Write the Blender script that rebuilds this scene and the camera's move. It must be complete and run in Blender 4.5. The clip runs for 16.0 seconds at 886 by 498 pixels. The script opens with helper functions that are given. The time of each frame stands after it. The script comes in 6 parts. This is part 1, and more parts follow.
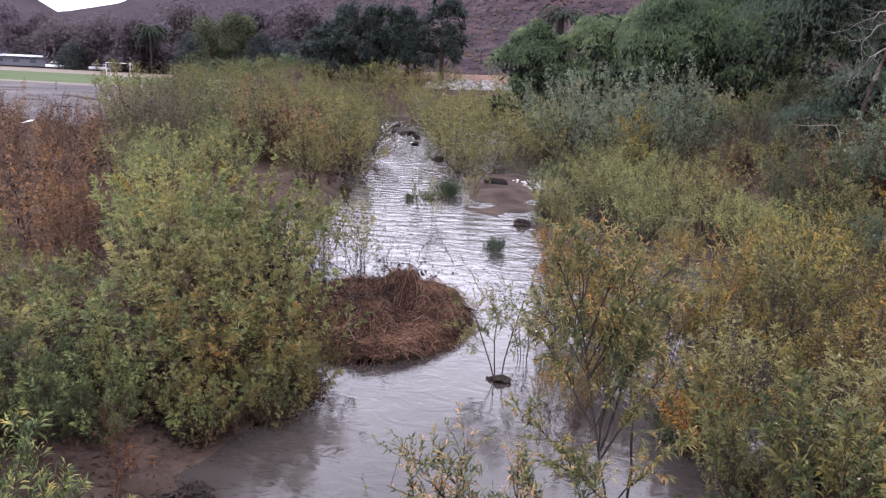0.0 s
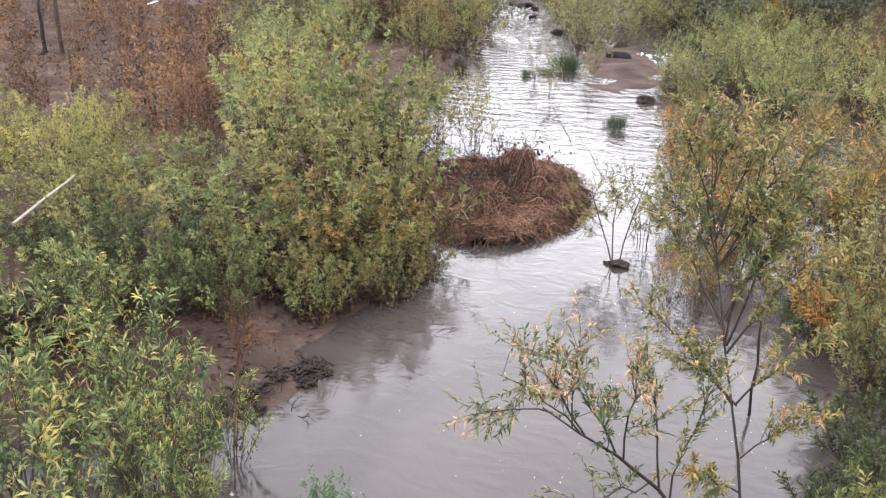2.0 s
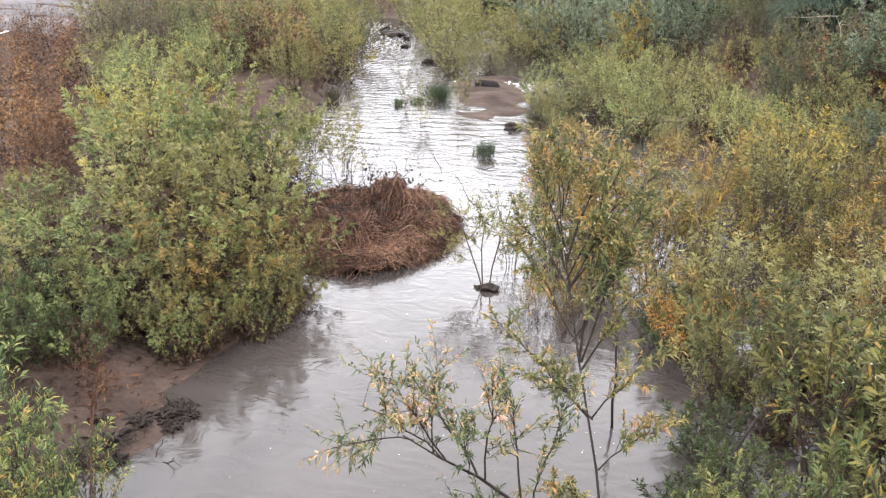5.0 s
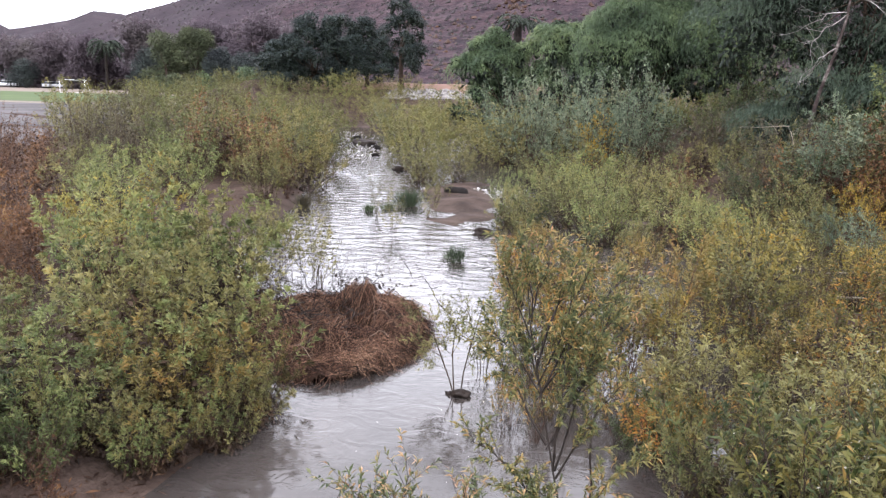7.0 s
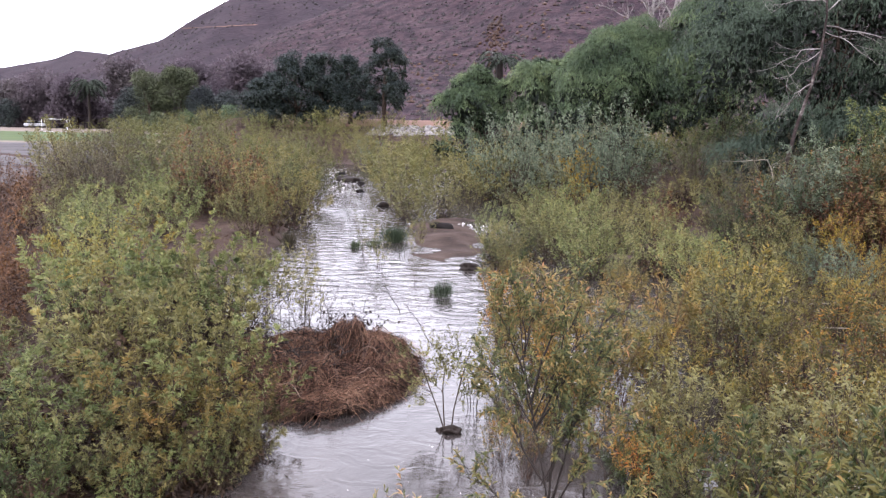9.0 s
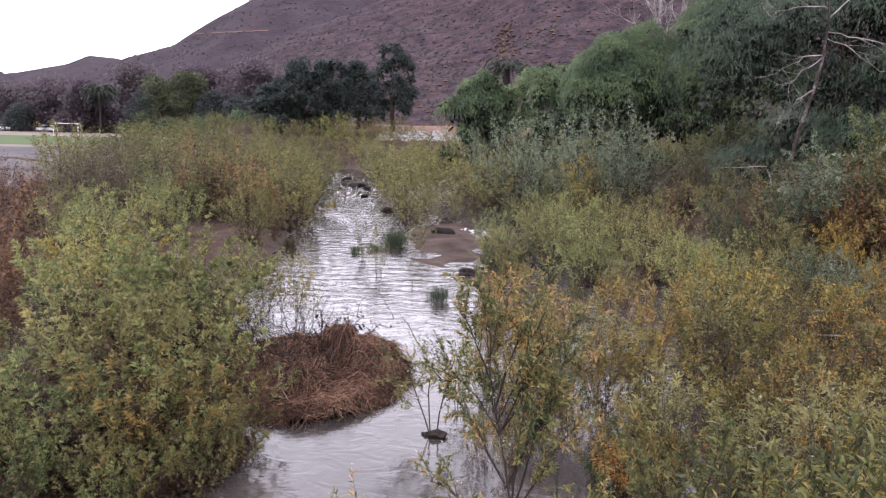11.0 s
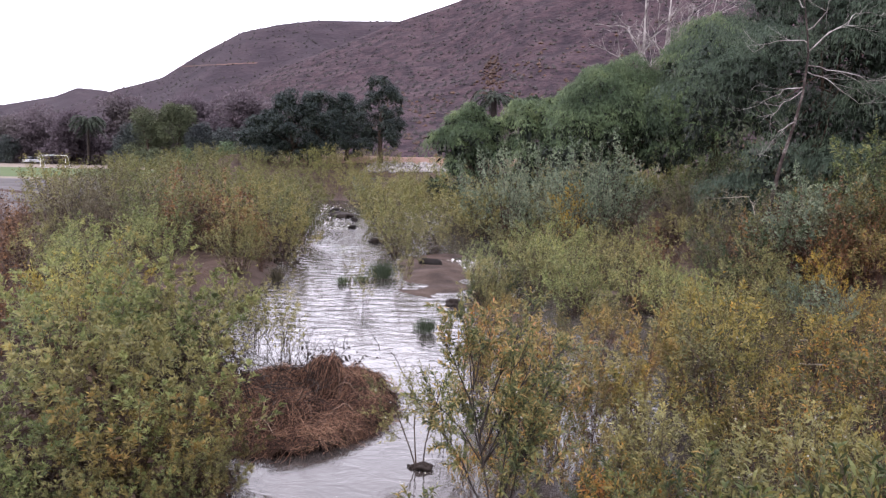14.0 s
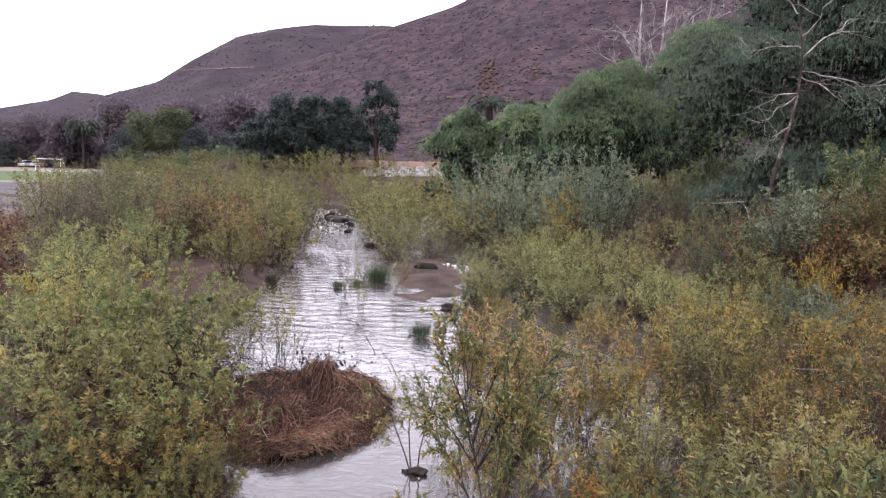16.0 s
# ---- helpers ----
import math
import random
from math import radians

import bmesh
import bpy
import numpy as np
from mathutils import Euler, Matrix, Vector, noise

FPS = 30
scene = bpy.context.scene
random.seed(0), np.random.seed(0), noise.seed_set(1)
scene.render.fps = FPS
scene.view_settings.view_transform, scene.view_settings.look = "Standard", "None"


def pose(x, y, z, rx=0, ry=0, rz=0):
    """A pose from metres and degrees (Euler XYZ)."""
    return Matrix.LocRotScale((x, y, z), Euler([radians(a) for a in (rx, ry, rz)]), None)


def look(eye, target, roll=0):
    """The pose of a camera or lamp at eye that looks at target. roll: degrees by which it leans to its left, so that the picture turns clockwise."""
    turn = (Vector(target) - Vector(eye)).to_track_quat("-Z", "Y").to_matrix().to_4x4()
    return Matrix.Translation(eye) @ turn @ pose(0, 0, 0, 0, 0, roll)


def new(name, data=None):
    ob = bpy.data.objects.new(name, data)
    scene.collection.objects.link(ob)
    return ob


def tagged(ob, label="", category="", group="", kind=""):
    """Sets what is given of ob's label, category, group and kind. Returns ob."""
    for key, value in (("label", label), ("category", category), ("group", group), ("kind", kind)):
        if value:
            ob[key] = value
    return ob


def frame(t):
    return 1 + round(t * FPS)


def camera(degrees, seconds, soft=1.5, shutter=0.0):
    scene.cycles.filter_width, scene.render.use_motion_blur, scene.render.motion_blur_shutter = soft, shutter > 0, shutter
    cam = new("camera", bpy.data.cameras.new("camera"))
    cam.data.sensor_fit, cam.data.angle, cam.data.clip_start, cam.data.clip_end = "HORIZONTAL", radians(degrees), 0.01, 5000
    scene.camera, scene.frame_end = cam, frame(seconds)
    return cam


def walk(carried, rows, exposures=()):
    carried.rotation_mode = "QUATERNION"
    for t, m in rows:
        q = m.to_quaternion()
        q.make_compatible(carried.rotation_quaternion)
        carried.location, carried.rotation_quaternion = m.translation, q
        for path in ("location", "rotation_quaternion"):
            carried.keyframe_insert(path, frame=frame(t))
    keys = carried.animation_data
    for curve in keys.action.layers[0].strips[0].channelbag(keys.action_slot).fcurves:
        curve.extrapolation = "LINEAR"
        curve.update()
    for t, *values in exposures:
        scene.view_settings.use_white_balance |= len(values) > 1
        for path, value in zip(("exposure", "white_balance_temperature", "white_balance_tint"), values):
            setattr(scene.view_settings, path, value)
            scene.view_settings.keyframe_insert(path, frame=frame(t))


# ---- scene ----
cam = camera(58.7, 16.0, soft=1.3)
PATH = [
    (0, (0.397, 0.287, 3.973), (0.077, 2.213, 3.543), 2.7),
    (0.5, (0.347, 0.356, 3.962), (-0.01, 2.252, 3.436), 2.9),
    (1, (0.408, 0.477, 3.953), (-0.085, 2.328, 3.378), 2.6),
    (1.5, (0.394, 0.527, 3.939), (-0.143, 2.348, 3.311), 2.1),
    (2, (0.343, 0.553, 3.914), (-0.229, 2.325, 3.184), 0.7),
    (2.5, (0.344, 0.57, 3.904), (-0.266, 2.294, 3.094), 0.5),
    (3, (0.355, 0.575, 3.897), (-0.199, 2.299, 3.048), 1.2),
    (3.5, (0.376, 0.563, 3.903), (-0.123, 2.298, 3.041), 1.2),
    (4, (0.42, 0.574, 3.91), (-0.026, 2.335, 3.074), 1.0),
    (4.5, (0.48, 0.555, 3.938), (0.111, 2.371, 3.187), 1.0),
    (5, (0.513, 0.543, 3.959), (0.219, 2.407, 3.299), 1.4),
    (5.2, (0.513, 0.537, 3.958), (0.237, 2.419, 3.338), 1.7),
    (7.3, (0.526, 0.539, 3.989), (0.295, 2.487, 3.604), 1.6),
    (7.5, (0.536, 0.541, 4.0), (0.309, 2.493, 3.628), 1.7),
    (8, (0.552, 0.559, 3.983), (0.325, 2.518, 3.645), 1.2),
    (8.5, (0.535, 0.507, 4.003), (0.317, 2.468, 3.678), 0.9),
    (9, (0.466, 0.459, 4.007), (0.265, 2.424, 3.69), 1.0),
    (11.5, (0.812, 0.449, 4.018), (0.583, 2.414, 3.722), 1.2),
    (12, (0.808, 0.436, 4.026), (0.582, 2.403, 3.745), 1.2),
    (12.5, (0.813, 0.407, 4.028), (0.6, 2.378, 3.768), 1.0),
    (13, (0.819, 0.423, 4.025), (0.617, 2.397, 3.778), 1.3),
    (13.5, (0.816, 0.425, 4.019), (0.619, 2.402, 3.786), 1.2),
    (14, (0.817, 0.429, 4.017), (0.618, 2.406, 3.791), 1.1),
    (14.5, (0.825, 0.409, 4.02), (0.63, 2.387, 3.799), 1.1),
    (15, (0.828, 0.404, 4.022), (0.641, 2.383, 3.801), 1.1),
    (15.5, (0.828, 0.411, 4.032), (0.64, 2.39, 3.818), 1.1),
    (16, (0.832, 0.419, 4.026), (0.643, 2.398, 3.811), 1.2),
]
walk(cam, [(t, look(eye, target, roll)) for t, eye, target, roll in PATH], [(0, -0.04, 6050, 16), (0.5, 0.39, 6150, 14), (1, 0.5, 6250, 12), (1.5, 0.48, 6300, 10), (2, 0.6, 6400, 7), (3, 0.68, 6500, 5), (5.2, 0.71, 6500, 3), (7.3, 0.3, 6200, 8), (9, 0.25, 6150, 13), (11.5, -0.01, 6250, 15), (16, 0.08, 6250, 14)])

# ---- world, sun and exposure ----
world = bpy.data.worlds.new("overcast_sky")
scene.world = world
world.use_nodes = True
wn, wl = world.node_tree.nodes, world.node_tree.links
wn.clear()
sky = wn.new("ShaderNodeTexSky")
sky.sky_type, sky.sun_disc = "NISHITA", False
sky.sun_elevation, sky.sun_rotation = radians(48), radians(200)
sky.air_density, sky.dust_density = 1.0, 4.0
pale = wn.new("ShaderNodeHueSaturation")
pale.inputs["Saturation"].default_value = 0.25
cloud = wn.new("ShaderNodeMix")
cloud.data_type = "RGBA"
cloud.inputs["Factor"].default_value = 0.75
cloud.inputs["B"].default_value = (34.2, 32.8, 36.0, 1)
back = wn.new("ShaderNodeBackground")
back.inputs["Strength"].default_value = 0.15
wout = wn.new("ShaderNodeOutputWorld")
wl.new(sky.outputs[0], pale.inputs["Color"])
wl.new(pale.outputs[0], cloud.inputs["A"])
wl.new(cloud.outputs["Result"], back.inputs["Color"])
wl.new(back.outputs[0], wout.inputs["Surface"])

sun_data = bpy.data.lights.new("sun", "SUN")
sun_data.energy, sun_data.angle, sun_data.color = 1.4, radians(25), (1.0, 0.96, 0.9)
sun = new("sun", sun_data)
sun.matrix_world = look((-20, -40, 60), (0, 20, 0))


# ---- materials ----
def nodes_of(name):
    m = bpy.data.materials.new(name)
    m.use_nodes = True
    nt = m.node_tree
    nt.nodes.clear()
    out = nt.nodes.new("ShaderNodeOutputMaterial")
    return m, nt, out


def add(nt, kind, **values):
    n = nt.nodes.new(kind)
    for k, v in values.items():
        n.inputs[k.replace("_", " ")].default_value = v
    return n


def ramp_node(nt, stops):
    r = nt.nodes.new("ShaderNodeValToRGB")
    el = r.color_ramp.elements
    el[0].position, el[0].color = stops[0][0], (*stops[0][1], 1)
    el[1].position, el[1].color = stops[-1][0], (*stops[-1][1], 1)
    for p, c in stops[1:-1]:
        e = el.new(p)
        e.color = (*c, 1)
    return r


def leaf_material(name, stops, through_light=0.22, patch=3.2, rough=0.6, each=0.45, own=0.75):
    """Leaves: each blade takes its own tone, whole sprays turn together, each plant differs a little."""
    m, nt, out = nodes_of(name)
    geo = nt.nodes.new("ShaderNodeNewGeometry")
    obj = nt.nodes.new("ShaderNodeObjectInfo")
    noise_t = add(nt, "ShaderNodeTexNoise", Scale=patch, Detail=2.0)
    tc = nt.nodes.new("ShaderNodeNewGeometry")
    nt.links.new(tc.outputs["Position"], noise_t.inputs["Vector"])
    last = None
    for socket, weight in ((geo.outputs["Random Per Island"], each), (noise_t.outputs["Fac"], 1.6), (obj.outputs["Random"], own)):
        d = nt.nodes.new("ShaderNodeMath")
        d.operation = "MULTIPLY_ADD"
        d.inputs[1].default_value = weight
        nt.links.new(socket, d.inputs[0])
        if last is None:
            d.inputs[2].default_value = 0.40 - 0.5 * (each + 1.6 + own)
        else:
            nt.links.new(last.outputs[0], d.inputs[2])
        last = d
    r = ramp_node(nt, stops)
    nt.links.new(d.outputs[0], r.inputs[0])
    p = add(nt, "ShaderNodeBsdfPrincipled", Roughness=rough)
    p.inputs["Specular IOR Level"].default_value = 0.13
    t = nt.nodes.new("ShaderNodeBsdfTranslucent")
    mix = nt.nodes.new("ShaderNodeMixShader")
    mix.inputs[0].default_value = through_light
    nt.links.new(r.outputs[0], p.inputs["Base Color"])
    nt.links.new(r.outputs[0], t.inputs["Color"])
    nt.links.new(p.outputs[0], mix.inputs[1])
    nt.links.new(t.outputs[0], mix.inputs[2])
    nt.links.new(mix.outputs[0], out.inputs["Surface"])
    return m


def rough_material(name, stops, scale=3.0, fine=40.0, bump=0.4, dist=0.02, rough=0.85, wet=0.0, island=0.0):
    """Earth, bark, rock, straw: two scales of noise for tone, one for relief; wet lowers the roughness in patches."""
    m, nt, out = nodes_of(name)
    g = nt.nodes.new("ShaderNodeNewGeometry")
    n1 = add(nt, "ShaderNodeTexNoise", Scale=scale, Detail=5.0, Roughness=0.6)
    n2 = add(nt, "ShaderNodeTexNoise", Scale=fine, Detail=3.0)
    nt.links.new(g.outputs["Position"], n1.inputs["Vector"])
    nt.links.new(g.outputs["Position"], n2.inputs["Vector"])
    mx = nt.nodes.new("ShaderNodeMath")
    mx.operation = "MULTIPLY_ADD"
    mx.inputs[1].default_value = 0.45
    nt.links.new(n2.outputs["Fac"], mx.inputs[0])
    sc = nt.nodes.new("ShaderNodeMath")
    sc.operation = "MULTIPLY_ADD"
    sc.inputs[1].default_value, sc.inputs[2].default_value = 1.1, -0.27
    nt.links.new(n1.outputs["Fac"], sc.inputs[0])
    nt.links.new(sc.outputs[0], mx.inputs[2])
    src = mx
    if island:
        k = nt.nodes.new("ShaderNodeMath")
        k.operation = "MULTIPLY_ADD"
        k.inputs[1].default_value = island
        nt.links.new(g.outputs["Random Per Island"], k.inputs[0])
        nt.links.new(mx.outputs[0], k.inputs[2])
        k2 = nt.nodes.new("ShaderNodeMath")
        k2.operation = "SUBTRACT"
        k2.inputs[1].default_value = island / 2
        nt.links.new(k.outputs[0], k2.inputs[0])
        src = k2
    r = ramp_node(nt, stops)
    nt.links.new(src.outputs[0], r.inputs[0])
    p = add(nt, "ShaderNodeBsdfPrincipled", Roughness=rough)
    p.inputs["Specular IOR Level"].default_value = 0.08
    if wet:
        rr = nt.nodes.new("ShaderNodeMapRange")
        rr.inputs["From Min"].default_value, rr.inputs["From Max"].default_value = 0.4, 0.6
        rr.inputs["To Min"].default_value, rr.inputs["To Max"].default_value = rough, rough * (1 - wet)
        nt.links.new(n1.outputs["Fac"], rr.inputs["Value"])
        nt.links.new(rr.outputs[0], p.inputs["Roughness"])
        p.inputs["Specular IOR Level"].default_value = 0.5
    bp = add(nt, "ShaderNodeBump", Strength=bump, Distance=dist)
    nt.links.new(src.outputs[0], bp.inputs["Height"])
    nt.links.new(bp.outputs[0], p.inputs["Normal"])
    nt.links.new(r.outputs[0], p.inputs["Base Color"])
    nt.links.new(p.outputs[0], out.inputs["Surface"])
    return m


def plain_material(name, color, rough=0.5, metal=0.0, vary=0.12):
    m, nt, out = nodes_of(name)
    g = nt.nodes.new("ShaderNodeNewGeometry")
    n1 = add(nt, "ShaderNodeTexNoise", Scale=2.5, Detail=4.0)
    nt.links.new(g.outputs["Position"], n1.inputs["Vector"])
    r = ramp_node(nt, [(0.3, tuple(c * (1 - vary) for c in color)), (0.7, tuple(min(1, c * (1 + vary)) for c in color))])
    nt.links.new(n1.outputs["Fac"], r.inputs[0])
    p = add(nt, "ShaderNodeBsdfPrincipled", Roughness=rough, Metallic=metal)
    nt.links.new(r.outputs[0], p.inputs["Base Color"])
    nt.links.new(p.outputs[0], out.inputs["Surface"])
    return m


OLIVE = leaf_material("willow_leaf_olive", [(0.0, (0.042, 0.0436, 0.0195)), (0.25, (0.0861, 0.0832, 0.0334)), (0.55, (0.1323, 0.1227, 0.0473)), (0.85, (0.168, 0.1481, 0.0538)), (1.0, (0.1943, 0.1522, 0.0483))], each=0.35, own=0.4)
GREEN = leaf_material("willow_leaf_green", [(0.0, (0.0484, 0.0607, 0.0235)), (0.35, (0.1078, 0.1235, 0.0443)), (0.7, (0.165, 0.1712, 0.0629)), (0.92, (0.198, 0.1842, 0.061)), (1.0, (0.2255, 0.1788, 0.0512))], each=0.35, own=0.4)
BRONZE = leaf_material("willow_leaf_bronze", [(0.0, (0.0306, 0.0266, 0.0108)), (0.3, (0.072, 0.0621, 0.0216)), (0.55, (0.1152, 0.0922, 0.0302)), (0.8, (0.1575, 0.1082, 0.0331)), (1.0, (0.1845, 0.1019, 0.0324))], each=0.4, own=0.6)
LIMEY = leaf_material("willow_leaf_yellow_green", [(0.0, (0.0649, 0.0696, 0.0238)), (0.35, (0.1363, 0.1344, 0.0411)), (0.7, (0.2142, 0.1929, 0.0541)), (0.9, (0.2791, 0.224, 0.0561)), (1.0, (0.3375, 0.2303, 0.0485))], each=0.4, own=0.6)
GOLDGREEN = leaf_material("willow_leaf_gold_green", [(0.0, (0.04775, 0.04549, 0.01435)), (0.35, (0.1003, 0.08781, 0.02489)), (0.7, (0.1577, 0.1261, 0.03277)), (0.9, (0.2054, 0.1464, 0.03401)), (1.0, (0.2484, 0.1505, 0.02945))], each=0.4, own=0.5)
FAROLIVE = leaf_material("far_willow_leaf_olive", [(0.0, (0.0503, 0.0501, 0.0201)), (0.35, (0.0855, 0.0834, 0.0314)), (0.7, (0.1207, 0.1117, 0.0402)), (1.0, (0.1408, 0.119, 0.041))], each=0.15, own=0.9, patch=1.6)
FARGREEN = leaf_material("far_willow_leaf_green", [(0.0, (0.0492, 0.0548, 0.0214)), (0.4, (0.0877, 0.0928, 0.0326)), (0.8, (0.1284, 0.1244, 0.0428)), (1.0, (0.1605, 0.137, 0.0394))], each=0.15, own=0.8, patch=1.6)
YELLOW = leaf_material("willow_leaf_turning", [(0.0, (0.0318, 0.0365, 0.0125)), (0.3, (0.0693, 0.0648, 0.0207)), (0.55, (0.135, 0.0898, 0.0221)), (0.78, (0.242, 0.1244, 0.0251)), (1.0, (0.225, 0.0823, 0.0228))], each=0.8, own=0.5)
LONGLEAF = leaf_material("willow_leaf_long", [(0.0, (0.02933, 0.04488, 0.01899)), (0.4, (0.0838, 0.1093, 0.03998)), (0.7, (0.1519, 0.164, 0.05598)), (0.9, (0.2357, 0.2, 0.06197)), (1.0, (0.2619, 0.1757, 0.04998))], each=0.95, own=0.15)
DULLONG = leaf_material("willow_leaf_long_dull", [(0.0, (0.01681, 0.02429, 0.00945)), (0.4, (0.04791, 0.05914, 0.01996)), (0.7, (0.08685, 0.0887, 0.02797)), (0.9, (0.1348, 0.1082, 0.03092)), (1.0, (0.1497, 0.09504, 0.02495))], each=0.95, own=0.2)
# Dark red-brown leaf tone, with the shade inside the shrubs put into it.
INNER = leaf_material("inner_brown_shade_leaf", [(0.0, (0.0179, 0.011, 0.0081)), (0.5, (0.0382, 0.0238, 0.0153)), (1.0, (0.0646, 0.0374, 0.0213))], 0.05)
GOLD = leaf_material("leaf_golden", [(0.0, (0.0868, 0.0725, 0.0167)), (0.4, (0.1742, 0.1209, 0.0192)), (0.8, (0.2319, 0.1550, 0.0267)), (1.0, (0.1550, 0.0775, 0.0242))])
SILVER = leaf_material("willow_leaf_silver", [(0.0, (0.0472, 0.0641, 0.0417)), (0.5, (0.0997, 0.1214, 0.0791)), (0.85, (0.1469, 0.1679, 0.1099)), (1.0, (0.161, 0.1681, 0.1037))])
RUST = leaf_material("dry_weed_rust", [(0.0, (0.0207, 0.01053, 0.006887)), (0.4, (0.05007, 0.02473, 0.0129)), (0.7, (0.08762, 0.04231, 0.01843)), (1.0, (0.1341, 0.0741, 0.03046))], 0.08, own=1.1)
DUSKY = leaf_material("scrub_leaf_dusky", [(0.0, (0.0209, 0.0189, 0.0143)), (0.5, (0.0536, 0.0461, 0.0292)), (1.0, (0.0929, 0.0802, 0.0457))], 0.1)
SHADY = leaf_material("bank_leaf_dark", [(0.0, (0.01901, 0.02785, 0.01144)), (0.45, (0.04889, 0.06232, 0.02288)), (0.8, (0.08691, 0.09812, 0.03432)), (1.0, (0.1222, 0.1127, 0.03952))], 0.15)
HILLSCRUB = leaf_material("hillside_scrub_leaf", [(0.0, (0.0100, 0.0078, 0.0090)), (0.5, (0.0190, 0.0145, 0.0145)), (1.0, (0.0320, 0.0265, 0.0210))], 0.05, own=0.1)
PEPPER = leaf_material("pepper_tree_leaf", [(0.0, (0.0262, 0.0418, 0.0233)), (0.45, (0.0612, 0.0857, 0.0423)), (0.8, (0.1147, 0.1449, 0.0635)), (1.0, (0.1802, 0.1955, 0.0762))], 0.15, 0.6, each=0.3, own=0.12)
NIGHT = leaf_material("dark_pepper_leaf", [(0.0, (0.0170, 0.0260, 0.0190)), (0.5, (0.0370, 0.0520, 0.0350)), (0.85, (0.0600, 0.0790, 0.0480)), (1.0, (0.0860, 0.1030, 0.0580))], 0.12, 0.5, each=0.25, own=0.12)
# Needle tones lightened a little to carry the haze of distance.
PINE = leaf_material("pine_needles", [(0.0, (0.0190, 0.0260, 0.0260)), (0.6, (0.0340, 0.0440, 0.0405)), (1.0, (0.0560, 0.0700, 0.0540))], 0.1, 0.6, each=0.2, own=0.2)
# Near-black green: the shade inside tree crowns is put into this colour.
CORE = leaf_material("inner_leaf_shade_tone", [(0.0, (0.0070, 0.0100, 0.0070)), (1.0, (0.0170, 0.0230, 0.0150))], 0.02, own=0.1)
PALE = leaf_material("far_tree_leaf", [(0.0, (0.036, 0.042, 0.026)), (0.6, (0.062, 0.072, 0.038)), (1.0, (0.095, 0.100, 0.046))], 0.2, 0.3, each=0.2, own=0.2)
# Brown wood paled to mauve: distance haze is mixed into the colour.
HAZEWOOD = leaf_material("far_wood_leaf_hazed", [(0.0, (0.0713, 0.0565, 0.0679)), (0.5, (0.0903, 0.0722, 0.082)), (0.85, (0.0998, 0.0889, 0.0831)), (1.0, (0.114, 0.1155, 0.0855))], 0.5, 0.06, each=0.05, own=0.2)
# Dark green greyed towards blue, again with the haze in the colour.
HAZY = leaf_material("far_dark_tree_leaf_hazed", [(0.0, (0.0250, 0.0287, 0.0312)), (0.6, (0.0363, 0.0438, 0.0403)), (1.0, (0.0525, 0.0625, 0.0468))], 0.3, 0.2, each=0.1, own=0.2)
FROND = leaf_material("palm_frond_leaf", [(0.0, (0.0112, 0.0168, 0.0124)), (0.6, (0.0252, 0.0322, 0.021)), (1.0, (0.042, 0.0476, 0.03))], 0.15, own=0.2)
REED = leaf_material("reed_blade", [(0.0, (0.0330, 0.0450, 0.0270)), (0.6, (0.0640, 0.0820, 0.0440)), (1.0, (0.1080, 0.1200, 0.0620))], 0.25)
WEED = leaf_material("weed_feathery", [(0.0, (0.0531, 0.0814, 0.0437)), (0.6, (0.1012, 0.1493, 0.0759)), (1.0, (0.1581, 0.2171, 0.1127))], 0.3)
SAPLEAF = leaf_material("sapling_leaf", [(0.0, (0.030, 0.042, 0.020)), (0.35, (0.068, 0.082, 0.036)), (0.55, (0.125, 0.118, 0.052)), (0.75, (0.23, 0.15, 0.075)), (1.0, (0.33, 0.2, 0.13))], 0.25, each=0.9, own=0.2)
SAPORANGE = leaf_material("sapling_leaf_turning", [(0.0, (0.040, 0.050, 0.022)), (0.4, (0.095, 0.098, 0.038)), (0.65, (0.160, 0.128, 0.046)), (0.85, (0.225, 0.150, 0.056)), (1.0, (0.25, 0.135, 0.065))], 0.25, each=0.9, own=0.2)
BLOSSOM = plain_material("seed_fluff", (0.21, 0.195, 0.16), 0.9)

BARK = rough_material("willow_bark", [(0.2, (0.0186, 0.0130, 0.0105)), (0.8, (0.0527, 0.0372, 0.0279))], 6, 60, 0.5, 0.01)
REDTWIG = rough_material("red_twig_bark", [(0.2, (0.0279, 0.0149, 0.0112)), (0.8, (0.0682, 0.0360, 0.0236))], 6, 60, 0.3, 0.005)
DARKWOOD = rough_material("wet_dark_wood", [(0.2, (0.0074, 0.0056, 0.0050)), (0.8, (0.0248, 0.0186, 0.0155))], 6, 60, 0.6, 0.01, 0.5)
PALEBARK = rough_material("sycamore_bark", [(0.3, (0.0160, 0.0120, 0.0110)), (0.52, (0.0330, 0.0250, 0.0225)), (0.68, (0.0800, 0.0680, 0.0620)), (0.86, (0.2600, 0.2400, 0.2250))], 2.2, 14, 0.4, 0.02)
WHITEBARK = rough_material("white_sycamore_bark", [(0.3, (0.07, 0.060, 0.056)), (0.6, (0.20, 0.182, 0.174)), (0.85, (0.40, 0.38, 0.36))], 1.6, 20, 0.4, 0.02)
DEADWOOD = rough_material("bleached_dead_wood", [(0.2, (0.11, 0.095, 0.08)), (0.8, (0.22, 0.195, 0.165))], 5, 40, 0.4, 0.01)
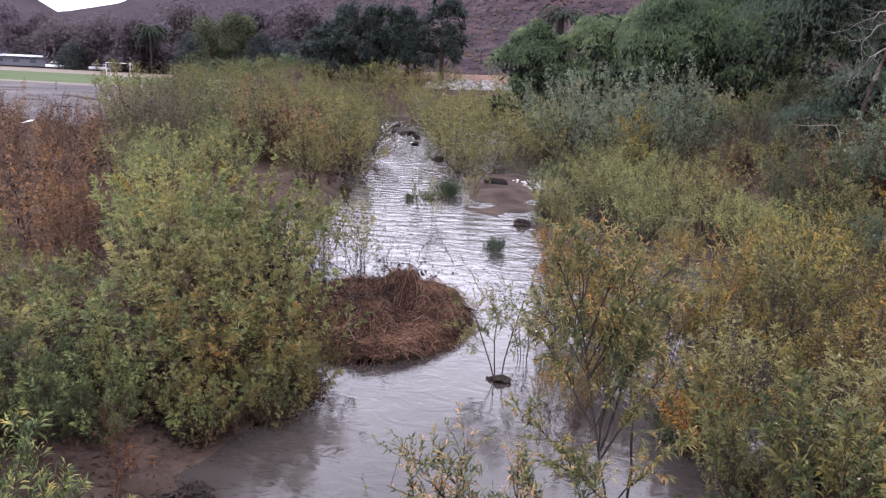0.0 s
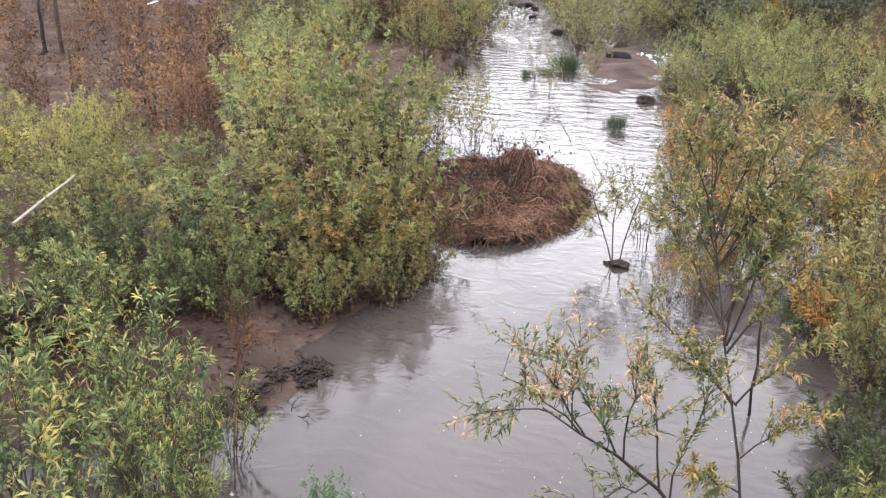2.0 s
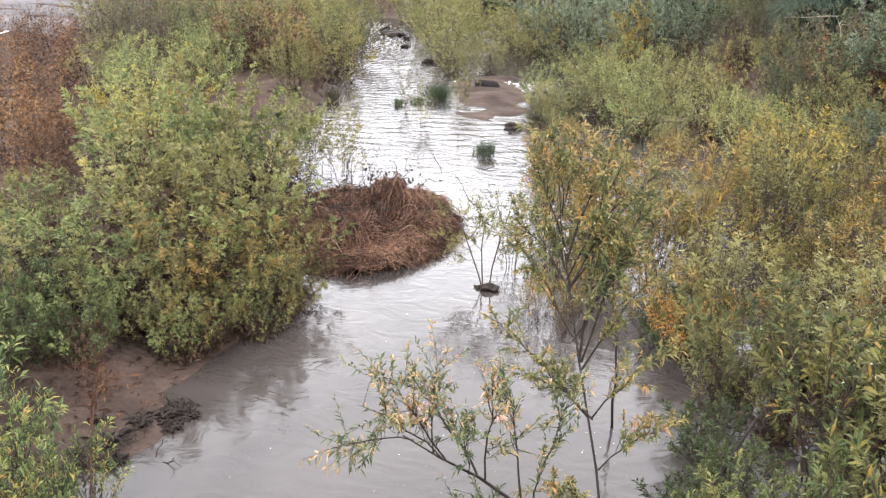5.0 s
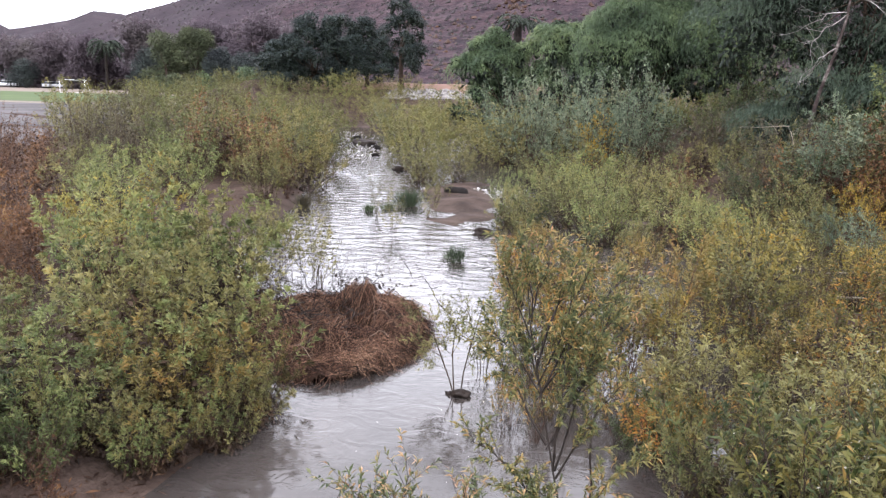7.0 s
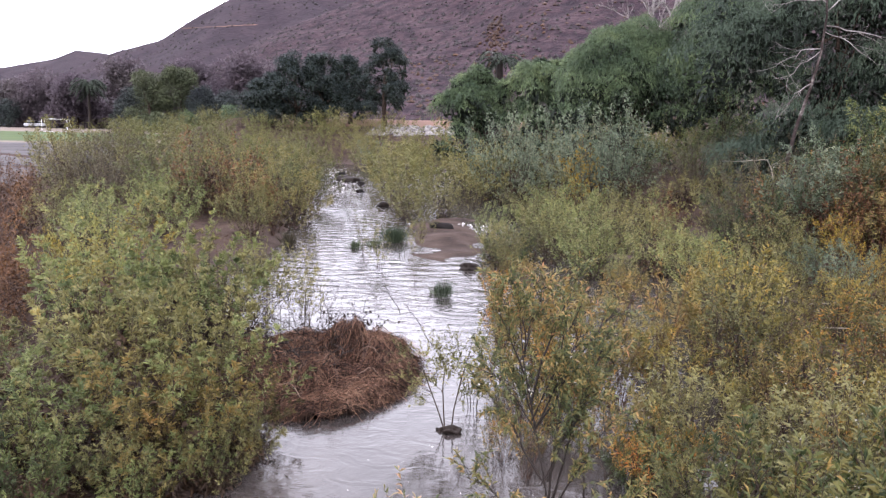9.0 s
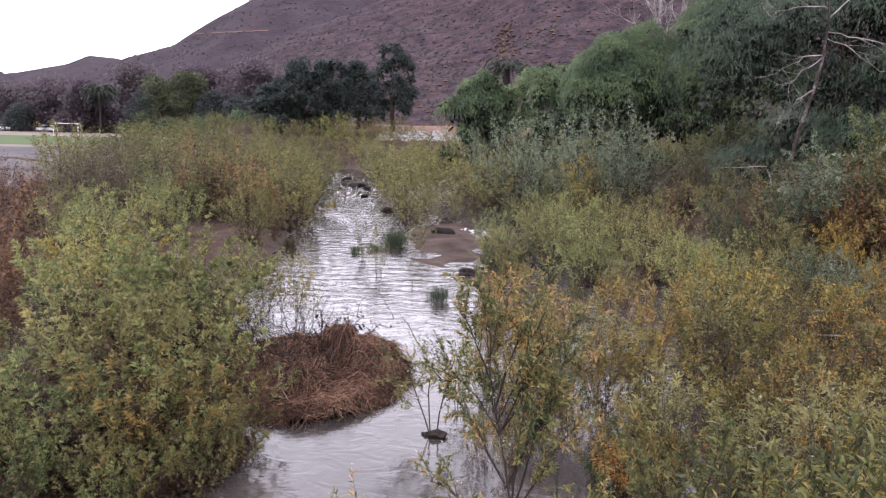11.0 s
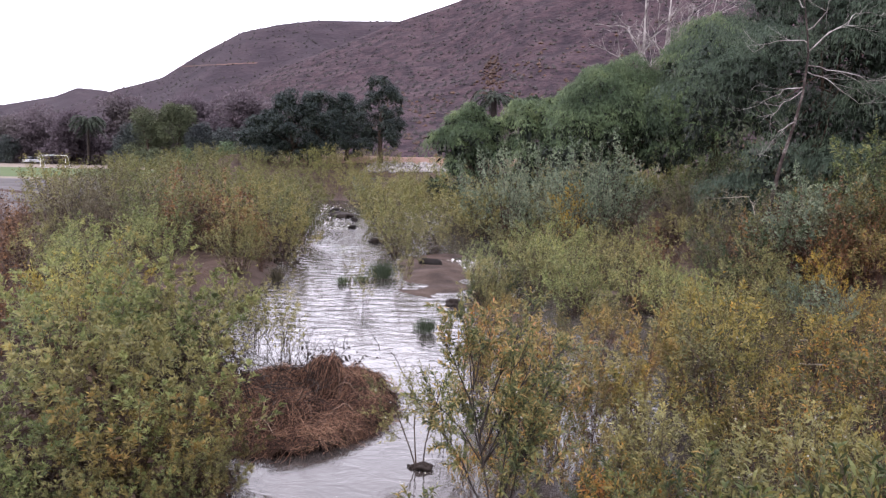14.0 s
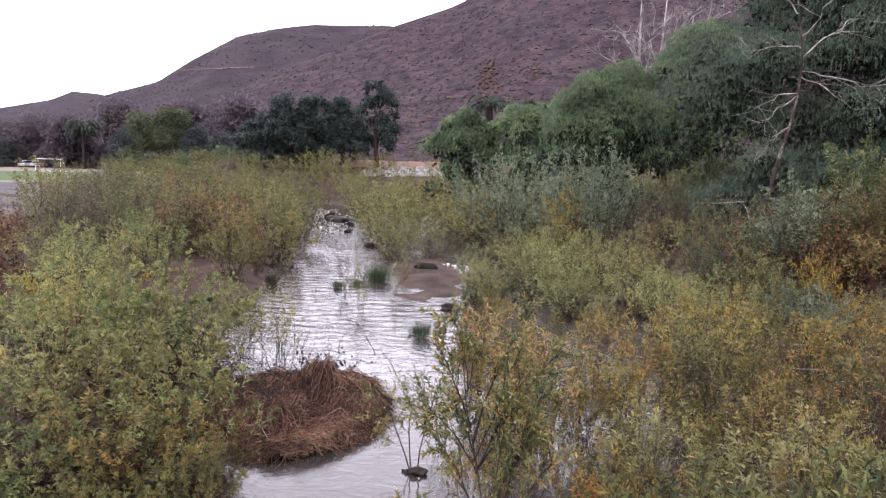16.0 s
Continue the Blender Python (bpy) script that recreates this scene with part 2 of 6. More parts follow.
STRAW = rough_material("matted_dry_reed", [(0.20, (0.0090, 0.0062, 0.0058)), (0.42, (0.0400, 0.0225, 0.0170)), (0.64, (0.1120, 0.0580, 0.0370)), (0.95, (0.2300, 0.1450, 0.0970))], 0.9, 30, 0.5, 0.02, 0.9, 0, 0.75)
STALK = rough_material("broken_reed_stalk", [(0.25, (0.045, 0.028, 0.022)), (0.6, (0.105, 0.068, 0.050)), (0.9, (0.185, 0.135, 0.105))], 1.2, 30, 0.4, 0.01, 0.9, 0, 0.7)
MOUNDSOIL = rough_material("mound_litter", [(0.2, (0.0074, 0.0050, 0.0037)), (0.55, (0.0248, 0.0143, 0.0099)), (0.9, (0.0527, 0.0291, 0.0186))], 2.2, 45, 1.0, 0.05, 0.95)
STONE = rough_material("pale_boulder", [(0.2, (0.085, 0.078, 0.074)), (0.8, (0.225, 0.21, 0.198))], 0.8, 8, 0.5, 0.05, 0.85, 0, 0.5)
HILLROCK = rough_material("hillside_rock", [(0.2, (0.0400, 0.0300, 0.0310)), (0.8, (0.0900, 0.0720, 0.0700))], 0.3, 4, 0.5, 0.05, 0.9)
DARKROCK = rough_material("wet_dark_rock", [(0.2, (0.006, 0.005, 0.005)), (0.8, (0.018, 0.015, 0.014))], 2, 25, 0.8, 0.03, 0.9)
PAINT = plain_material("white_paint", (0.55, 0.55, 0.56), 0.45)
ROOFTIN = plain_material("pale_metal_roof", (0.55, 0.60, 0.68), 0.4, 0.2)
DARKWALL = plain_material("dark_wall", (0.055, 0.06, 0.075), 0.7)
GLASS = plain_material("dark_glass", (0.02, 0.022, 0.028), 0.08)
RUBBER = plain_material("black_rubber", (0.02, 0.02, 0.02), 0.8)
SILVERPAINT = plain_material("silver_car_paint", (0.45, 0.46, 0.48), 0.3, 0.5)
CARWHITE = plain_material("white_car_paint", (0.25, 0.255, 0.265), 0.4)
FOAM = plain_material("foam", (0.5, 0.485, 0.47), 0.8)


def ground_material():
    """Wet silt by the water, drier litter on the left bank, turf and pale dirt further off, by noise and by place on the plan."""
    m, nt, out = nodes_of("silt_and_litter")
    g = nt.nodes.new("ShaderNodeNewGeometry")
    sep = nt.nodes.new("ShaderNodeSeparateXYZ")
    nt.links.new(g.outputs["Position"], sep.inputs[0])
    n1 = add(nt, "ShaderNodeTexNoise", Scale=0.9, Detail=7.0, Roughness=0.65)
    n2 = add(nt, "ShaderNodeTexNoise", Scale=18.0, Detail=4.0)
    nt.links.new(g.outputs["Position"], n1.inputs["Vector"])
    nt.links.new(g.outputs["Position"], n2.inputs["Vector"])
    silt = ramp_node(nt, [(0.3, (0.019, 0.0133, 0.0112)), (0.5, (0.040, 0.0280, 0.0230)), (0.7, (0.070, 0.0500, 0.0405))])
    litter = ramp_node(nt, [(0.3, (0.015, 0.010, 0.008)), (0.5, (0.034, 0.022, 0.017)), (0.7, (0.06, 0.042, 0.032))])
    nt.links.new(n1.outputs["Fac"], silt.inputs[0])
    nt.links.new(n1.outputs["Fac"], litter.inputs[0])
    hi = nt.nodes.new("ShaderNodeMapRange")
    hi.inputs["From Min"].default_value, hi.inputs["From Max"].default_value = 0.15, 0.6
    nt.links.new(sep.outputs["Z"], hi.inputs["Value"])
    mx = nt.nodes.new("ShaderNodeMix")
    mx.data_type = "RGBA"
    nt.links.new(hi.outputs[0], mx.inputs["Factor"])
    nt.links.new(silt.outputs[0], mx.inputs["A"])
    nt.links.new(litter.outputs[0], mx.inputs["B"])
    fine = nt.nodes.new("ShaderNodeMix")
    fine.data_type, fine.blend_type = "RGBA", "OVERLAY"
    fine.inputs["Factor"].default_value = 0.55
    nt.links.new(mx.outputs["Result"], fine.inputs["A"])
    nt.links.new(n2.outputs["Color"], fine.inputs["B"])
    bw = nt.nodes.new("ShaderNodeRGBToBW")
    nt.links.new(n2.outputs["Color"], bw.inputs[0])
    nt.links.new(bw.outputs[0], fine.inputs["B"])
    p = nt.nodes.new("ShaderNodeBsdfPrincipled")
    p.inputs["Specular IOR Level"].default_value = 0.05
    ro = nt.nodes.new("ShaderNodeMapRange")
    ro.inputs["From Min"].default_value, ro.inputs["From Max"].default_value = 0.0, 0.35
    ro.inputs["To Min"].default_value, ro.inputs["To Max"].default_value = 0.8, 0.95
    nt.links.new(sep.outputs["Z"], ro.inputs["Value"])
    nt.links.new(ro.outputs[0], p.inputs["Roughness"])
    bp = add(nt, "ShaderNodeBump", Strength=0.8, Distance=0.04)
    nt.links.new(n2.outputs["Fac"], bp.inputs["Height"])
    nt.links.new(bp.outputs[0], p.inputs["Normal"])
    nt.links.new(fine.outputs["Result"], p.inputs["Base Color"])
    nt.links.new(p.outputs[0], out.inputs["Surface"])
    return m


def water_material():
    """Silty flood water: mud in suspension under a clear reflecting face, with small waves that run across the stream."""
    m, nt, out = nodes_of("silty_flood_water")
    g = nt.nodes.new("ShaderNodeNewGeometry")
    n0 = add(nt, "ShaderNodeTexNoise", Scale=0.35, Detail=4.0, Distortion=1.0)
    nt.links.new(g.outputs["Position"], n0.inputs["Vector"])
    tone = ramp_node(nt, [(0.3, (0.021, 0.0175, 0.0162)), (0.7, (0.038, 0.0322, 0.0296))])
    nt.links.new(n0.outputs["Fac"], tone.inputs[0])
    mp = nt.nodes.new("ShaderNodeMapping")
    mp.inputs["Scale"].default_value = (2.0, 3.0, 1.0)
    nt.links.new(g.outputs["Position"], mp.inputs["Vector"])
    n1 = add(nt, "ShaderNodeTexNoise", Scale=1.0, Detail=4.0, Distortion=1.4)
    nt.links.new(mp.outputs[0], n1.inputs["Vector"])
    mp2 = nt.nodes.new("ShaderNodeMapping")
    mp2.inputs["Scale"].default_value = (5.0, 3.2, 1.0)
    mp2.inputs["Rotation"].default_value = (0, 0, 0.5)
    nt.links.new(g.outputs["Position"], mp2.inputs["Vector"])
    n2 = add(nt, "ShaderNodeTexNoise", Scale=1.0, Detail=3.0, Distortion=1.6)
    nt.links.new(mp2.outputs[0], n2.inputs["Vector"])
    b1 = add(nt, "ShaderNodeBump", Strength=0.45, Distance=0.10)
    nt.links.new(n1.outputs["Fac"], b1.inputs["Height"])
    b2 = add(nt, "ShaderNodeBump", Strength=0.14, Distance=0.02)
    nt.links.new(n2.outputs["Fac"], b2.inputs["Height"])
    nt.links.new(b1.outputs[0], b2.inputs["Normal"])
    sep = nt.nodes.new("ShaderNodeSeparateXYZ")
    nt.links.new(g.outputs["Position"], sep.inputs[0])
    run = nt.nodes.new("ShaderNodeMapRange")
    run.inputs["From Min"].default_value, run.inputs["From Max"].default_value = 12.0, 18.0
    run.inputs["To Min"].default_value, run.inputs["To Max"].default_value = 0.09, 0.24
    nt.links.new(sep.outputs["Y"], run.inputs["Value"])
    nt.links.new(run.outputs[0], b1.inputs["Strength"])
    p = add(nt, "ShaderNodeBsdfPrincipled", Roughness=0.12, IOR=1.34)
    ruf = nt.nodes.new("ShaderNodeMapRange")
    ruf.inputs["From Min"].default_value, ruf.inputs["From Max"].default_value = 12.0, 17.0
    ruf.inputs["To Min"].default_value, ruf.inputs["To Max"].default_value = 0.06, 0.09
    nt.links.new(sep.outputs["Y"], ruf.inputs["Value"])
    nt.links.new(ruf.outputs[0], p.inputs["Roughness"])
    nt.links.new(tone.outputs[0], p.inputs["Base Color"])
    nt.links.new(b2.outputs[0], p.inputs["Normal"])
    nt.links.new(p.outputs[0], out.inputs["Surface"])
    return m


GROUND, WATER = ground_material(), water_material()
HILL = rough_material("burnt_scrub_hillside", [(0.2, (0.00731, 0.005115, 0.00784)), (0.40, (0.01806, 0.01209, 0.01568)), (0.58, (0.0344, 0.02186, 0.02548)), (0.9, (0.0602, 0.04185, 0.04312))], 0.16, 0.9, 1.0, 1.5, 0.95)
FARHILL = rough_material("far_scrub_hillside", [(0.2, (0.0120, 0.0085, 0.0120)), (0.5, (0.0230, 0.0165, 0.0210)), (0.95, (0.0400, 0.0300, 0.0330))], 0.05, 0.35, 0.8, 1.5, 0.95)
TURF = rough_material("sports_turf", [(0.2, (0.0279, 0.0465, 0.0136)), (0.8, (0.0527, 0.0744, 0.0248))], 0.15, 3, 0.3, 0.02)
DIRT = rough_material("pale_bare_dirt", [(0.2, (0.0930, 0.0744, 0.0620)), (0.8, (0.1612, 0.1333, 0.1116))], 0.2, 3, 0.4, 0.02)
REDDIRT = rough_material("pink_bare_dirt", [(0.2, (0.0930, 0.0527, 0.0384)), (0.8, (0.1488, 0.0899, 0.0682))], 0.3, 3, 0.4, 0.02)
LOT = rough_material("wet_gravel_flat", [(0.2, (0.03, 0.027, 0.028)), (0.5, (0.06, 0.055, 0.056)), (0.8, (0.11, 0.10, 0.10))], 0.12, 2.5, 0.4, 0.03, 0.95)


# ---- mesh helpers ----
def mesh_from(name, verts, faces, smooth=False):
    me = bpy.data.meshes.new(name)
    me.from_pydata(np.asarray(verts, float).tolist(), [], faces if isinstance(faces, list) else faces.tolist())
    if smooth:
        me.polygons.foreach_set("use_smooth", np.ones(len(me.polygons), bool))
    me.update()
    return me


def part(name, me, material, parent, label=""):
    """Links a mesh as one part under a thing or a part."""
    if isinstance(me, bmesh.types.BMesh):
        bm, me = me, bpy.data.meshes.new(name)
        bm.to_mesh(me)
        bm.free()
    if not me.materials:
        me.materials.append(material)
    ob = new(name, me)
    ob.parent = parent
    return tagged(ob, label)


def thing(name, label, category, group="", m=None):
    ob = new(name)
    ob.empty_display_size = 0.2
    if m is not None:
        ob.matrix_basis = m
    return tagged(ob, label, category, group)


def solid(name, me, material, label, category, group="", kind=""):
    me.materials.append(material)
    return tagged(new(name, me), label, category, group, kind)


class Tubes:
    """Tapered tubes along paths, gathered into one mesh."""

    def __init__(self):
        self.v, self.f, self.n = [], [], 0

    def path(self, pts, radii, sides=5):
        pts = np.asarray(pts, float)
        k = len(pts)
        tan = np.gradient(pts, axis=0)
        tan /= np.linalg.norm(tan, axis=1)[:, None] + 1e-9
        ref = np.where(np.abs(tan[:, 2:3]) < 0.9, [[0, 0, 1.0]], [[1.0, 0, 0]])
        a = np.cross(tan, ref)
        a /= np.linalg.norm(a, axis=1)[:, None] + 1e-9
        b = np.cross(tan, a)
        ang = np.linspace(0, 2 * np.pi, sides, endpoint=False)
        r = np.broadcast_to(np.asarray(radii, float), (k,))[:, None, None]
        ring = pts[:, None] + r * (np.cos(ang)[None, :, None] * a[:, None] + np.sin(ang)[None, :, None] * b[:, None])
        self.v.append(ring.reshape(-1, 3))
        for i in range(k - 1):
            for j in range(sides):
                j2 = (j + 1) % sides
                o = self.n + i * sides
                self.f.append((o + j, o + j2, o + sides + j2, o + sides + j))
        o = self.n + (k - 1) * sides
        self.f.append(tuple(o + j for j in range(sides)))
        self.n += k * sides
        return self

    def mesh(self, name):
        return mesh_from(name, np.concatenate(self.v), self.f, True)


def blades(base, way, length, width, rng, sag=0.12, fold=0.25, simple=False):
    """Folded leaf blades, one island each: base, two edges at mid length, tip."""
    n = len(base)
    way = way / (np.linalg.norm(way, axis=1)[:, None] + 1e-9)
    side = np.cross(way, rng.normal(size=(n, 3)) * 0.55 + np.array([0, 0, 1.0]))
    side /= np.linalg.norm(side, axis=1)[:, None] + 1e-9
    nor = np.cross(side, way)
    L, W = np.asarray(length).reshape(-1, 1), np.asarray(width).reshape(-1, 1)
    mid = base + way * L * 0.45
    tip = base + way * L + np.array([0, 0, -1.0]) * L * sag
    if simple:
        v = np.stack([base, mid + side * W * 0.7, tip], 1).reshape(-1, 3)
        return v, np.arange(3 * n).reshape(n, 3)
    v = np.stack([base, mid + side * W / 2 + nor * W * fold, tip, mid - side * W / 2 + nor * W * fold], 1).reshape(-1, 3)
    f = np.arange(4 * n).reshape(n, 4)
    return v, f


def shape(name, bm_fill, smooth=False):
    """A mesh from a function that fills a bmesh."""
    bm = bmesh.new()
    bm_fill(bm)
    me = bpy.data.meshes.new(name)
    bm.to_mesh(me)
    bm.free()
    if smooth:
        me.polygons.foreach_set("use_smooth", np.ones(len(me.polygons), bool))
    return me


def box(bm, size, at=(0, 0, 0), bevel=0.0):
    r = bmesh.ops.create_cube(bm, size=1, matrix=Matrix.Translation(at) @ Matrix.Diagonal((*size, 1)))
    if bevel:
        edges = list({e for v in r["verts"] for e in v.link_edges})
        bmesh.ops.bevel(bm, geom=edges, offset=bevel, segments=2, affect="EDGES", profile=0.5)


def box_mesh(name, size, at=(0, 0, 0), bevel=0.0):
    return shape(name, lambda bm: box(bm, size, at, bevel))


def rock_mesh(name, seed, size, rough=0.25, cuts=2):
    def fill(bm):
        bmesh.ops.create_icosphere(bm, subdivisions=cuts, radius=1)
        for v in bm.verts:
            k = 1 + rough * noise.noise(v.co * 1.3 + Vector((seed * 7.1, 0, 0))) * 2 + rough * 0.5 * noise.noise(v.co * 3.1 + Vector((0, seed * 3.3, 0)))
            v.co = Vector((v.co.x * size[0], v.co.y * size[1], v.co.z * size[2])) * k
    return shape(name, fill, cuts > 1)


# ---- the lie of the land ----
LEFT_EDGE = ((-10, 0, 4.2, 5.5, 6.6, 7.6, 8.4, 10, 13, 16.7, 19.8, 25.7, 31, 40, 55, 64, 70, 90), (-5.5, -5.2, -4.6, -3.5, -2.75, -2.6, -2.5, -3.2, -4.6, -5.8, -6.6, -6.9, -8.6, -10.1, -14.2, -17.6, -17.2, -24))
RIGHT_EDGE = ((-10, 0, 5, 7, 9.3, 12, 16, 21, 24, 28, 32, 37, 41, 45, 52, 60, 66, 70, 90), (2.6, 2.0, 1.5, 1.2, 0.45, 0.15, -0.3, -0.6, -1.5, -3.2, -5.2, -6.2, -7.1, -8.3, -9.9, -12.4, -14.4, -17.0, -23.8))


def left_edge(y):
    return np.interp(y, *LEFT_EDGE)


def right_edge(y):
    return np.interp(y, *RIGHT_EDGE)


def step(a, b, x):
    t = np.clip((x - a) / (b - a), 0, 1)
    return t * t * (3 - 2 * t)


def bumps(x, y, s, seed=0):
    """Smooth uneven ground, about -1 to 1."""
    return (np.sin(x * s + 1.7 * np.sin(y * s * 0.7 + seed)) + np.sin(y * s * 1.3 + 2.1 * np.sin(x * s * 0.6 + seed * 2)) + 0.6 * np.sin((x + y) * s * 2.3 + seed)) / 2.6


def ground_height(x, y):
    le, re = left_edge(y), right_edge(y)
    left = np.maximum(le - x, 0)
    right = np.maximum(x - re, 0)
    z_left = -0.06 + 0.5 * step(0.0, 2.2, left) + 0.75 * step(9, 26, left) * step(8, 30, y)
    z_right = -0.13 + 0.16 * bumps(x, y, 0.75, 3) + 1.6 * step(9, 16, right) * step(4, 20, y)
    z = np.where(x < le, z_left, np.where(x > re, z_right, -0.5))
    z = np.where((x >= le) & (x <= re), -0.06 - 0.45 * np.minimum(step(0, 0.9, x - le), step(0, 0.9, re - x)), z)
    # silt bar at the foot of the near left thicket
    bar = np.exp(-(((x + 3.6) / 0.75) ** 2 + ((y - 6.2) / 0.75) ** 2))
    z = np.maximum(z, -0.12 + 0.31 * bar)
    # low mud flats among the willows on the right
    for mx, my, mr, up in ((8.7, 22.0, 1.7, 0.2), (6.3, 15.5, 1.1, 0.18), (9.6, 21.3, 1.2, 0.2), (7.6, 17.4, 1.0, 0.16)):
        z = np.maximum(z, -0.12 + up * np.exp(-(((x - mx) / mr) ** 2 + ((y - my) / mr) ** 2)))
    # silt flat round the dark boulder
    flat = np.exp(-(((x + 1.9 + 0.13 * (y - 26)) / 1.25) ** 2 + ((y - 28.4) / 5.0) ** 2))
    z = np.maximum(z, -0.10 + 0.26 * flat + 0.07 * bumps(x, y, 1.6, 5))
    z = z + 0.05 * bumps(x, y, 2.7, 1) * step(0.1, 0.5, np.abs(z) + 0.3) * (np.abs(z) < 3)
    far = step(70, 96, y) * step(-52, -38, x)
    z = z * (1 - far) + far * (2.6 + 1.6 * step(92, 104, y) + 0.3 * bumps(x, y, 0.1, 2))
    field = step(60, 75, y) * (1 - step(-52, -38, x))
    z = z * (1 - field) + field * (1.2 + 0.0 * y)
    return z


gx = np.unique(np.concatenate([np.arange(-16, -6, 0.36), np.arange(-6, 4, 0.16), np.arange(4, 16, 0.36), 16 * np.sinh(np.linspace(0.88, 5.3, 60)), -16 * np.sinh(np.linspace(0.88, 5.3, 80))]))
gy = np.unique(np.concatenate([np.arange(-4, 3, 0.36), np.arange(3, 13, 0.16), np.arange(13, 34, 0.36), np.arange(34, 110, 1.2), 110 * np.exp(np.linspace(0, 2.7, 40)), -4 - 3 * np.sinh(np.linspace(0.1, 5.2, 24))]))
X, Y = np.meshgrid(gx, gy)
Z = ground_height(X, Y)
nx, ny = len(gx), len(gy)
idx = np.arange(nx * ny).reshape(ny, nx)
quads = np.stack([idx[:-1, :-1], idx[:-1, 1:], idx[1:, 1:], idx[1:, :-1]], -1).reshape(-1, 4)
solid("ground", mesh_from("ground", np.stack([X, Y, Z], -1).reshape(-1, 3), quads, True), GROUND, "wet brown silt and litter of the creek flat", "ground", kind="structure")


def over(name, x0, x1, y0, y1, lift, material, label, category, slant=0.0, rag=0.0, steps=(30, 30)):
    """A sheet that follows the ground a little above it; slant shears its sides with distance."""
    u, v = np.meshgrid(np.linspace(0, 1, steps[0]), np.linspace(0, 1, steps[1]))
    yy = y0 + (y1 - y0) * v
    xx = x0 + (x1 - x0) * u + slant * (yy - y0)
    yy = yy + rag * bumps(xx, yy, 0.25, 4) * (v > 0) * (v < 1) + rag * bumps(xx, 0 * yy, 0.3, 2)
    zz = ground_height(xx, yy) + lift
    i = np.arange(steps[0] * steps[1]).reshape(steps[1], steps[0])
    q = np.stack([i[:-1, :-1], i[:-1, 1:], i[1:, 1:], i[1:, :-1]], -1).reshape(-1, 4)
    return solid(name, mesh_from(name, np.stack([xx, yy, zz], -1).reshape(-1, 3), q, True), material, label, category, kind="structure")


over("gravel_flat", -120, -24, 37, 82, 0.03, LOT, "wet grey gravel flat beside the sports field", "gravel", -0.35, 1.5)
over("field_edge", -160, -30, 77, 82, 0.05, DIRT, "pale bare dirt strip along the turf", "dirt", -0.35, 0.4, (40, 6))
over("sports_field", -190, -40, 82, 131, 0.04, TURF, "mown green sports field turf", "grass", -0.3, 0.3)
over("dirt_margin", -230, -40, 131, 175, 0.04, DIRT, "bare pale dirt beyond the sports field", "dirt", -0.3, 1.0)
over("dirt_bank", -30, 2, 97, 118, 0.05, REDDIRT, "pinkish bare dirt track on the far bank", "dirt", 0.0, 0.6)

# creek water, a finely divided sheet where the stream runs and tumbles
wx = np.unique(np.concatenate([np.arange(-30, -20, 1.0), np.arange(-20, -9.2, 0.35), np.arange(-9, 3.5, 0.14), np.arange(4, 30, 1.0)]))
wy = np.unique(np.concatenate([np.arange(-12, 3.4, 0.7), np.arange(3.4, 13, 0.14), np.arange(13, 36, 0.09), np.arange(36, 42, 0.14), np.arange(42, 74, 0.4), np.arange(74, 92, 2.0)]))
WX, WY = np.meshgrid(wx, wy)
rapid = np.exp(-((WY - 56) / 9) ** 2) * 0.05
wave_rng = np.random.default_rng(41)
chop = np.zeros_like(WX)
for k in range(26):
    lam, way = wave_rng.uniform(0.32, 0.75), np.radians(wave_rng.normal(86, 24))
    chop += 0.017 * lam / (2 * np.pi) * np.sin(2 * np.pi / lam * (np.cos(way) * WX + np.sin(way) * WY + 0.25 * bumps(WX, WY, 0.6, k)) + k * 1.9)
chop *= (0.12 + 0.72 * step(16, 22, WY)) * (1 - 0.75 * step(-0.3, 1.4, WX - right_edge(WY))) * (0.75 + 0.5 * bumps(WX, WY, 0.7, 2)) * (1 - 0.4 * step(40, 46, WY))
WZ = rapid * bumps(WX, WY, 3.1, 1) + chop
wi = np.arange(len(wx) * len(wy)).reshape(len(wy), len(wx))
wq = np.stack([wi[:-1, :-1], wi[:-1, 1:], wi[1:, 1:], wi[1:, :-1]], -1).reshape(-1, 4)
solid("creek_water", mesh_from("creek_water", np.stack([WX, WY, WZ], -1).reshape(-1, 3), wq, True), WATER, "silty grey-brown flood water reflecting a pale sky", "water", kind="structure")


# ---- hills ----
def hill(name, ridge, near, far, material, label, rough, seed, steps=(150, 34)):
    """A hillside that rises from the near distance to a ridge at the far one; ridge: bearing and rise in degrees."""
    az = np.linspace(ridge[0][0], ridge[-1][0], steps[0])
    el = np.interp(az, [a for a, _ in ridge], [e for _, e in ridge])
    ker = np.array([0.25, 0.5, 0.25])
    el = np.convolve(np.pad(el, 1, mode="edge"), ker, "valid")
    u = np.linspace(0, 1.35, steps[1])
    A, U = np.meshgrid(np.radians(az), u)
    R = near + (far - near) * U
    H = 4 + far * np.tan(np.radians(el))[None]
    prof = np.where(U <= 1, U ** 1.15, 1 - np.maximum(U - 1, 0) ** 1.5 * 1.6)
    px, py = 0.8 + R * np.sin(A), 0.4 + R * np.cos(A)
    gully = np.abs(bumps(px, py * 0.25, 0.03, seed)) * np.sin(np.pi * np.clip(U, 0, 1))
    pz = 1.0 + (H - 1.0) * prof - rough * gully + 0.12 * rough * bumps(px, py, 0.13, seed + 1) * np.clip(U * 3, 0, 1) * (U < 0.97)
    i = np.arange(A.size).reshape(A.shape)
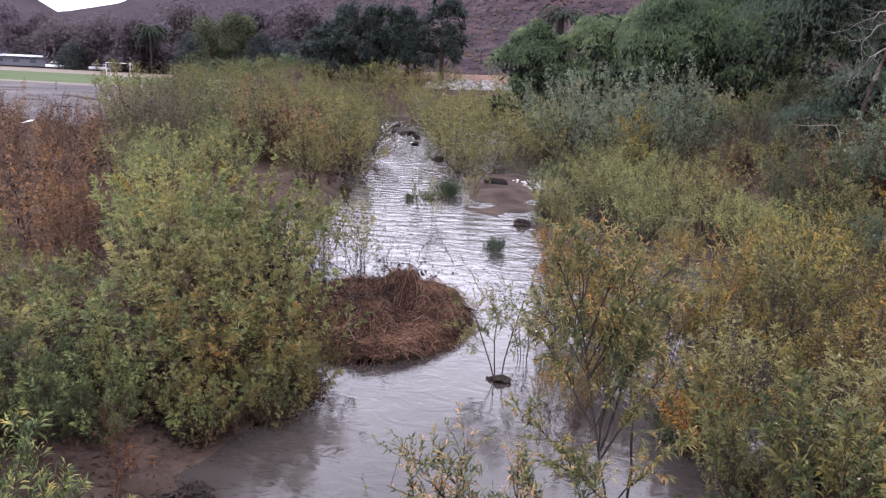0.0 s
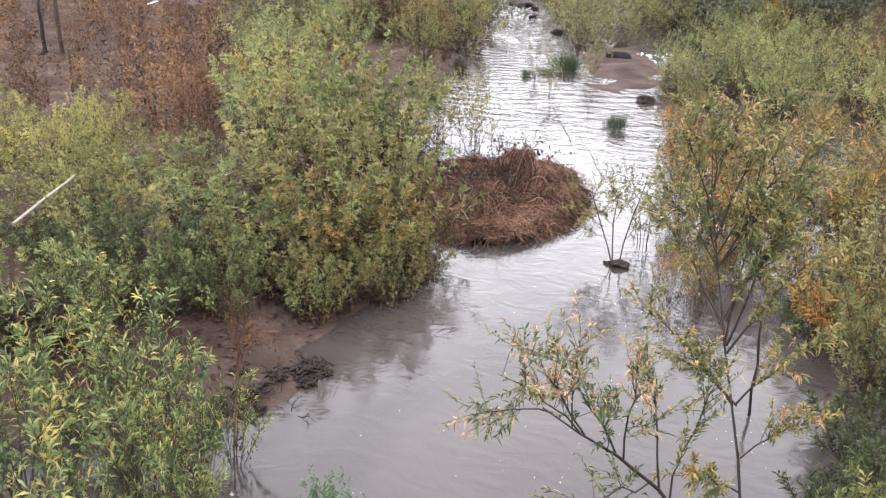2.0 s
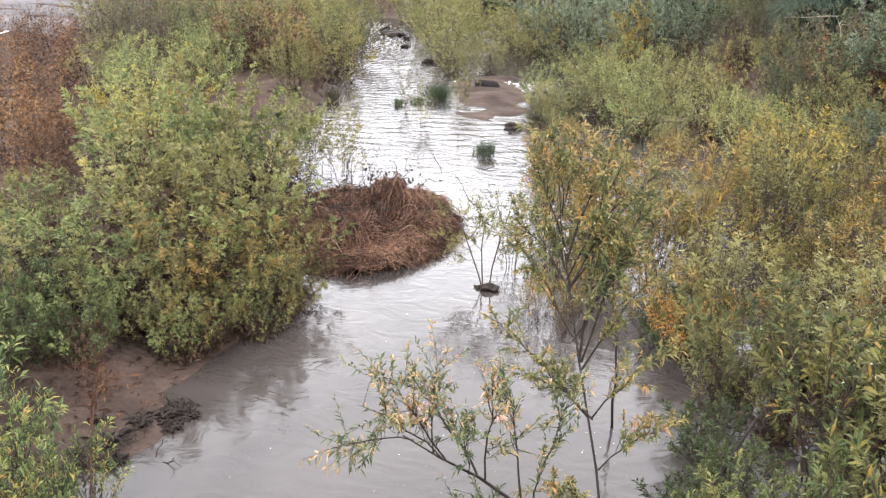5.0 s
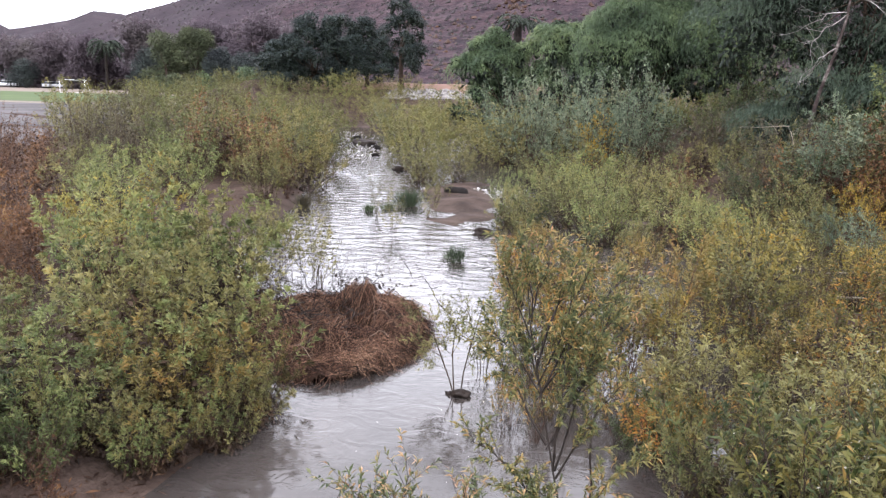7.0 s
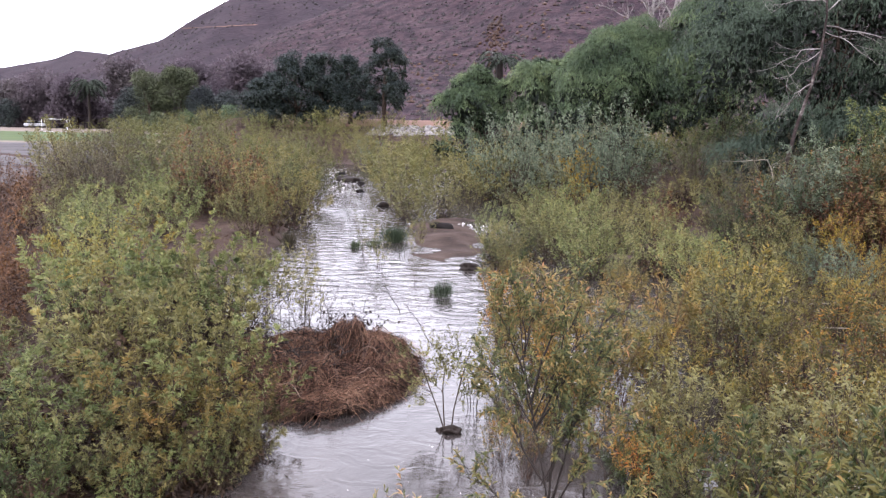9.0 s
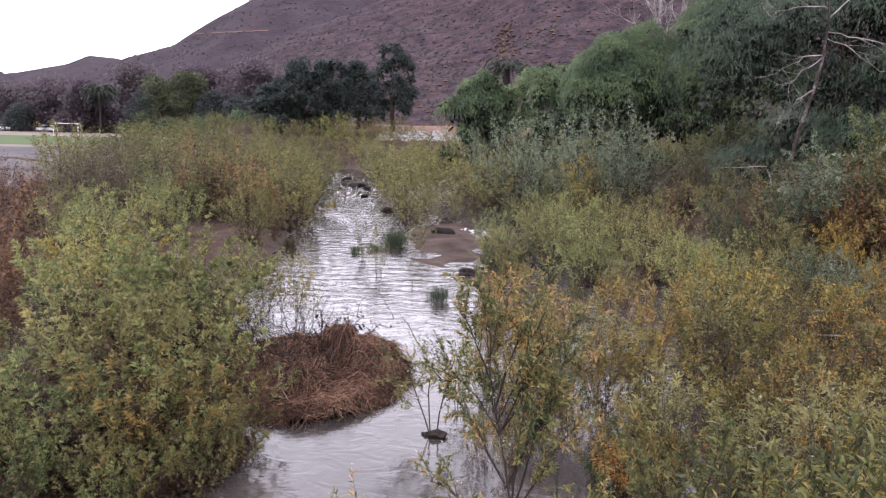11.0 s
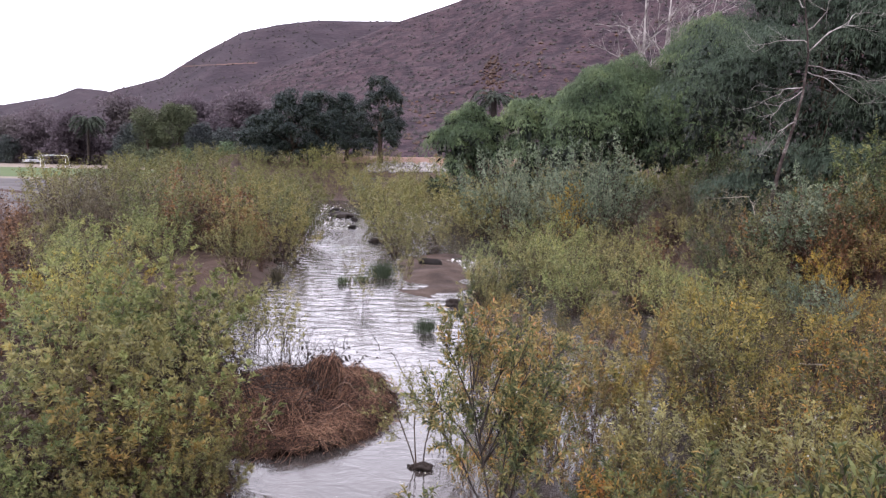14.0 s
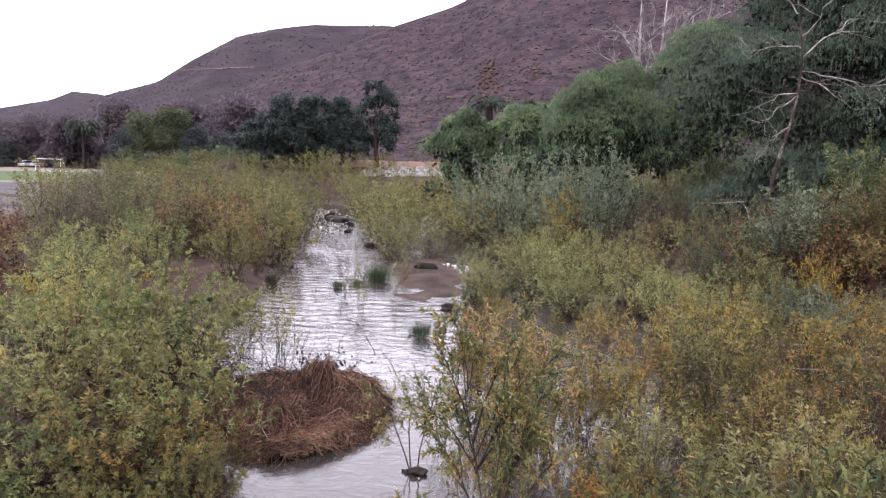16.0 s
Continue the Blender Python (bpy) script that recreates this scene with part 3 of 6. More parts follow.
    q = np.stack([i[:-1, :-1], i[:-1, 1:], i[1:, 1:], i[1:, :-1]], -1).reshape(-1, 4)
    solid(name, mesh_from(name, np.stack([px, py, pz], -1).reshape(-1, 3), q, True), material, label, "hill", kind="structure")
    return px, py, pz


near_hill = hill("hill_near", ((-27.5, 0.6), (-26.4, 1.1), (-23.5, 2.9), (-17.8, 6.0), (-13.1, 7.9), (-9.2, 9.6), (-5.2, 10.95), (-1.2, 12.9), (6.4, 15.6), (22.4, 17), (45, 16)), 190, 430, HILL, "steep purple-brown hillside with sparse burnt scrub", 9, 1, (220, 60))
mid_hill = hill("hill_middle", ((-36, 1.2), (-31.5, 2.75), (-28.4, 4.17), (-25.3, 5.15), (-24.5, 5.75), (-22.7, 6.97), (-20.1, 8.46), (-17.4, 9.17), (-14.7, 9.57), (-9.6, 9.7), (-5.1, 9.1), (0, 8)), 330, 640, FARHILL, "dark brown rounded hill behind the nearer slope", 12, 4)
hill("hill_far", ((-40, 2.2), (-34.7, 2.95), (-31.8, 3.63), (-30.5, 4.24), (-28.8, 4.15), (-26, 3.37), (-22, 2.5)), 600, 1000, FARHILL, "low far ridge under the overcast sky", 14, 7)
hill("hill_left", ((-75, 9.5), (-55, 9), (-44, 7.0), (-38.4, 4.58), (-36.3, 3.43), (-35.2, 2.77), (-33, 1.2), (-31, 0.4)), 420, 800, FARHILL, "dark hill shoulder beyond the sports field", 14, 9)


# ---- plants ----
def unit(v):
    return v / (np.linalg.norm(v, axis=-1, keepdims=True) + 1e-9)


def shrub_meshes(name, seed, height, spread, stems, clusters, per, leaf, wide, shell=0.5, low=0.05, spray=0.24, sag=0.15, thick=0.012, base=0.15, lump=0.3, upright=0.5, inner=0, simple=False):
    """A lumpy dome of leafy sprays: stems from one foot, twigs out to each spray, narrow leaves round the twig ends."""
    rng = np.random.default_rng(seed)
    tubes = Tubes()
    d = unit(rng.normal(size=(clusters, 3)))
    d[:, 2] = np.abs(d[:, 2])
    r = (shell + (1 - shell) * rng.uniform(0, 1, clusters) ** 0.55)
    bulge = np.array([noise.noise(Vector(q * 2.1) + Vector((seed * 5.3, 0, 0))) for q in d])
    r = r * (1 + lump * 2 * bulge) * rng.uniform(0.85, 1.12, clusters)
    tip = d * r[:, None] * np.array([spread, spread, height])
    tip[:, 2] = low * height + tip[:, 2] * (1 - low)
    feet = []
    for s in range(stems):
        k = int(rng.integers(clusters))
        e = tip[k] * rng.uniform(0.75, 1.0)
        foot = np.array([*(rng.normal(0, base * spread * 0.6, 2)), 0.0]) + e * [0.12, 0.12, 0]
        u = np.linspace(0, 1, 6)[:, None]
        pts = foot + (e - foot) * (np.array([0.55, 0.55, 1.25]) * u + np.array([0.45, 0.45, -0.25]) * u**2) + rng.normal(0, 0.02 * height, (6, 3)) * u
        pts[0, 2] = -0.3
        r0 = thick * rng.uniform(0.7, 1.3) * height / 2
        tubes.path(pts, np.linspace(r0, r0 * 0.22, 6), 4)
        feet.append(pts)
    joints = np.concatenate([p[2:] for p in feet])
    joint = np.empty_like(tip)
    for i in range(clusters):
        gap = np.linalg.norm(joints - tip[i], axis=1)
        joint[i] = joints[int(np.argmin(gap + 0.3 * rng.uniform(0, 1, len(gap))))]
    grow = unit(tip - joint) * 0.6 + unit(tip * [1, 1, 0.5] + 1e-6) * 0.4 + np.array([0, 0, upright]) + rng.normal(0, 0.25, tip.shape)
    grow = unit(grow)
    for i in range(0, clusters, 3):
        mid = (joint[i] + tip[i]) / 2 + rng.normal(0, 0.03 * height, 3)
        if simple and i % 2:
            continue
        if simple:
            tubes.path([joint[i], mid, tip[i]], [thick * 0.34, thick * 0.26, thick * 0.14], 3)
        else:
            tubes.path([joint[i], mid, tip[i], tip[i] + grow[i] * spray * 0.7], [thick * 0.34, thick * 0.26, thick * 0.2, thick * 0.1], 3)
    deep = max(4, clusters // 10)
    tip = np.concatenate([tip, tip[:deep] * rng.uniform(0.25, 0.6, (deep, 1))])
    grow = np.concatenate([grow, unit(rng.normal(size=(deep, 3)))])
    clusters += deep
    which = np.repeat(np.arange(clusters), per)
    which = which[rng.uniform(0, 1, len(which)) < np.clip(0.34 + 1.25 * tip[which, 2] / height, 0, 1)]
    n = len(which)
    u = rng.uniform(-0.35, 1.0, (n, 1))
    pos = tip[which] + grow[which] * u * spray + rng.normal(0, 0.06 * spray, (n, 3))
    way = grow[which] * (0.35 + 0.6 * np.clip(u, 0, 1)) + unit(rng.normal(size=(n, 3))) * 0.85
    size = 0.8 + 0.4 * rng.uniform(0, 1, clusters)[which]
    v, f = blades(pos, way, leaf * size * rng.uniform(0.6, 1.2, n), wide * size * rng.uniform(0.75, 1.2, n), rng, sag, 0.25, simple)
    # Coarse dark leaves in the heart of the shrub stand for its shade.
    m = int(inner)
    q = unit(rng.normal(size=(m, 3))) * rng.uniform(0.1, 0.62, (m, 1)) * np.array([spread, spread, height])
    q[:, 2] = np.abs(q[:, 2]) + low * 0.5 * height
    iv, jf = blades(q, rng.normal(size=(m, 3)), spread * rng.uniform(0.1, 0.22, m), spread * rng.uniform(0.05, 0.1, m), rng, 0.1)
    return tubes.mesh(name + "_trunk"), mesh_from(name + "_crown", v, f), mesh_from(name + "_inner", iv, jf)


def willow_meshes(name, seed, height, spread, stems, branches, per, leaf, wide, bare=0.3, reach=0.3, tip=1.6, rise=0.35, flare=0.8, inner=0, thick=0.012, base=0.1, ragged=0.3, simple=False):
    """A many-stemmed willow: stems fan out of one foot, side shoots leave them above the bare part, leaves stand out round each shoot, thickest towards its end."""
    rng = np.random.default_rng(seed)
    tubes = Tubes()
    p0, p1, p2, rank = [], [], [], []
    u = np.linspace(0, 1, 7)[:, None]
    for s in range(stems):
        a = 2.4 * s + rng.normal(0, 0.5)
        far = spread * math.sqrt((s + 0.5) / stems) * rng.uniform(0.75, 1.15)
        tall = height * (1 - 0.45 * (far / spread) ** 2) * (1 + ragged * rng.uniform(-1, 0.5))
        out = np.array([math.cos(a), math.sin(a), 0])
        foot = out * base * spread * rng.uniform(0, 1) + rng.normal(0, 0.03, 3) * [1, 1, 0]
        pts = foot + out * far * u**flare + np.array([0, 0, tall]) * (u * 1.15 - 0.15 * u**2) + np.cumsum(rng.normal(0, 0.012 * height, (7, 3)), 0) * u
        pts[0, 2] = -0.3
        r0 = thick * rng.uniform(0.7, 1.25) * height / 2
        tubes.path(pts[::2] if simple else pts, np.linspace(r0, r0 * 0.2, 4 if simple else 7), 3 if simple else 4)
        for k in range(branches):
            q = 1 - (1 - bare) * rng.uniform(0, 1) ** 1.15
            i = min(int(q * 6), 5)
            b = pts[i] + (pts[i + 1] - pts[i]) * (q * 6 - i)
            way = unit(pts[i + 1] - pts[i]) * 0.6 + unit(rng.normal(0, 1, 3) + out * 0.5) * [0.8, 0.8, 0.35]
            ln = reach * height * (1.2 - q) * rng.uniform(0.55, 1.25) + 0.05 * height
            e = b + unit(way) * ln
            p0.append(b), p1.append((b + e) / 2 - np.array([0, 0, rise * 0.3 * ln])), p2.append(e + np.array([0, 0, rise * ln])), rank.append(q)
        p0.append(pts[4]), p1.append(pts[5]), p2.append(pts[6] + (pts[6] - pts[5]) * 0.4), rank.append(1.0)
    p0, p1, p2 = np.array(p0), np.array(p1), np.array(p2)
    m = len(p0)
    for i in range(0, m, 2 if simple else 1):
        tubes.path([p0[i], p2[i]], [thick * 0.3, thick * 0.12], 3)
    n_leaf = np.maximum(2, (per * rng.uniform(0.5, 1.4, m))).astype(int)
    which = np.repeat(np.arange(m), n_leaf)
    n = len(which)
    w = (1 - 0.9 * rng.uniform(0, 1, n) ** tip)[:, None]
    pos = p0[which] * (1 - w) ** 2 + p1[which] * 2 * w * (1 - w) + p2[which] * w**2 + rng.normal(0, 0.006 * height, (n, 3))
    along = unit((p1 - p0)[which] * (1 - w) + (p2 - p1)[which] * w)
    around = rng.normal(size=(n, 3))
    around = unit(around - along * (around * along).sum(1)[:, None])
    way = along * (0.35 + 0.45 * w) + around * 0.8 + np.array([0, 0, 0.1])
    size = rng.uniform(0.8, 1.2, m)[which]
    v, f = blades(pos, way, leaf * size * rng.uniform(0.55, 1.2, n), wide * size * rng.uniform(0.75, 1.2, n), rng, 0.2, 0.25, simple)
    # Dark-coloured inner leaves make the shaded gaps between the stems.
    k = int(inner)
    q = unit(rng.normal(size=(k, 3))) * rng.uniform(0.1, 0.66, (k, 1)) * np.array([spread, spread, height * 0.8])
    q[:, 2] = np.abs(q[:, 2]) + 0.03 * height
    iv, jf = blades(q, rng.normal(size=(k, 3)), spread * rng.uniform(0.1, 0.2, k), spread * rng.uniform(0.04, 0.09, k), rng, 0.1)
    return tubes.mesh(name + "_trunk"), mesh_from(name + "_crown", v, f), mesh_from(name + "_inner", iv, jf)


def shrub_kind(name, leaf_mat, label, category, group, bark=None, seeds=(1,), build=shrub_meshes, **kw):
    """Prototypes of one kind of shrub: a list of (stems mesh, foliage mesh)."""
    out = []
    for s in seeds:
        st, fo, inn = build(name, s, **kw)
        st.materials.append(bark or BARK)
        fo.materials.append(leaf_mat)
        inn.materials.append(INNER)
        out.append((st, fo, inn))
    return dict(name=name, label=label, category=category, group=group, meshes=out, size=kw["height"])


def plant(kind, x, y, height=None, turn=None, wide=1.0, lean=0.0, label=None, z=None, which=None):
    """One plant of a kind, set into the ground at x, y."""
    rng = PLANT_RNG
    st, fo, inn = kind["meshes"][int(rng.integers(len(kind["meshes"]))) if which is None else which]
    k = (height or kind["size"]) / kind["size"]
    zz = float(ground_height(np.array(x), np.array(y))) if z is None else z
    m = pose(x, y, zz - 0.02, lean * rng.normal() * 8, lean * rng.normal() * 8, rng.uniform(0, 360) if turn is None else turn) @ Matrix.Diagonal((k * wide, k * wide, k, 1))
    ob = thing(kind["name"], label or kind["label"], kind["category"], kind["group"], m)
    if "sapling" in kind["name"]:
        tagged(part("stem", st, None, ob), kind="stuff")
    else:
        part("trunk", st, None, ob)
    part("crown", fo, None, ob)
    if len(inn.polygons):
        part("inner_foliage", inn, None, ob, "brown inner leaves, darkened for the shaded interior")
    return ob


PLANT_RNG = np.random.default_rng(11)
NEAR = dict(height=1.4, spread=0.95, stems=22, branches=5, per=26, leaf=0.094, wide=0.027, simple=True, bare=0.06, reach=0.27, tip=5.0, flare=0.85, inner=520, thick=0.011, base=0.3, ragged=0.35)
MID = dict(height=2.4, spread=1.3, stems=24, branches=9, per=18, leaf=0.11, wide=0.040, simple=True, bare=0.08, reach=0.22, inner=130, thick=0.009, base=0.25, ragged=0.35)
PLUME = dict(height=3.0, spread=1.7, stems=24, branches=9, per=17, leaf=0.13, wide=0.048, simple=True, bare=0.06, reach=0.2, inner=70, thick=0.009, base=0.3, ragged=0.35)
OPEN = dict(height=1.5, spread=0.72, stems=12, branches=9, per=13, leaf=0.092, wide=0.030, simple=True, bare=0.32, reach=0.27, tip=1.4, rise=0.4, flare=0.95, thick=0.014, base=0.08, inner=40)
GRP = "willows standing in the flooded creek bed"
thicket = shrub_kind("willow_shrub", GREEN, "dense olive-green willow thicket on the silt bank", "shrub", GRP, seeds=(1, 2, 3), build=willow_meshes, **NEAR)
thicket_olive = shrub_kind("willow_shrub", OLIVE, "bushy olive willow with bronze undersides", "shrub", GRP, seeds=(4, 5), build=willow_meshes, **NEAR)
thicket_bronze = shrub_kind("willow_shrub", BRONZE, "bronze-leaved willow at the water edge of the thicket", "shrub", GRP, seeds=(68,), build=willow_meshes, **NEAR)
thicket_lime = shrub_kind("willow_shrub", LIMEY, "pale yellow-green willow on the weedy bank", "shrub", GRP, seeds=(66, 67), build=willow_meshes, **{**NEAR, "stems": 22, "branches": 7, "per": 17, "tip": 2.2, "inner": 120})
near_dark = shrub_kind("willow_shrub", SHADY, "low dark green willow leaning over muddy shallows", "shrub", GRP, seeds=(48,), build=willow_meshes, **{**OPEN, "simple": False, "stems": 14, "per": 13, "bare": 0.05, "leaf": 0.08, "wide": 0.018, "height": 0.9, "spread": 0.55})
long_leaf = shrub_kind("willow_shrub", LONGLEAF, "long-leaved green willow with yellowing lower leaves", "shrub", GRP, seeds=(51, 52), build=willow_meshes, **{**OPEN, "simple": False, "height": 1.2, "spread": 0.58, "stems": 9, "branches": 8, "per": 12, "leaf": 0.115, "wide": 0.022, "bare": 0.2, "rise": 0.6})
dull_leaf = shrub_kind("willow_shrub", DULLONG, "long-leaved dull green willow in the shallows", "shrub", GRP, seeds=(51, 52), build=willow_meshes, **{**OPEN, "simple": False, "height": 1.2, "spread": 0.58, "stems": 9, "branches": 8, "per": 12, "leaf": 0.115, "wide": 0.022, "bare": 0.2, "rise": 0.6})
turning = shrub_kind("willow_shrub", YELLOW, "slender willow shrub turning yellow and orange", "shrub", GRP, REDTWIG, seeds=(6, 7, 8), build=willow_meshes, **OPEN)
thin_green = shrub_kind("willow_shrub", OLIVE, "open many-stemmed green willow rising from flood water", "shrub", GRP, seeds=(9, 10, 11), build=willow_meshes, **{**OPEN, "stems": 13, "branches": 9, "per": 13})
open_olive = shrub_kind("willow_shrub", BRONZE, "vase-shaped olive willow on bare dark stems", "shrub", GRP, REDTWIG, seeds=(57, 58, 60), build=willow_meshes, **{**OPEN, "bare": 0.42})
golden_green = shrub_kind("willow_shrub", GOLDGREEN, "bushy yellow-green willow in the flooded flat", "shrub", GRP, seeds=(62, 63), build=willow_meshes, **{**OPEN, "stems": 15, "branches": 10, "bare": 0.2, "per": 13})
open_stems = shrub_kind("willow_shrub", OLIVE, "half-bare willow stems with few leaves over water", "shrub", GRP, REDTWIG, seeds=(64, 65), build=willow_meshes, **{**OPEN, "stems": 14, "branches": 5, "per": 6})
mid_olive = shrub_kind("willow_shrub", OLIVE, "olive-green willow shrub in flood water", "shrub", GRP, seeds=(12, 13, 14), build=willow_meshes, **MID)
mid_green = shrub_kind("willow_shrub", GREEN, "fresh green willow shrub beside the creek", "shrub", GRP, seeds=(15, 16), build=willow_meshes, **MID)
mid_bronze = shrub_kind("willow_shrub", BRONZE, "brown-leaved withering willow in the brush", "shrub", GRP, REDTWIG, seeds=(78, 79), build=willow_meshes, **MID)
mid_gold = shrub_kind("willow_shrub", GOLD, "golden-leaved autumn shrub at the water's edge", "shrub", GRP, REDTWIG, seeds=(17,), build=willow_meshes, **{**MID, "stems": 9, "branches": 7, "spread": 0.7})
mid_silver = shrub_kind("willow_shrub", SILVER, "grey-green silvery willow shrub", "shrub", GRP, seeds=(18, 19), build=willow_meshes, **MID)
far_olive = shrub_kind("willow_shrub", FAROLIVE, "olive willow shrub of the far thicket", "shrub", GRP, seeds=(20, 21, 22), build=willow_meshes, **PLUME)
far_green = shrub_kind("willow_shrub", FARGREEN, "green willow shrub of the far thicket", "shrub", GRP, seeds=(23, 24), build=willow_meshes, **PLUME)
far_silver = shrub_kind("willow_shrub", SILVER, "tall silvery willow at the thicket edge", "shrub", GRP, seeds=(25, 26), build=willow_meshes, **{**PLUME, "stems": 34, "branches": 9, "per": 15, "wide": 0.055})
MASS = dict(height=3.0, spread=1.8, stems=18, branches=7, per=12, leaf=0.20, wide=0.078, simple=True, bare=0.08, reach=0.2, thick=0.009, base=0.3, ragged=0.35)
mass_olive = shrub_kind("far_thicket", FAROLIVE, "", "", "", seeds=(71, 72, 73), build=willow_meshes, **MASS)
mass_green = shrub_kind("far_thicket", FARGREEN, "", "", "", seeds=(74, 75), build=willow_meshes, **MASS)
mass_dusky = shrub_kind("far_thicket", DUSKY, "", "", "", seeds=(76,), build=willow_meshes, **MASS)
mass_silver = shrub_kind("far_thicket", SILVER, "", "", "", seeds=(77,), build=willow_meshes, **MASS)
bank_dark = shrub_kind("willow_shrub", SHADY, "dark green bushy willow below the pepper trees", "shrub", GRP, seeds=(46, 47), build=willow_meshes, **{**PLUME, "stems": 28, "branches": 9})
far_dusky = shrub_kind("scrub_bush", DUSKY, "dark twiggy half-bare bush", "shrub", "scrub bushes on the banks", seeds=(27, 28), build=willow_meshes, **{**PLUME, "per": 14, "leaf": 0.10, "wide": 0.035, "bare": 0.1})
rusty = shrub_kind("dry_weed", RUST, "rust-brown dry weed stalks in seed", "weed", "dry weeds on the left bank", REDTWIG, seeds=(28, 29, 30), height=1.8, spread=0.6, stems=8, inner=36, clusters=72, per=14, leaf=0.10, wide=0.04, simple=True, shell=0.2, low=0.15, spray=0.3, upright=1.6, thick=0.008)
sparse = shrub_kind("willow_sapling", OLIVE, "thin half-bare willow sapling standing in the water", "sapling", "saplings in the stream", seeds=(53, 54), height=1.6, spread=0.5, stems=6, clusters=60, per=11, leaf=0.085, wide=0.025, shell=0.2, low=0.25, spray=0.2, upright=1.0, thick=0.011)
bare_twigs = shrub_kind("willow_sapling", DUSKY, "nearly leafless grey twigs standing in the water", "sapling", "saplings in the stream", seeds=(55, 56), height=1.5, spread=0.35, stems=5, clusters=26, per=3, leaf=0.06, wide=0.015, shell=0.2, low=0.25, spray=0.25, upright=1.4, thick=0.012)


def scatter(kinds, weights, x_of, y0, y1, gap, seed, height=(0.85, 1.15), keep=None):
    """Plants spread unevenly over a stretch of the plan, no two nearer than gap."""
    rng = np.random.default_rng(seed)
    done = []
    area_tries = int((y1 - y0) * 60)
    for _ in range(area_tries):
        y = rng.uniform(y0, y1)
        a, b = x_of(y)
        if b <= a:
            continue
        x = rng.uniform(a, b)
        if any((x - p) ** 2 + (y - q) ** 2 < gap * gap for p, q in done):
            continue
        if keep and not keep(x, y):
            continue
        done.append((x, y))
        k = kinds[int(rng.choice(len(kinds), p=np.array(weights) / sum(weights)))]
        plant(k, x, y, k["size"] * rng.uniform(*height), wide=rng.uniform(0.9, 1.2), lean=0.4)
    return done


def thicket_mass(name, kinds, weights, x_of, y0, y1, gap, seed, height, label, keep=None):
    """Far shrubs that nobody could count, gathered into one object: stems and foliage of each kind in its own material."""
    rng = np.random.default_rng(seed)
    done, verts, faces, slots, mats, n = [], [], [], [], [], 0
    for _ in range(int((y1 - y0) * 60)):
        y = rng.uniform(y0, y1)
        a, b = x_of(y)
        if b <= a:
            continue
        x = rng.uniform(a, b)
        if any((x - p) ** 2 + (y - q) ** 2 < gap * gap for p, q in done) or (keep and not keep(x, y)):
            continue
        done.append((x, y))
        k = kinds[int(rng.choice(len(kinds), p=np.array(weights) / sum(weights)))]
        size, wide, turn = rng.uniform(*height), rng.uniform(0.9, 1.2), rng.uniform(0, 2 * np.pi)
        c, t = math.cos(turn), math.sin(turn)
        for me in k["meshes"][int(rng.integers(len(k["meshes"])))][:2]:
            v = np.empty(len(me.vertices) * 3)
            me.vertices.foreach_get("co", v)
            v = v.reshape(-1, 3) * [size * wide, size * wide, size]
            v = np.stack([v[:, 0] * c - v[:, 1] * t + x, v[:, 0] * t + v[:, 1] * c + y, v[:, 2] + float(ground_height(np.array(x), np.array(y)))], 1)
            mat = me.materials[0]
            if mat not in mats:
                mats.append(mat)
            faces.extend([tuple(i + n for i in p.vertices) for p in me.polygons])
            slots.extend([mats.index(mat)] * len(me.polygons))
            verts.append(v)
            n += len(v)
    me = mesh_from(name, np.concatenate(verts), faces)
    for m in mats:
        me.materials.append(m)
    me.polygons.foreach_set("material_index", np.array(slots, np.int32))
    return tagged(new(name, me), label, "thicket", kind="stuff")


def plant_all(kind, places):
    """Plants of one kind: x, y, height and, where given, breadth."""
    for x, y, h, *wide in places:
        plant(kind, x, y, h, wide=wide[0] if wide else 1.0)


# near left thicket on the bank
for x, y, h, w in ((-3.6, 8.6, 1.25, 1.1), (-4.4, 7.9, 1.1, 1.1), (-3.5, 9.7, 1.4, 1.05), (-5.3, 8.4, 1.1, 1.1), (-4.8, 9.8, 1.5, 1.1), (-6.1, 9.4, 0.95, 1.2), (-4.3, 11.2, 1.65, 1.0), (-3.9, 10.4, 1.4, 1.0), (-4.0, 9.1, 1.3, 1.0),
                   (-5.6, 11.2, 1.65, 1.0), (-5.1, 12.8, 1.9, 0.95), (-6.4, 12.6, 1.85, 0.95), (-5.6, 14.6, 2.0, 0.9), (-6.4, 14.2, 1.9, 0.9), (-4.9, 13.9, 1.8, 0.9), (-5.2, 10.6, 1.5, 1.0), (-3.3, 7.9, 0.95, 1.0), (-3.0, 8.7, 1.05, 0.95), (-2.9, 9.4, 1.05, 0.9)):
    plant(thicket_bronze if x > -4.1 and y < 9.5 else thicket if (x * 7 + y * 3) % 2 < 1.2 else thicket_olive, x, y, h, wide=w)
plant_all(thicket_olive, ((-6.0, 7.4, 0.9, 1.1), (-7.2, 8.4, 1.0, 1.1), (-4.9, 7.5, 0.9, 1.0), (-3.9, 7.6, 0.8, 1.0), (-6.9, 7.5, 0.9, 1.1)))
for x, y, h in ((-7.5, 13.7, 1.7), (-6.9, 14.6, 2.0)):
    plant(mid_gold, x, y, h)
plant_all(thicket_lime, ((-7.1, 13.2, 1.2, 0.8), (-7.7, 14.6, 1.6, 0.8)))
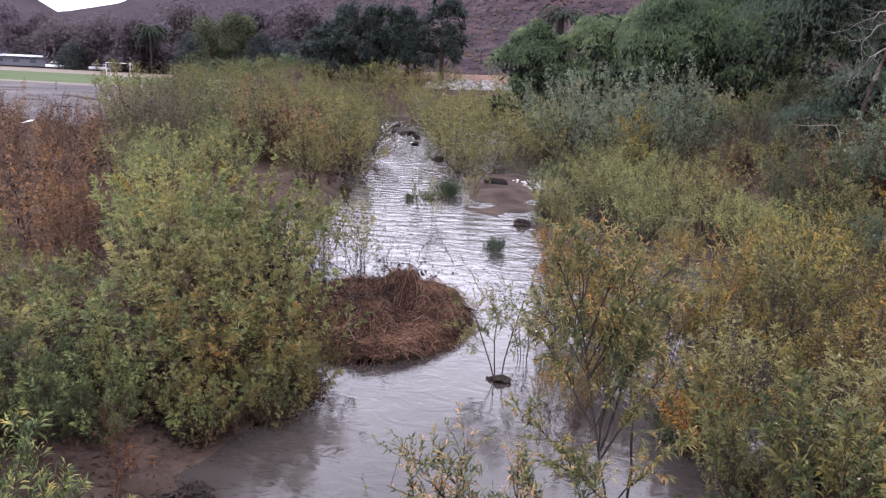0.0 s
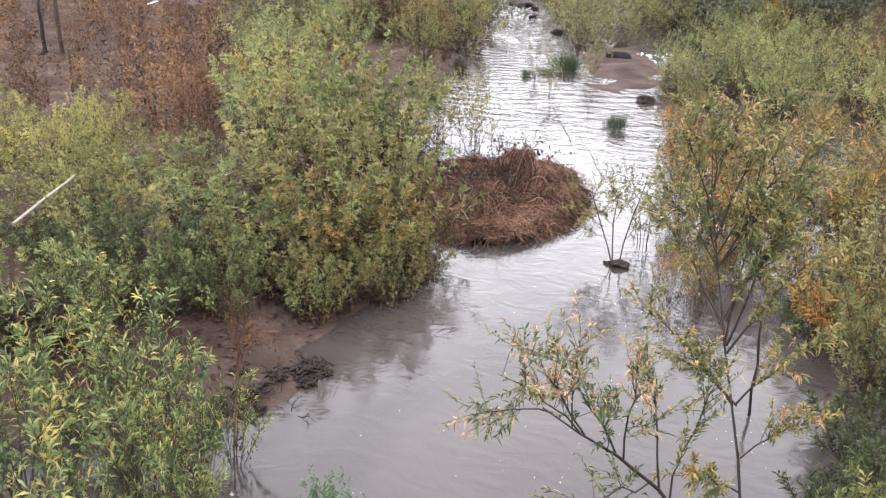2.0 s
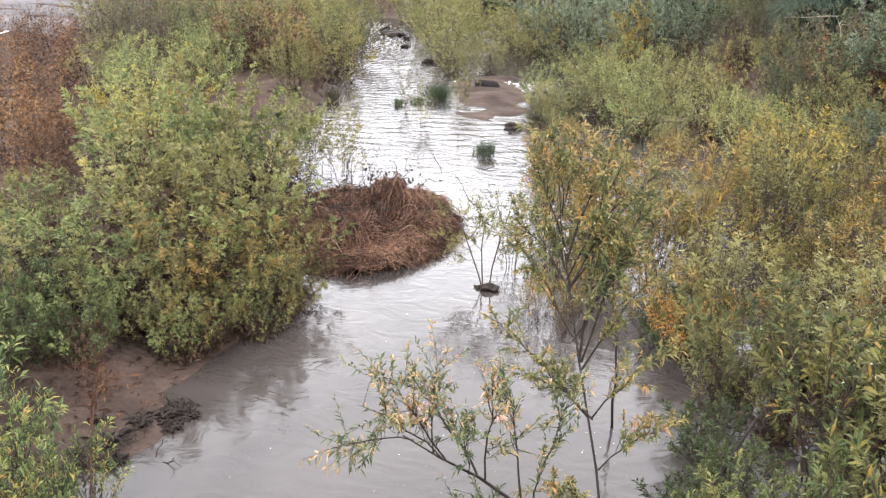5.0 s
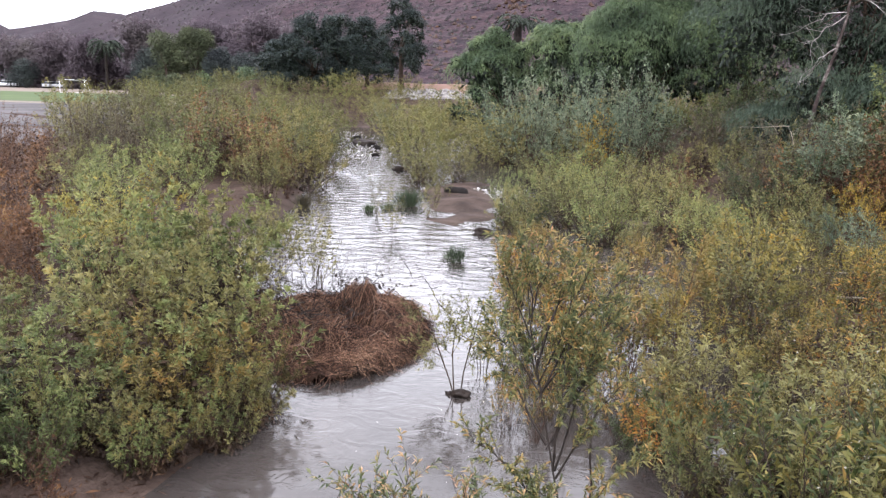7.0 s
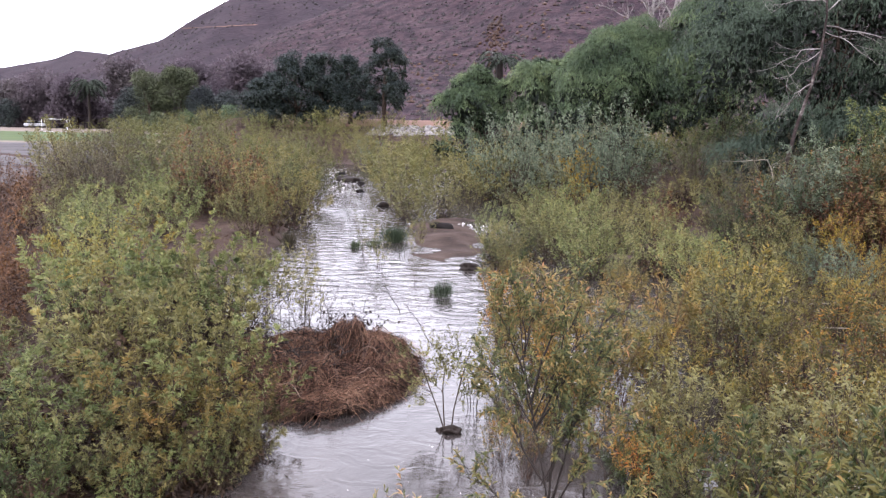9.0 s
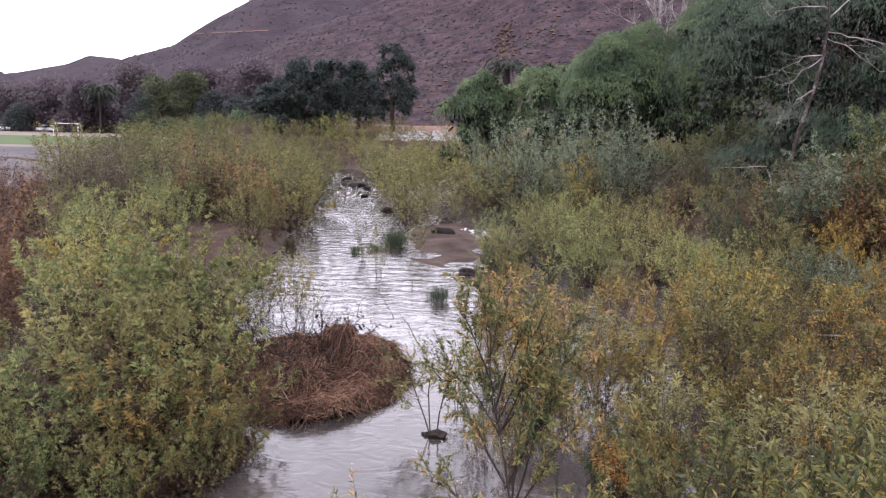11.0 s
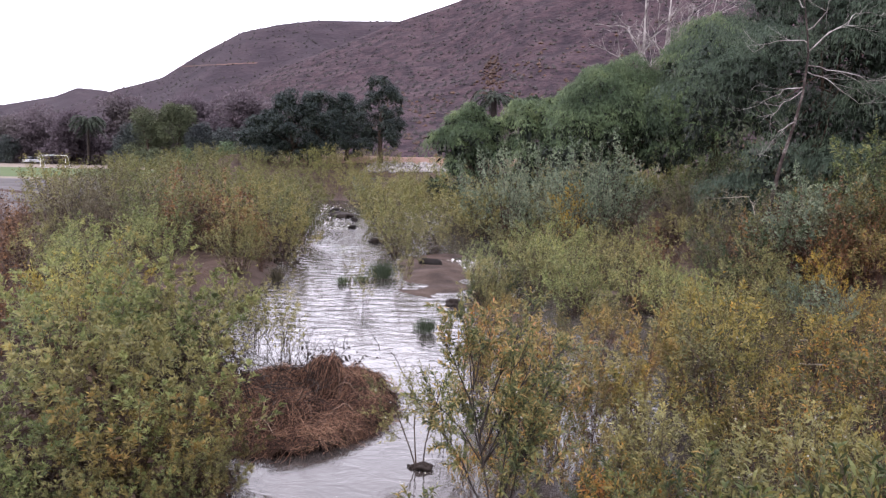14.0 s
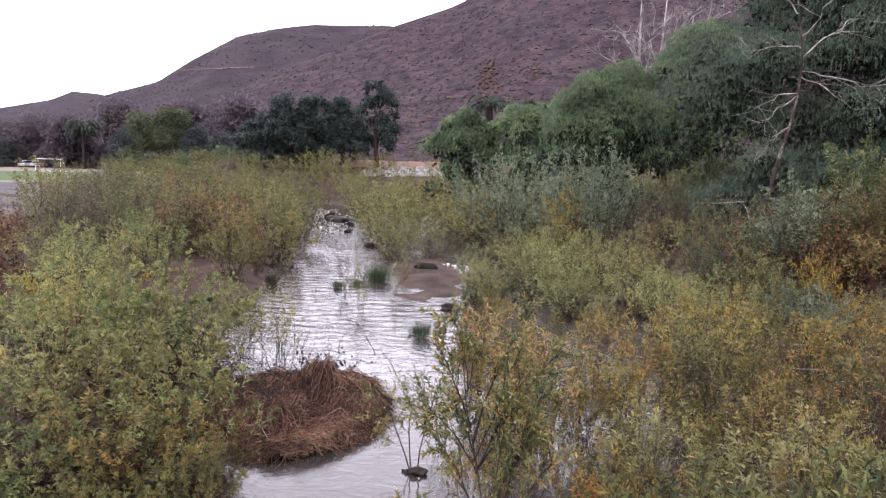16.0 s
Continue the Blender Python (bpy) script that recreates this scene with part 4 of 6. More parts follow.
# long-leaved willows close to the bridge, left side
for x, y, h, w in ((-3.25, 4.9, 1.2, 0.7), (-3.8, 5.2, 1.2, 0.8), (-4.4, 5.6, 1.1, 0.9), (-3.4, 3.7, 1.2, 0.9), (-3.5, 4.6, 1.2, 0.7), (-3.1, 4.35, 1.1, 0.7), (-2.95, 4.75, 0.9, 0.6), (-3.0, 3.95, 1.1, 0.6), (-2.75, 4.5, 1.0, 0.6), (-2.8, 5.0, 0.9, 0.6), (-2.65, 4.1, 0.9, 0.6), (-3.35, 7.5, 0.7, 0.9), (-4.2, 6.9, 0.8, 1.0), (-3.0, 8.3, 0.75, 0.8), (-4.3, 4.9, 1.3, 0.8), (-3.9, 4.0, 1.4, 0.8), (-4.9, 4.2, 1.4, 0.9), (-5.2, 5.5, 1.1, 0.9), (-4.8, 6.4, 0.7, 0.9), (-5.9, 5.6, 0.9, 0.9)):
    plant(long_leaf if x > -5 and y < 6 else thicket, x, y, h, wide=w)
plant_all(near_dark, ((-4.9, 6.9, 0.95, 1.0), (-4.0, 6.8, 0.7, 0.9), (-4.2, 7.4, 0.8, 1.0), (-5.6, 7.1, 0.9, 1.1), (-6.4, 6.9, 0.7, 1.1), (-4.4, 6.5, 0.8, 0.9), (-5.4, 6.3, 0.75, 1.0), (-5.0, 5.9, 0.8, 0.9)))
plant_all(thicket_olive, ((-2.75, 8.9, 0.8, 0.9), (-2.8, 8.3, 0.7, 0.9), (-3.5, 7.5, 0.7, 0.9)))
# pale green willows and the open weedy ground further left
plant_all(thicket_lime, ((-8.6, 10.4, 1.15, 0.9), (-8.2, 9.2, 1.05, 0.9), (-10.4, 10.2, 1.1), (-9.4, 8.6, 1.1), (-9.4, 11.0, 0.9, 0.9), (-7.6, 9.9, 0.8, 0.9), (-9.0, 9.8, 1.1), (-7.9, 7.4, 1.0), (-9.0, 7.0, 1.1), (-10.5, 8.4, 1.2), (-11.6, 11.4, 1.0), (-7.0, 10.3, 0.75, 1.0), (-7.4, 9.1, 0.9, 1.0), (-6.8, 8.3, 0.9, 1.0), (-9.9, 12.2, 0.9)))
scatter([rusty], [1], lambda y: (-0.95 * y - 2, -0.62 * y - 0.2), 13, 36, 1.15, 5, (0.55, 1.05), keep=lambda x, y: bumps(x, y, 0.55, 2) > -0.3 and ((x + 13.2) / 2.6) ** 2 + ((y - 16.9) / 1.5) ** 2 > 1)
plant_all(mid_gold, ((-14.3, 16.4, 1.0, 0.7), (-10.8, 15.6, 1.0, 0.7), (-8.5, 14.2, 1.5, 0.6)))
plant_all(rusty, ((-8.3, 12.4, 1.1), (-7.8, 12.0, 1.0), (-8.0, 11.4, 0.9), (-8.8, 13.0, 1.2), (-7.4, 11.6, 0.9), (-8.6, 13.8, 1.2), (-7.1, 10.9, 0.7), (-9.2, 13.4, 1.1), (-9.6, 14.6, 1.2)))
scatter([rusty], [1], lambda y: (-12.6, -9.6), 28.5, 31.5, 0.75, 9, (0.9, 1.5))
scatter([mid_green, mid_olive], [3, 5], lambda y: (-0.50 * y - 0.6 if y < 20 else -0.56 * y - 1, left_edge(y) - 1.2 - (2.2 if y < 24 else 0)), 15.5, 30, 2.1, 6, (0.62, 0.85), keep=lambda x, y: not (-11.6 < x < -8.6 and 24.4 < y < 27.4) and (x + 16.2) ** 2 + (y - 29.4) ** 2 > 7)
for k, x, y, h in ((rusty, -9.6, 27.4, 1.5), (rusty, -10.4, 28.0, 1.7), (mid_olive, -9.0, 28.4, 1.6), (rusty, -11.2, 27.6, 1.6), (open_stems, -8.0, 26.2, 1.3), (rusty, -8.9, 28.6, 1.5)):
    plant(k, x, y, h)
# left side of the creek, to the far bank
scatter([far_olive, far_green, mid_olive, far_dusky], [5, 2, 3, 1], lambda y: (-0.57 * y - 1, left_edge(y) - 0.1), 27.5, 46, 2.25, 7, (0.75, 1.05), keep=lambda x, y: (x + 16.8) ** 2 + (y - 31.6) ** 2 > 12)
thicket_mass("far_willow_thicket", [mass_olive, mass_green, mass_dusky], [6, 2, 1], lambda y: (-0.52 * y - 1, left_edge(y) - 0.3), 46, 97, 3.4, 8, (0.7, 0.97), "olive willow thicket on the far left bank")
for x, y, h in ((-16.4, 31.6, 2.7), (-18.3, 32.2, 2.8), (-17.4, 33.6, 2.9), (-15.2, 32.6, 2.4)):
    plant(far_dusky, x, y, h, wide=1.15)
# right of the creek: open willows standing in the flood, close to the bridge
plant_all(near_dark, ((2.5, 5.3, 1.05, 0.9), (1.6, 5.35, 0.65, 0.8), (1.95, 5.5, 0.85, 0.8), (1.75, 8.9, 0.7, 0.9), (2.1, 9.5, 0.8, 1.0), (1.5, 4.7, 0.5, 0.9), (2.1, 5.0, 0.7, 1.0), (1.35, 5.3, 0.55, 1.0), (1.7, 5.2, 0.7, 1.0), (1.55, 5.75, 0.6, 1.0), (2.0, 6.1, 0.7, 1.0), (1.85, 6.7, 0.7, 1.0), (1.2, 5.0, 0.4, 0.9)))
plant_all(dull_leaf, ((2.9, 5.0, 1.4, 0.9), (2.7, 6.5, 1.6, 0.9), (3.5, 5.6, 1.8, 0.9), (4.4, 5.4, 1.8, 1.0), (5.2, 4.9, 1.9, 0.9), (6.4, 6.9, 1.8, 1.0), (3.9, 7.0, 1.7), (5.1, 6.4, 1.8)))
plant_all(thicket_olive, ((2.3, 8.0, 0.95, 0.7), (3.1, 8.3, 1.1, 0.8), (3.9, 6.2, 1.2, 0.8), (3.0, 5.9, 1.0, 0.7), (4.7, 6.9, 1.3, 0.8), (2.6, 7.2, 0.8, 0.7), (5.0, 8.8, 1.3, 0.8)))
plant_all(thin_green, ((3.4, 7.7, 1.6), (2.4, 9.6, 1.4), (4.1, 9.3, 1.5), (2.0, 7.5, 1.0, 0.8), (5.6, 6.7, 1.7), (3.3, 6.3, 1.5)))
plant_all(golden_green, ((3.2, 6.9, 1.6), (4.5, 7.9, 1.7), (5.6, 7.7, 1.8), (5.9, 5.9, 1.7)))
plant_all(turning, ((1.0, 11.2, 1.4, 0.8), (0.75, 9.7, 0.9, 0.7), (1.35, 10.2, 1.1, 0.7), (1.6, 9.2, 1.0, 0.7), (1.3, 10.7, 1.2, 0.8), (1.9, 8.7, 1.0, 0.8), (0.5, 10.6, 0.9, 0.7), (0.3, 9.4, 0.8, 0.6), (0.6, 9.0, 0.9, 0.6), (0.15, 10.0, 0.7, 0.5), (2.9, 8.7, 1.1, 0.8), (2.5, 9.2, 0.9, 0.8), (3.7, 8.6, 1.2, 0.8)))
plant_all(open_olive, ((1.25, 12.0, 2.0, 1.0), (0.95, 10.8, 1.1, 0.6), (2.6, 12.3, 1.9, 0.8)))
plant_all(turning, ((0.95, 11.4, 1.5, 0.7),))
plant_all(dull_leaf, ((2.4, 7.7, 1.3), (4.9, 7.9, 1.3), (3.4, 8.1, 0.9),))
plant_all(thin_green, ((4.3, 8.6, 0.9), (2.2, 8.9, 1), (5.9, 9, 1.2), (3.2, 9.1, 1), (2.3, 10.2, 1), (2.4, 12.7, 1), (3.8, 13.2, 1.8), (2.6, 13.8, 0.9), (2, 14.7, 1.1), (3.7, 15.4, 0.9), (5.3, 17.6, 1.7), (2.9, 19.8, 1),))
plant_all(golden_green, ((4.6, 9.5, 1.1), (3.4, 10.1, 1.1), (4.8, 10.8, 1.2), (3.7, 11.6, 0.9), (4.9, 13, 1), (4.2, 14.3, 2), (5.2, 16.3, 1.6), (9.1, 16.3, 1.4), (4, 17.1, 1), (7.5, 18, 1), (10.2, 18.6, 1.5), (5.9, 18.8, 1.1), (4.7, 18.8, 1.4),))
plant_all(open_olive, ((6.6, 9.7, 1.4), (6.9, 10.8, 1.3), (1.8, 11.8, 1.1), (0.7, 12, 1), (8.3, 12.5, 1.3), (0.8, 13.1, 1.4), (0.9, 15.3, 0.9), (9.9, 15.4, 1), (2.5, 16.4, 1.3), (7.9, 16.4, 1.3), (0.8, 16.5, 1), (8.7, 17.4, 1.6), (11.8, 18.4, 1.2), (2.9, 18.4, 1), (0.6, 18.6, 1.1), (0.4, 19.9, 0.9),))
plant_all(turning, ((5.5, 9.9, 0.9), (5.6, 11.5, 1.7), (6.3, 12.4, 1.8), (7, 13.8, 1.8), (0.8, 14.2, 1.5), (7.1, 14.9, 1), (8.8, 15, 1.4), (6.7, 16, 1.1), (10.6, 16.4, 1.8), (1.8, 17.5, 0.9), (12.3, 19.5, 1),))
plant_all(open_olive, ((7.5, 11.6, 1.7), (8.8, 13.6, 1.1), (5.5, 14.7, 1.4), (10, 18.2, 1.2), (13, 21.8, 1.5), (10.6, 22.5, 2.2), (9.2, 22.7, 1.4), (11.5, 24, 2.2), (14.4, 25, 1.5), (13, 25.6, 1.7), (10.1, 30.4, 0.9),))
plant_all(mid_olive, ((10, 20, 1.4), (7, 20.2, 0.9), (11.3, 21.1, 1.2), (7.7, 21.6, 1.3), (9.7, 21.4, 1), (0.1, 21.7, 1), (4.2, 22.1, 2.2), (7.2, 22.5, 1.9), (2.4, 22.6, 1.7), (-0.2, 23, 1.3), (14.3, 23.4, 2), (1.3, 23.5, 1.9), (12.9, 23.5, 1), (8.2, 23.7, 1.6), (10.1, 24.5, 1.7), (7.8, 25.3, 1.2), (15.8, 25.5, 0.9), (3.8, 26, 1.0), (11.2, 26.4, 1.8), (14.7, 26.9, 1.2), (9.3, 26.9, 2.1), (16.2, 27.1, 1.6), (12.8, 27.1, 2.2), (1, 27.7, 1.7), (3.9, 27.9, 1.9), (11.3, 27.9, 1.8), (7.3, 28.3, 1.4), (13.6, 28.4, 1.4), (17.2, 28.8, 1), (15.2, 29.2, 2.1),))
plant_all(mid_olive, ((9, 29.2, 2), (3.7, 30.1, 2.1), (14.3, 30.5, 1.9), (7.6, 30.5, 1.9), (16.2, 30.7, 2), (18.4, 30.7, 1), (12, 30.7, 1.8), (2.5, 31.4, 1.2), (0.9, 31.8, 1.3), (17, 32.2, 2), (15, 32.6, 1.1), (8.5, 32.9, 1.7), (19.6, 33, 1.7), (11.2, 33.1, 1.9), (-4.5, 33.1, 2.2), (13.3, 33.1, 1.6), (3.5, 33.1, 1.5), (6.8, 33.2, 1.7), (-2.9, 33.5, 1.7), (1.8, 33.6, 1.3), (17.6, 33.9, 1.1), (0, 34, 1.5),))
plant_all(mid_green, ((4.7, 20.3, 1.6), (5.9, 21, 1.2), (2.3, 21.2, 1.8), (5.6, 22.4, 1.2), (4.2, 23.8, 1.3), (5.8, 24, 1.2), (2.7, 24, 1.1), (1.7, 25, 1.8), (5.4, 26.1, 1.0), (7.2, 26.6, 1.2), (2.3, 26.7, 2.1), (5.5, 27.6, 0.8), (1.5, 29.3, 2.1), (5.4, 30, 1.2), (5.2, 32.4, 1.7),))
thicket_mass("far_willow_thicket", [mass_olive, mass_green, mass_silver], [6, 2, 0.4], lambda y: (right_edge(y) + 0.8, 9 + 0.03 * y), 36, 97, 3.2, 14, (0.65, 1.0), "olive and grey-green willow thicket on the far right bank", keep=lambda x, y: not (y > 84 and x > -15) and not (x > 4.5 and y < 46))
for k, x, y, h in ((far_silver, 0.0, 41, 4.5), (far_silver, 1.4, 42, 4.3), (far_silver, -1.2, 43, 4.2), (far_silver, 4.0, 38, 4.6), (far_silver, 5.2, 39, 4.2), (far_silver, 3.0, 39.5, 4.0), (mid_gold, 3.0, 36.4, 3.6)):
    plant(k, x, y, h, wide=0.8)
plant_all(mid_silver, ((9.8, 25.6, 3.0), (9.0, 25.4, 3.2)))
plant_all(bank_dark, ((11.2, 25.6, 3.0), (12.8, 26.4, 3.2), (10.4, 29, 2.6), (13.4, 29.4, 3.9), (12.6, 39, 2.6), (8.8, 40, 2.2), (15.2, 27.6, 3.6), (16.8, 29.6, 4.0), (12.8, 22.6, 2.6), (7.6, 24.6, 2.7), (6.0, 41, 2.4), (17.6, 26.5, 3.4)))
plant_all(far_dusky, ((7.4, 26.4, 2.7), (9.2, 36, 2.3), (11.2, 37.5, 2.4), (7.4, 34, 2.2), (8.4, 28.6, 2.6), (8.2, 26.0, 3.2), (14.6, 31.5, 3.2), (11.4, 31.5, 2.6)))
plant_all(mid_bronze, ((10.4, 25.2, 2.7, 0.9), (11.6, 25.6, 2.9, 0.9), (12.6, 24.9, 2.7, 0.9), (13.8, 24.4, 2.5, 0.9), (9.2, 26.4, 2.5, 0.9)))
plant_all(rusty, ((10.9, 24.4, 2.4), (11.7, 24.6, 2.5), (12.3, 24.2, 2.4), (13.0, 23.9, 2.3), (7.6, 24.9, 2.2), (8.1, 24.5, 2.6), (8.6, 24.9, 2.5), (9.2, 24.4, 2.7), (9.8, 24.3, 2.7), (10.3, 23.8, 2.5), (8.3, 24.0, 2.0), (9.5, 23.6, 2.1), (4.4, 30.4, 1.6), (4.9, 30.2, 1.7), (5.4, 29.8, 1.6), (5.9, 30.2, 1.7), (6.4, 30.4, 1.5)))
plant_all(mid_gold, ((8.65, 22.0, 2.1, 0.7), (8.8, 20.9, 1.7, 0.7), (8.95, 19.9, 1.4, 0.8), (9.1, 19.0, 1.2, 0.8), (9.8, 19.4, 1.3, 0.8)))
plant_all(mid_silver, ((7.9, 20.8, 1.4), (8.2, 19.9, 1.3), (10.0, 25.8, 3.2, 0.9)))
plant_all(near_dark, ((-0.4, 23.3, 0.7, 1.3), (0.2, 23.7, 0.9, 1.3), (0.0, 23.0, 0.55, 1.2)))
plant_all(mid_green, ((0.2, 24.6, 1.6, 0.8), (-0.5, 25.2, 1.5, 0.8)))
plant_all(far_dusky, ((6.6, 33, 2.4), (8.0, 34.5, 2.6)))
plant_all(bank_dark, ((10.5, 42.5, 3.2), (13.0, 42.0, 3.4), (8.2, 43.0, 2.8), (15.5, 41.0, 3.2), (11.6, 43.4, 3.6)))
plant_all(open_olive, ((0.25, 12.8, 1.2, 0.7), (0.05, 15.4, 1.0, 0.7), (-0.15, 18.8, 1.0, 0.8)))
plant_all(turning, ((0.15, 14.1, 1.2, 0.7), (-0.05, 17.1, 1.1, 0.8)))

plant_all(turning, ((1.89, 11.52, 1.3, 0.9), (3.53, 11.52, 1.4, 0.9), (4.49, 11.16, 1.4, 1.0), (6.08, 13.86, 1.5, 1.0), (1.94, 8.61, 1.2, 0.8)))
plant_all(golden_green, ((2.70, 11.65, 1.3, 1.0), (4.53, 12.88, 1.4, 1.0), (6.43, 15.61, 1.4, 1.0)))
plant_all(open_olive, ((3.42, 13.39, 1.4, 1.0), (3.88, 10.82, 1.3, 1.0), (2.00, 9.66, 1.2, 0.9)))


# ---- trees ----
def crown_mesh(name, seed, lobes, leaves, leaf, wide, droop=0.0, out_way=0.6, shell=0.55, rise=0.0, under=1.0):
    """Leaf sprays over the lobes of a crown, densest near their outside, hanging as far as droop says."""
    rng = np.random.default_rng(seed)
    lob = np.array(lobes, float)
    vol = (lob[:, 3] * lob[:, 4] + lob[:, 3] * lob[:, 5])
    # Fewer leaves low down bare the near-black inner leaves, as shade under the crown.
    if under < 1:
        vol = vol * np.clip((lob[:, 2] / lob[:, 2].max() - 0.2) * 2.2, under, 1)
    which = rng.choice(len(lob), leaves, p=vol / vol.sum())
    d = unit(rng.normal(size=(leaves, 3)))
    d = unit(d + np.array([0, 0, rise]))
    r = shell + (1.06 - shell) * rng.uniform(0, 1, (leaves, 1)) ** 0.6
    lump = np.array([noise.noise(Vector(q * 2.6) + Vector((seed, w, 0))) for q, w in zip(d, which)])[:, None]
    pos = lob[which, :3] + d * lob[which, 3:6] * r * (1 + 0.4 * lump)
    way = d * out_way + rng.normal(0, 0.45, (leaves, 3)) + np.array([0, 0, -droop])
    v, f = blades(pos, way, leaf * rng.uniform(0.6, 1.4, leaves), wide * rng.uniform(0.7, 1.3, leaves), rng, 0.1 + 0.2 * droop, 0.25, True)
    return mesh_from(name, v, f)


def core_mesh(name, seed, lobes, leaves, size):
    """Big near-black leaves deep inside the lobes of a crown; its shade is put into their colour."""
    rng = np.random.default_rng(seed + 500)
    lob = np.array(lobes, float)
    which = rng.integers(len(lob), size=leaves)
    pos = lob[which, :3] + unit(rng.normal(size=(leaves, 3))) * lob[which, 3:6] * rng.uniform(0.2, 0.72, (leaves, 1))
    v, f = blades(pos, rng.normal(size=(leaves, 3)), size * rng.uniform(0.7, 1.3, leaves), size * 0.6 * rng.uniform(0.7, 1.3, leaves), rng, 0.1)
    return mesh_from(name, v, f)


def lobes_in(seed, n, wide, deep, low, high, size):
    """Lobes of a crown that fills a rounded volume."""
    rng = np.random.default_rng(seed)
    out = []
    for i in range(n):
        a, t = rng.uniform(0, 2 * np.pi), math.sqrt(rng.uniform(0, 1))
        h = rng.uniform(0, 1)
        k = math.sqrt(max(0.05, 1 - (h * 0.95) ** 2.2))
        s = size * rng.uniform(0.7, 1.25)
        out.append((math.cos(a) * t * wide * k, math.sin(a) * t * deep * k, low + (high - low - s * 0.8) * h + s * 0.2, s, s, s * 0.9))
    return out


def limbs_mesh(name, seed, height, radius, lobes):
    """A tapered trunk, and limbs that run into the lobes."""
    rng = np.random.default_rng(seed)
    t = Tubes()
    u = np.linspace(0, 1, 7)[:, None]
    trunk = np.array([0, 0, -0.4]) + np.array([0, 0, height + 0.4]) * u + rng.normal(0, 0.03 * height, (7, 3)) * u * [1, 1, 0]
    t.path(trunk, np.linspace(radius * 1.25, radius * 0.45, 7), 8)
    for L in lobes[:14]:
        q = rng.uniform(0.35, 0.95)
        p = trunk[0] * (1 - q) + trunk[-1] * q
        e = np.array(L[:3])
        mid = (p + e) / 2 + rng.normal(0, 0.08 * height, 3)
        t.path([p, mid, e], [radius * 0.3, radius * 0.18, radius * 0.05], 5)
    return t.mesh(name)


def tree(name, x, y, seed, lobes, leaves, leaf, wide, mat, label, trunk=(3.0, 0.25), droop=0.0, bark=None, group="", shell=0.55, z=None, core=0, under=1.0):
    zz = float(ground_height(np.array(x), np.array(y))) if z is None else z
    ob = thing(name, label, "tree", group, pose(x, y, zz, 0, 0, 0))
    part("trunk", limbs_mesh(name + "_trunk", seed, trunk[0], trunk[1], lobes), bark or BARK, ob)
    part("crown", crown_mesh(name + "_crown", seed, lobes, leaves, leaf, wide, droop, shell=shell, rise=0.85 if core else 0.0, under=under), mat, ob)
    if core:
        part("inner_foliage", core_mesh(name + "_core", seed, lobes, core, leaf * 2.6), CORE, ob, "inner leaves coloured near black for shade")
    return ob


PEP = "pepper trees along the right bank"
tree("pepper_tree", 6.2, 48, 31, lobes_in(31, 16, 4.7, 3.2, 0.4, 8.4, 1.9) + lobes_in(131, 60, 5.0, 3.6, 0.2, 8.8, 0.95), 90000, 0.17, 0.042, PEPPER, "large weeping pepper tree with drooping dark green sprays", (4.6, 0.3), 1.2, group=PEP, shell=0.84, core=3000, under=0.12)
tree("pepper_tree", 11.6, 47.5, 35, lobes_in(35, 14, 4.3, 3.0, 0.4, 10.2, 1.9) + lobes_in(135, 52, 4.7, 3.4, 0.2, 10.6, 0.95), 80000, 0.17, 0.042, PEPPER, "weeping pepper tree with hanging leaf curtains", (5.0, 0.3), 1.2, group=PEP, shell=0.84, core=3000, under=0.12)
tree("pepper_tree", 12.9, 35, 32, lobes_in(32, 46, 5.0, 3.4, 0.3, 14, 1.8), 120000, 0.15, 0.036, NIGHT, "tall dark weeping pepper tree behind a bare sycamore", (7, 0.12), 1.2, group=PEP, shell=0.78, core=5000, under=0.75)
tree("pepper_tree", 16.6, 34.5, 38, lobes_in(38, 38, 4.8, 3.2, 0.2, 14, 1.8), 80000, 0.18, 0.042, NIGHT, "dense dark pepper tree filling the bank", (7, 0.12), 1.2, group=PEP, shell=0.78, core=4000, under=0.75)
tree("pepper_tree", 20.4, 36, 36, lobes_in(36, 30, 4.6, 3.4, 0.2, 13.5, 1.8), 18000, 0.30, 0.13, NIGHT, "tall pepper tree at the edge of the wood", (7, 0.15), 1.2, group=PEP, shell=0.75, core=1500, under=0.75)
tree("pepper_tree", -2.6, 63, 33, lobes_in(33, 12, 4.6, 2.9, 0.2, 7.7, 1.5) + lobes_in(133, 40, 4.9, 3.2, 0.2, 8.0, 0.8), 42000, 0.22, 0.06, PEPPER, "low rounded bright green pepper tree", (3.6, 0.25), 1.0, group=PEP, shell=0.84, core=1700, under=0.15)
tree("pepper_tree", 3.2, 61, 34, lobes_in(34, 10, 4.3, 2.9, 0.2, 7.2, 1.5) + lobes_in(134, 36, 4.6, 3.2, 0.2, 7.6, 0.8), 38000, 0.22, 0.06, PEPPER, "smaller green pepper tree in the bank planting", (3.6, 0.25), 1.0, group=PEP, shell=0.84, core=1500, under=0.15)
OAKS = "dark trees at the foot of the hill"
for x, y, s, w, top in ((-31.4, 98, 41, 2.8, 6.4), (-28.0, 97, 42, 3.6, 9.0), (-24.8, 98, 43, 3.4, 8.6), (-21.6, 99, 45, 3.2, 8.2), (-34.2, 103, 46, 2.6, 5.0)):
    tree("oak_tree", x, y, s, lobes_in(s, 46, w, w, 0.3, top, 0.95), 17000, 0.24, 0.11, PINE, "dark evergreen oak at the foot of the hill", (3.2, 0.3), 0.1, group=OAKS, core=1300)
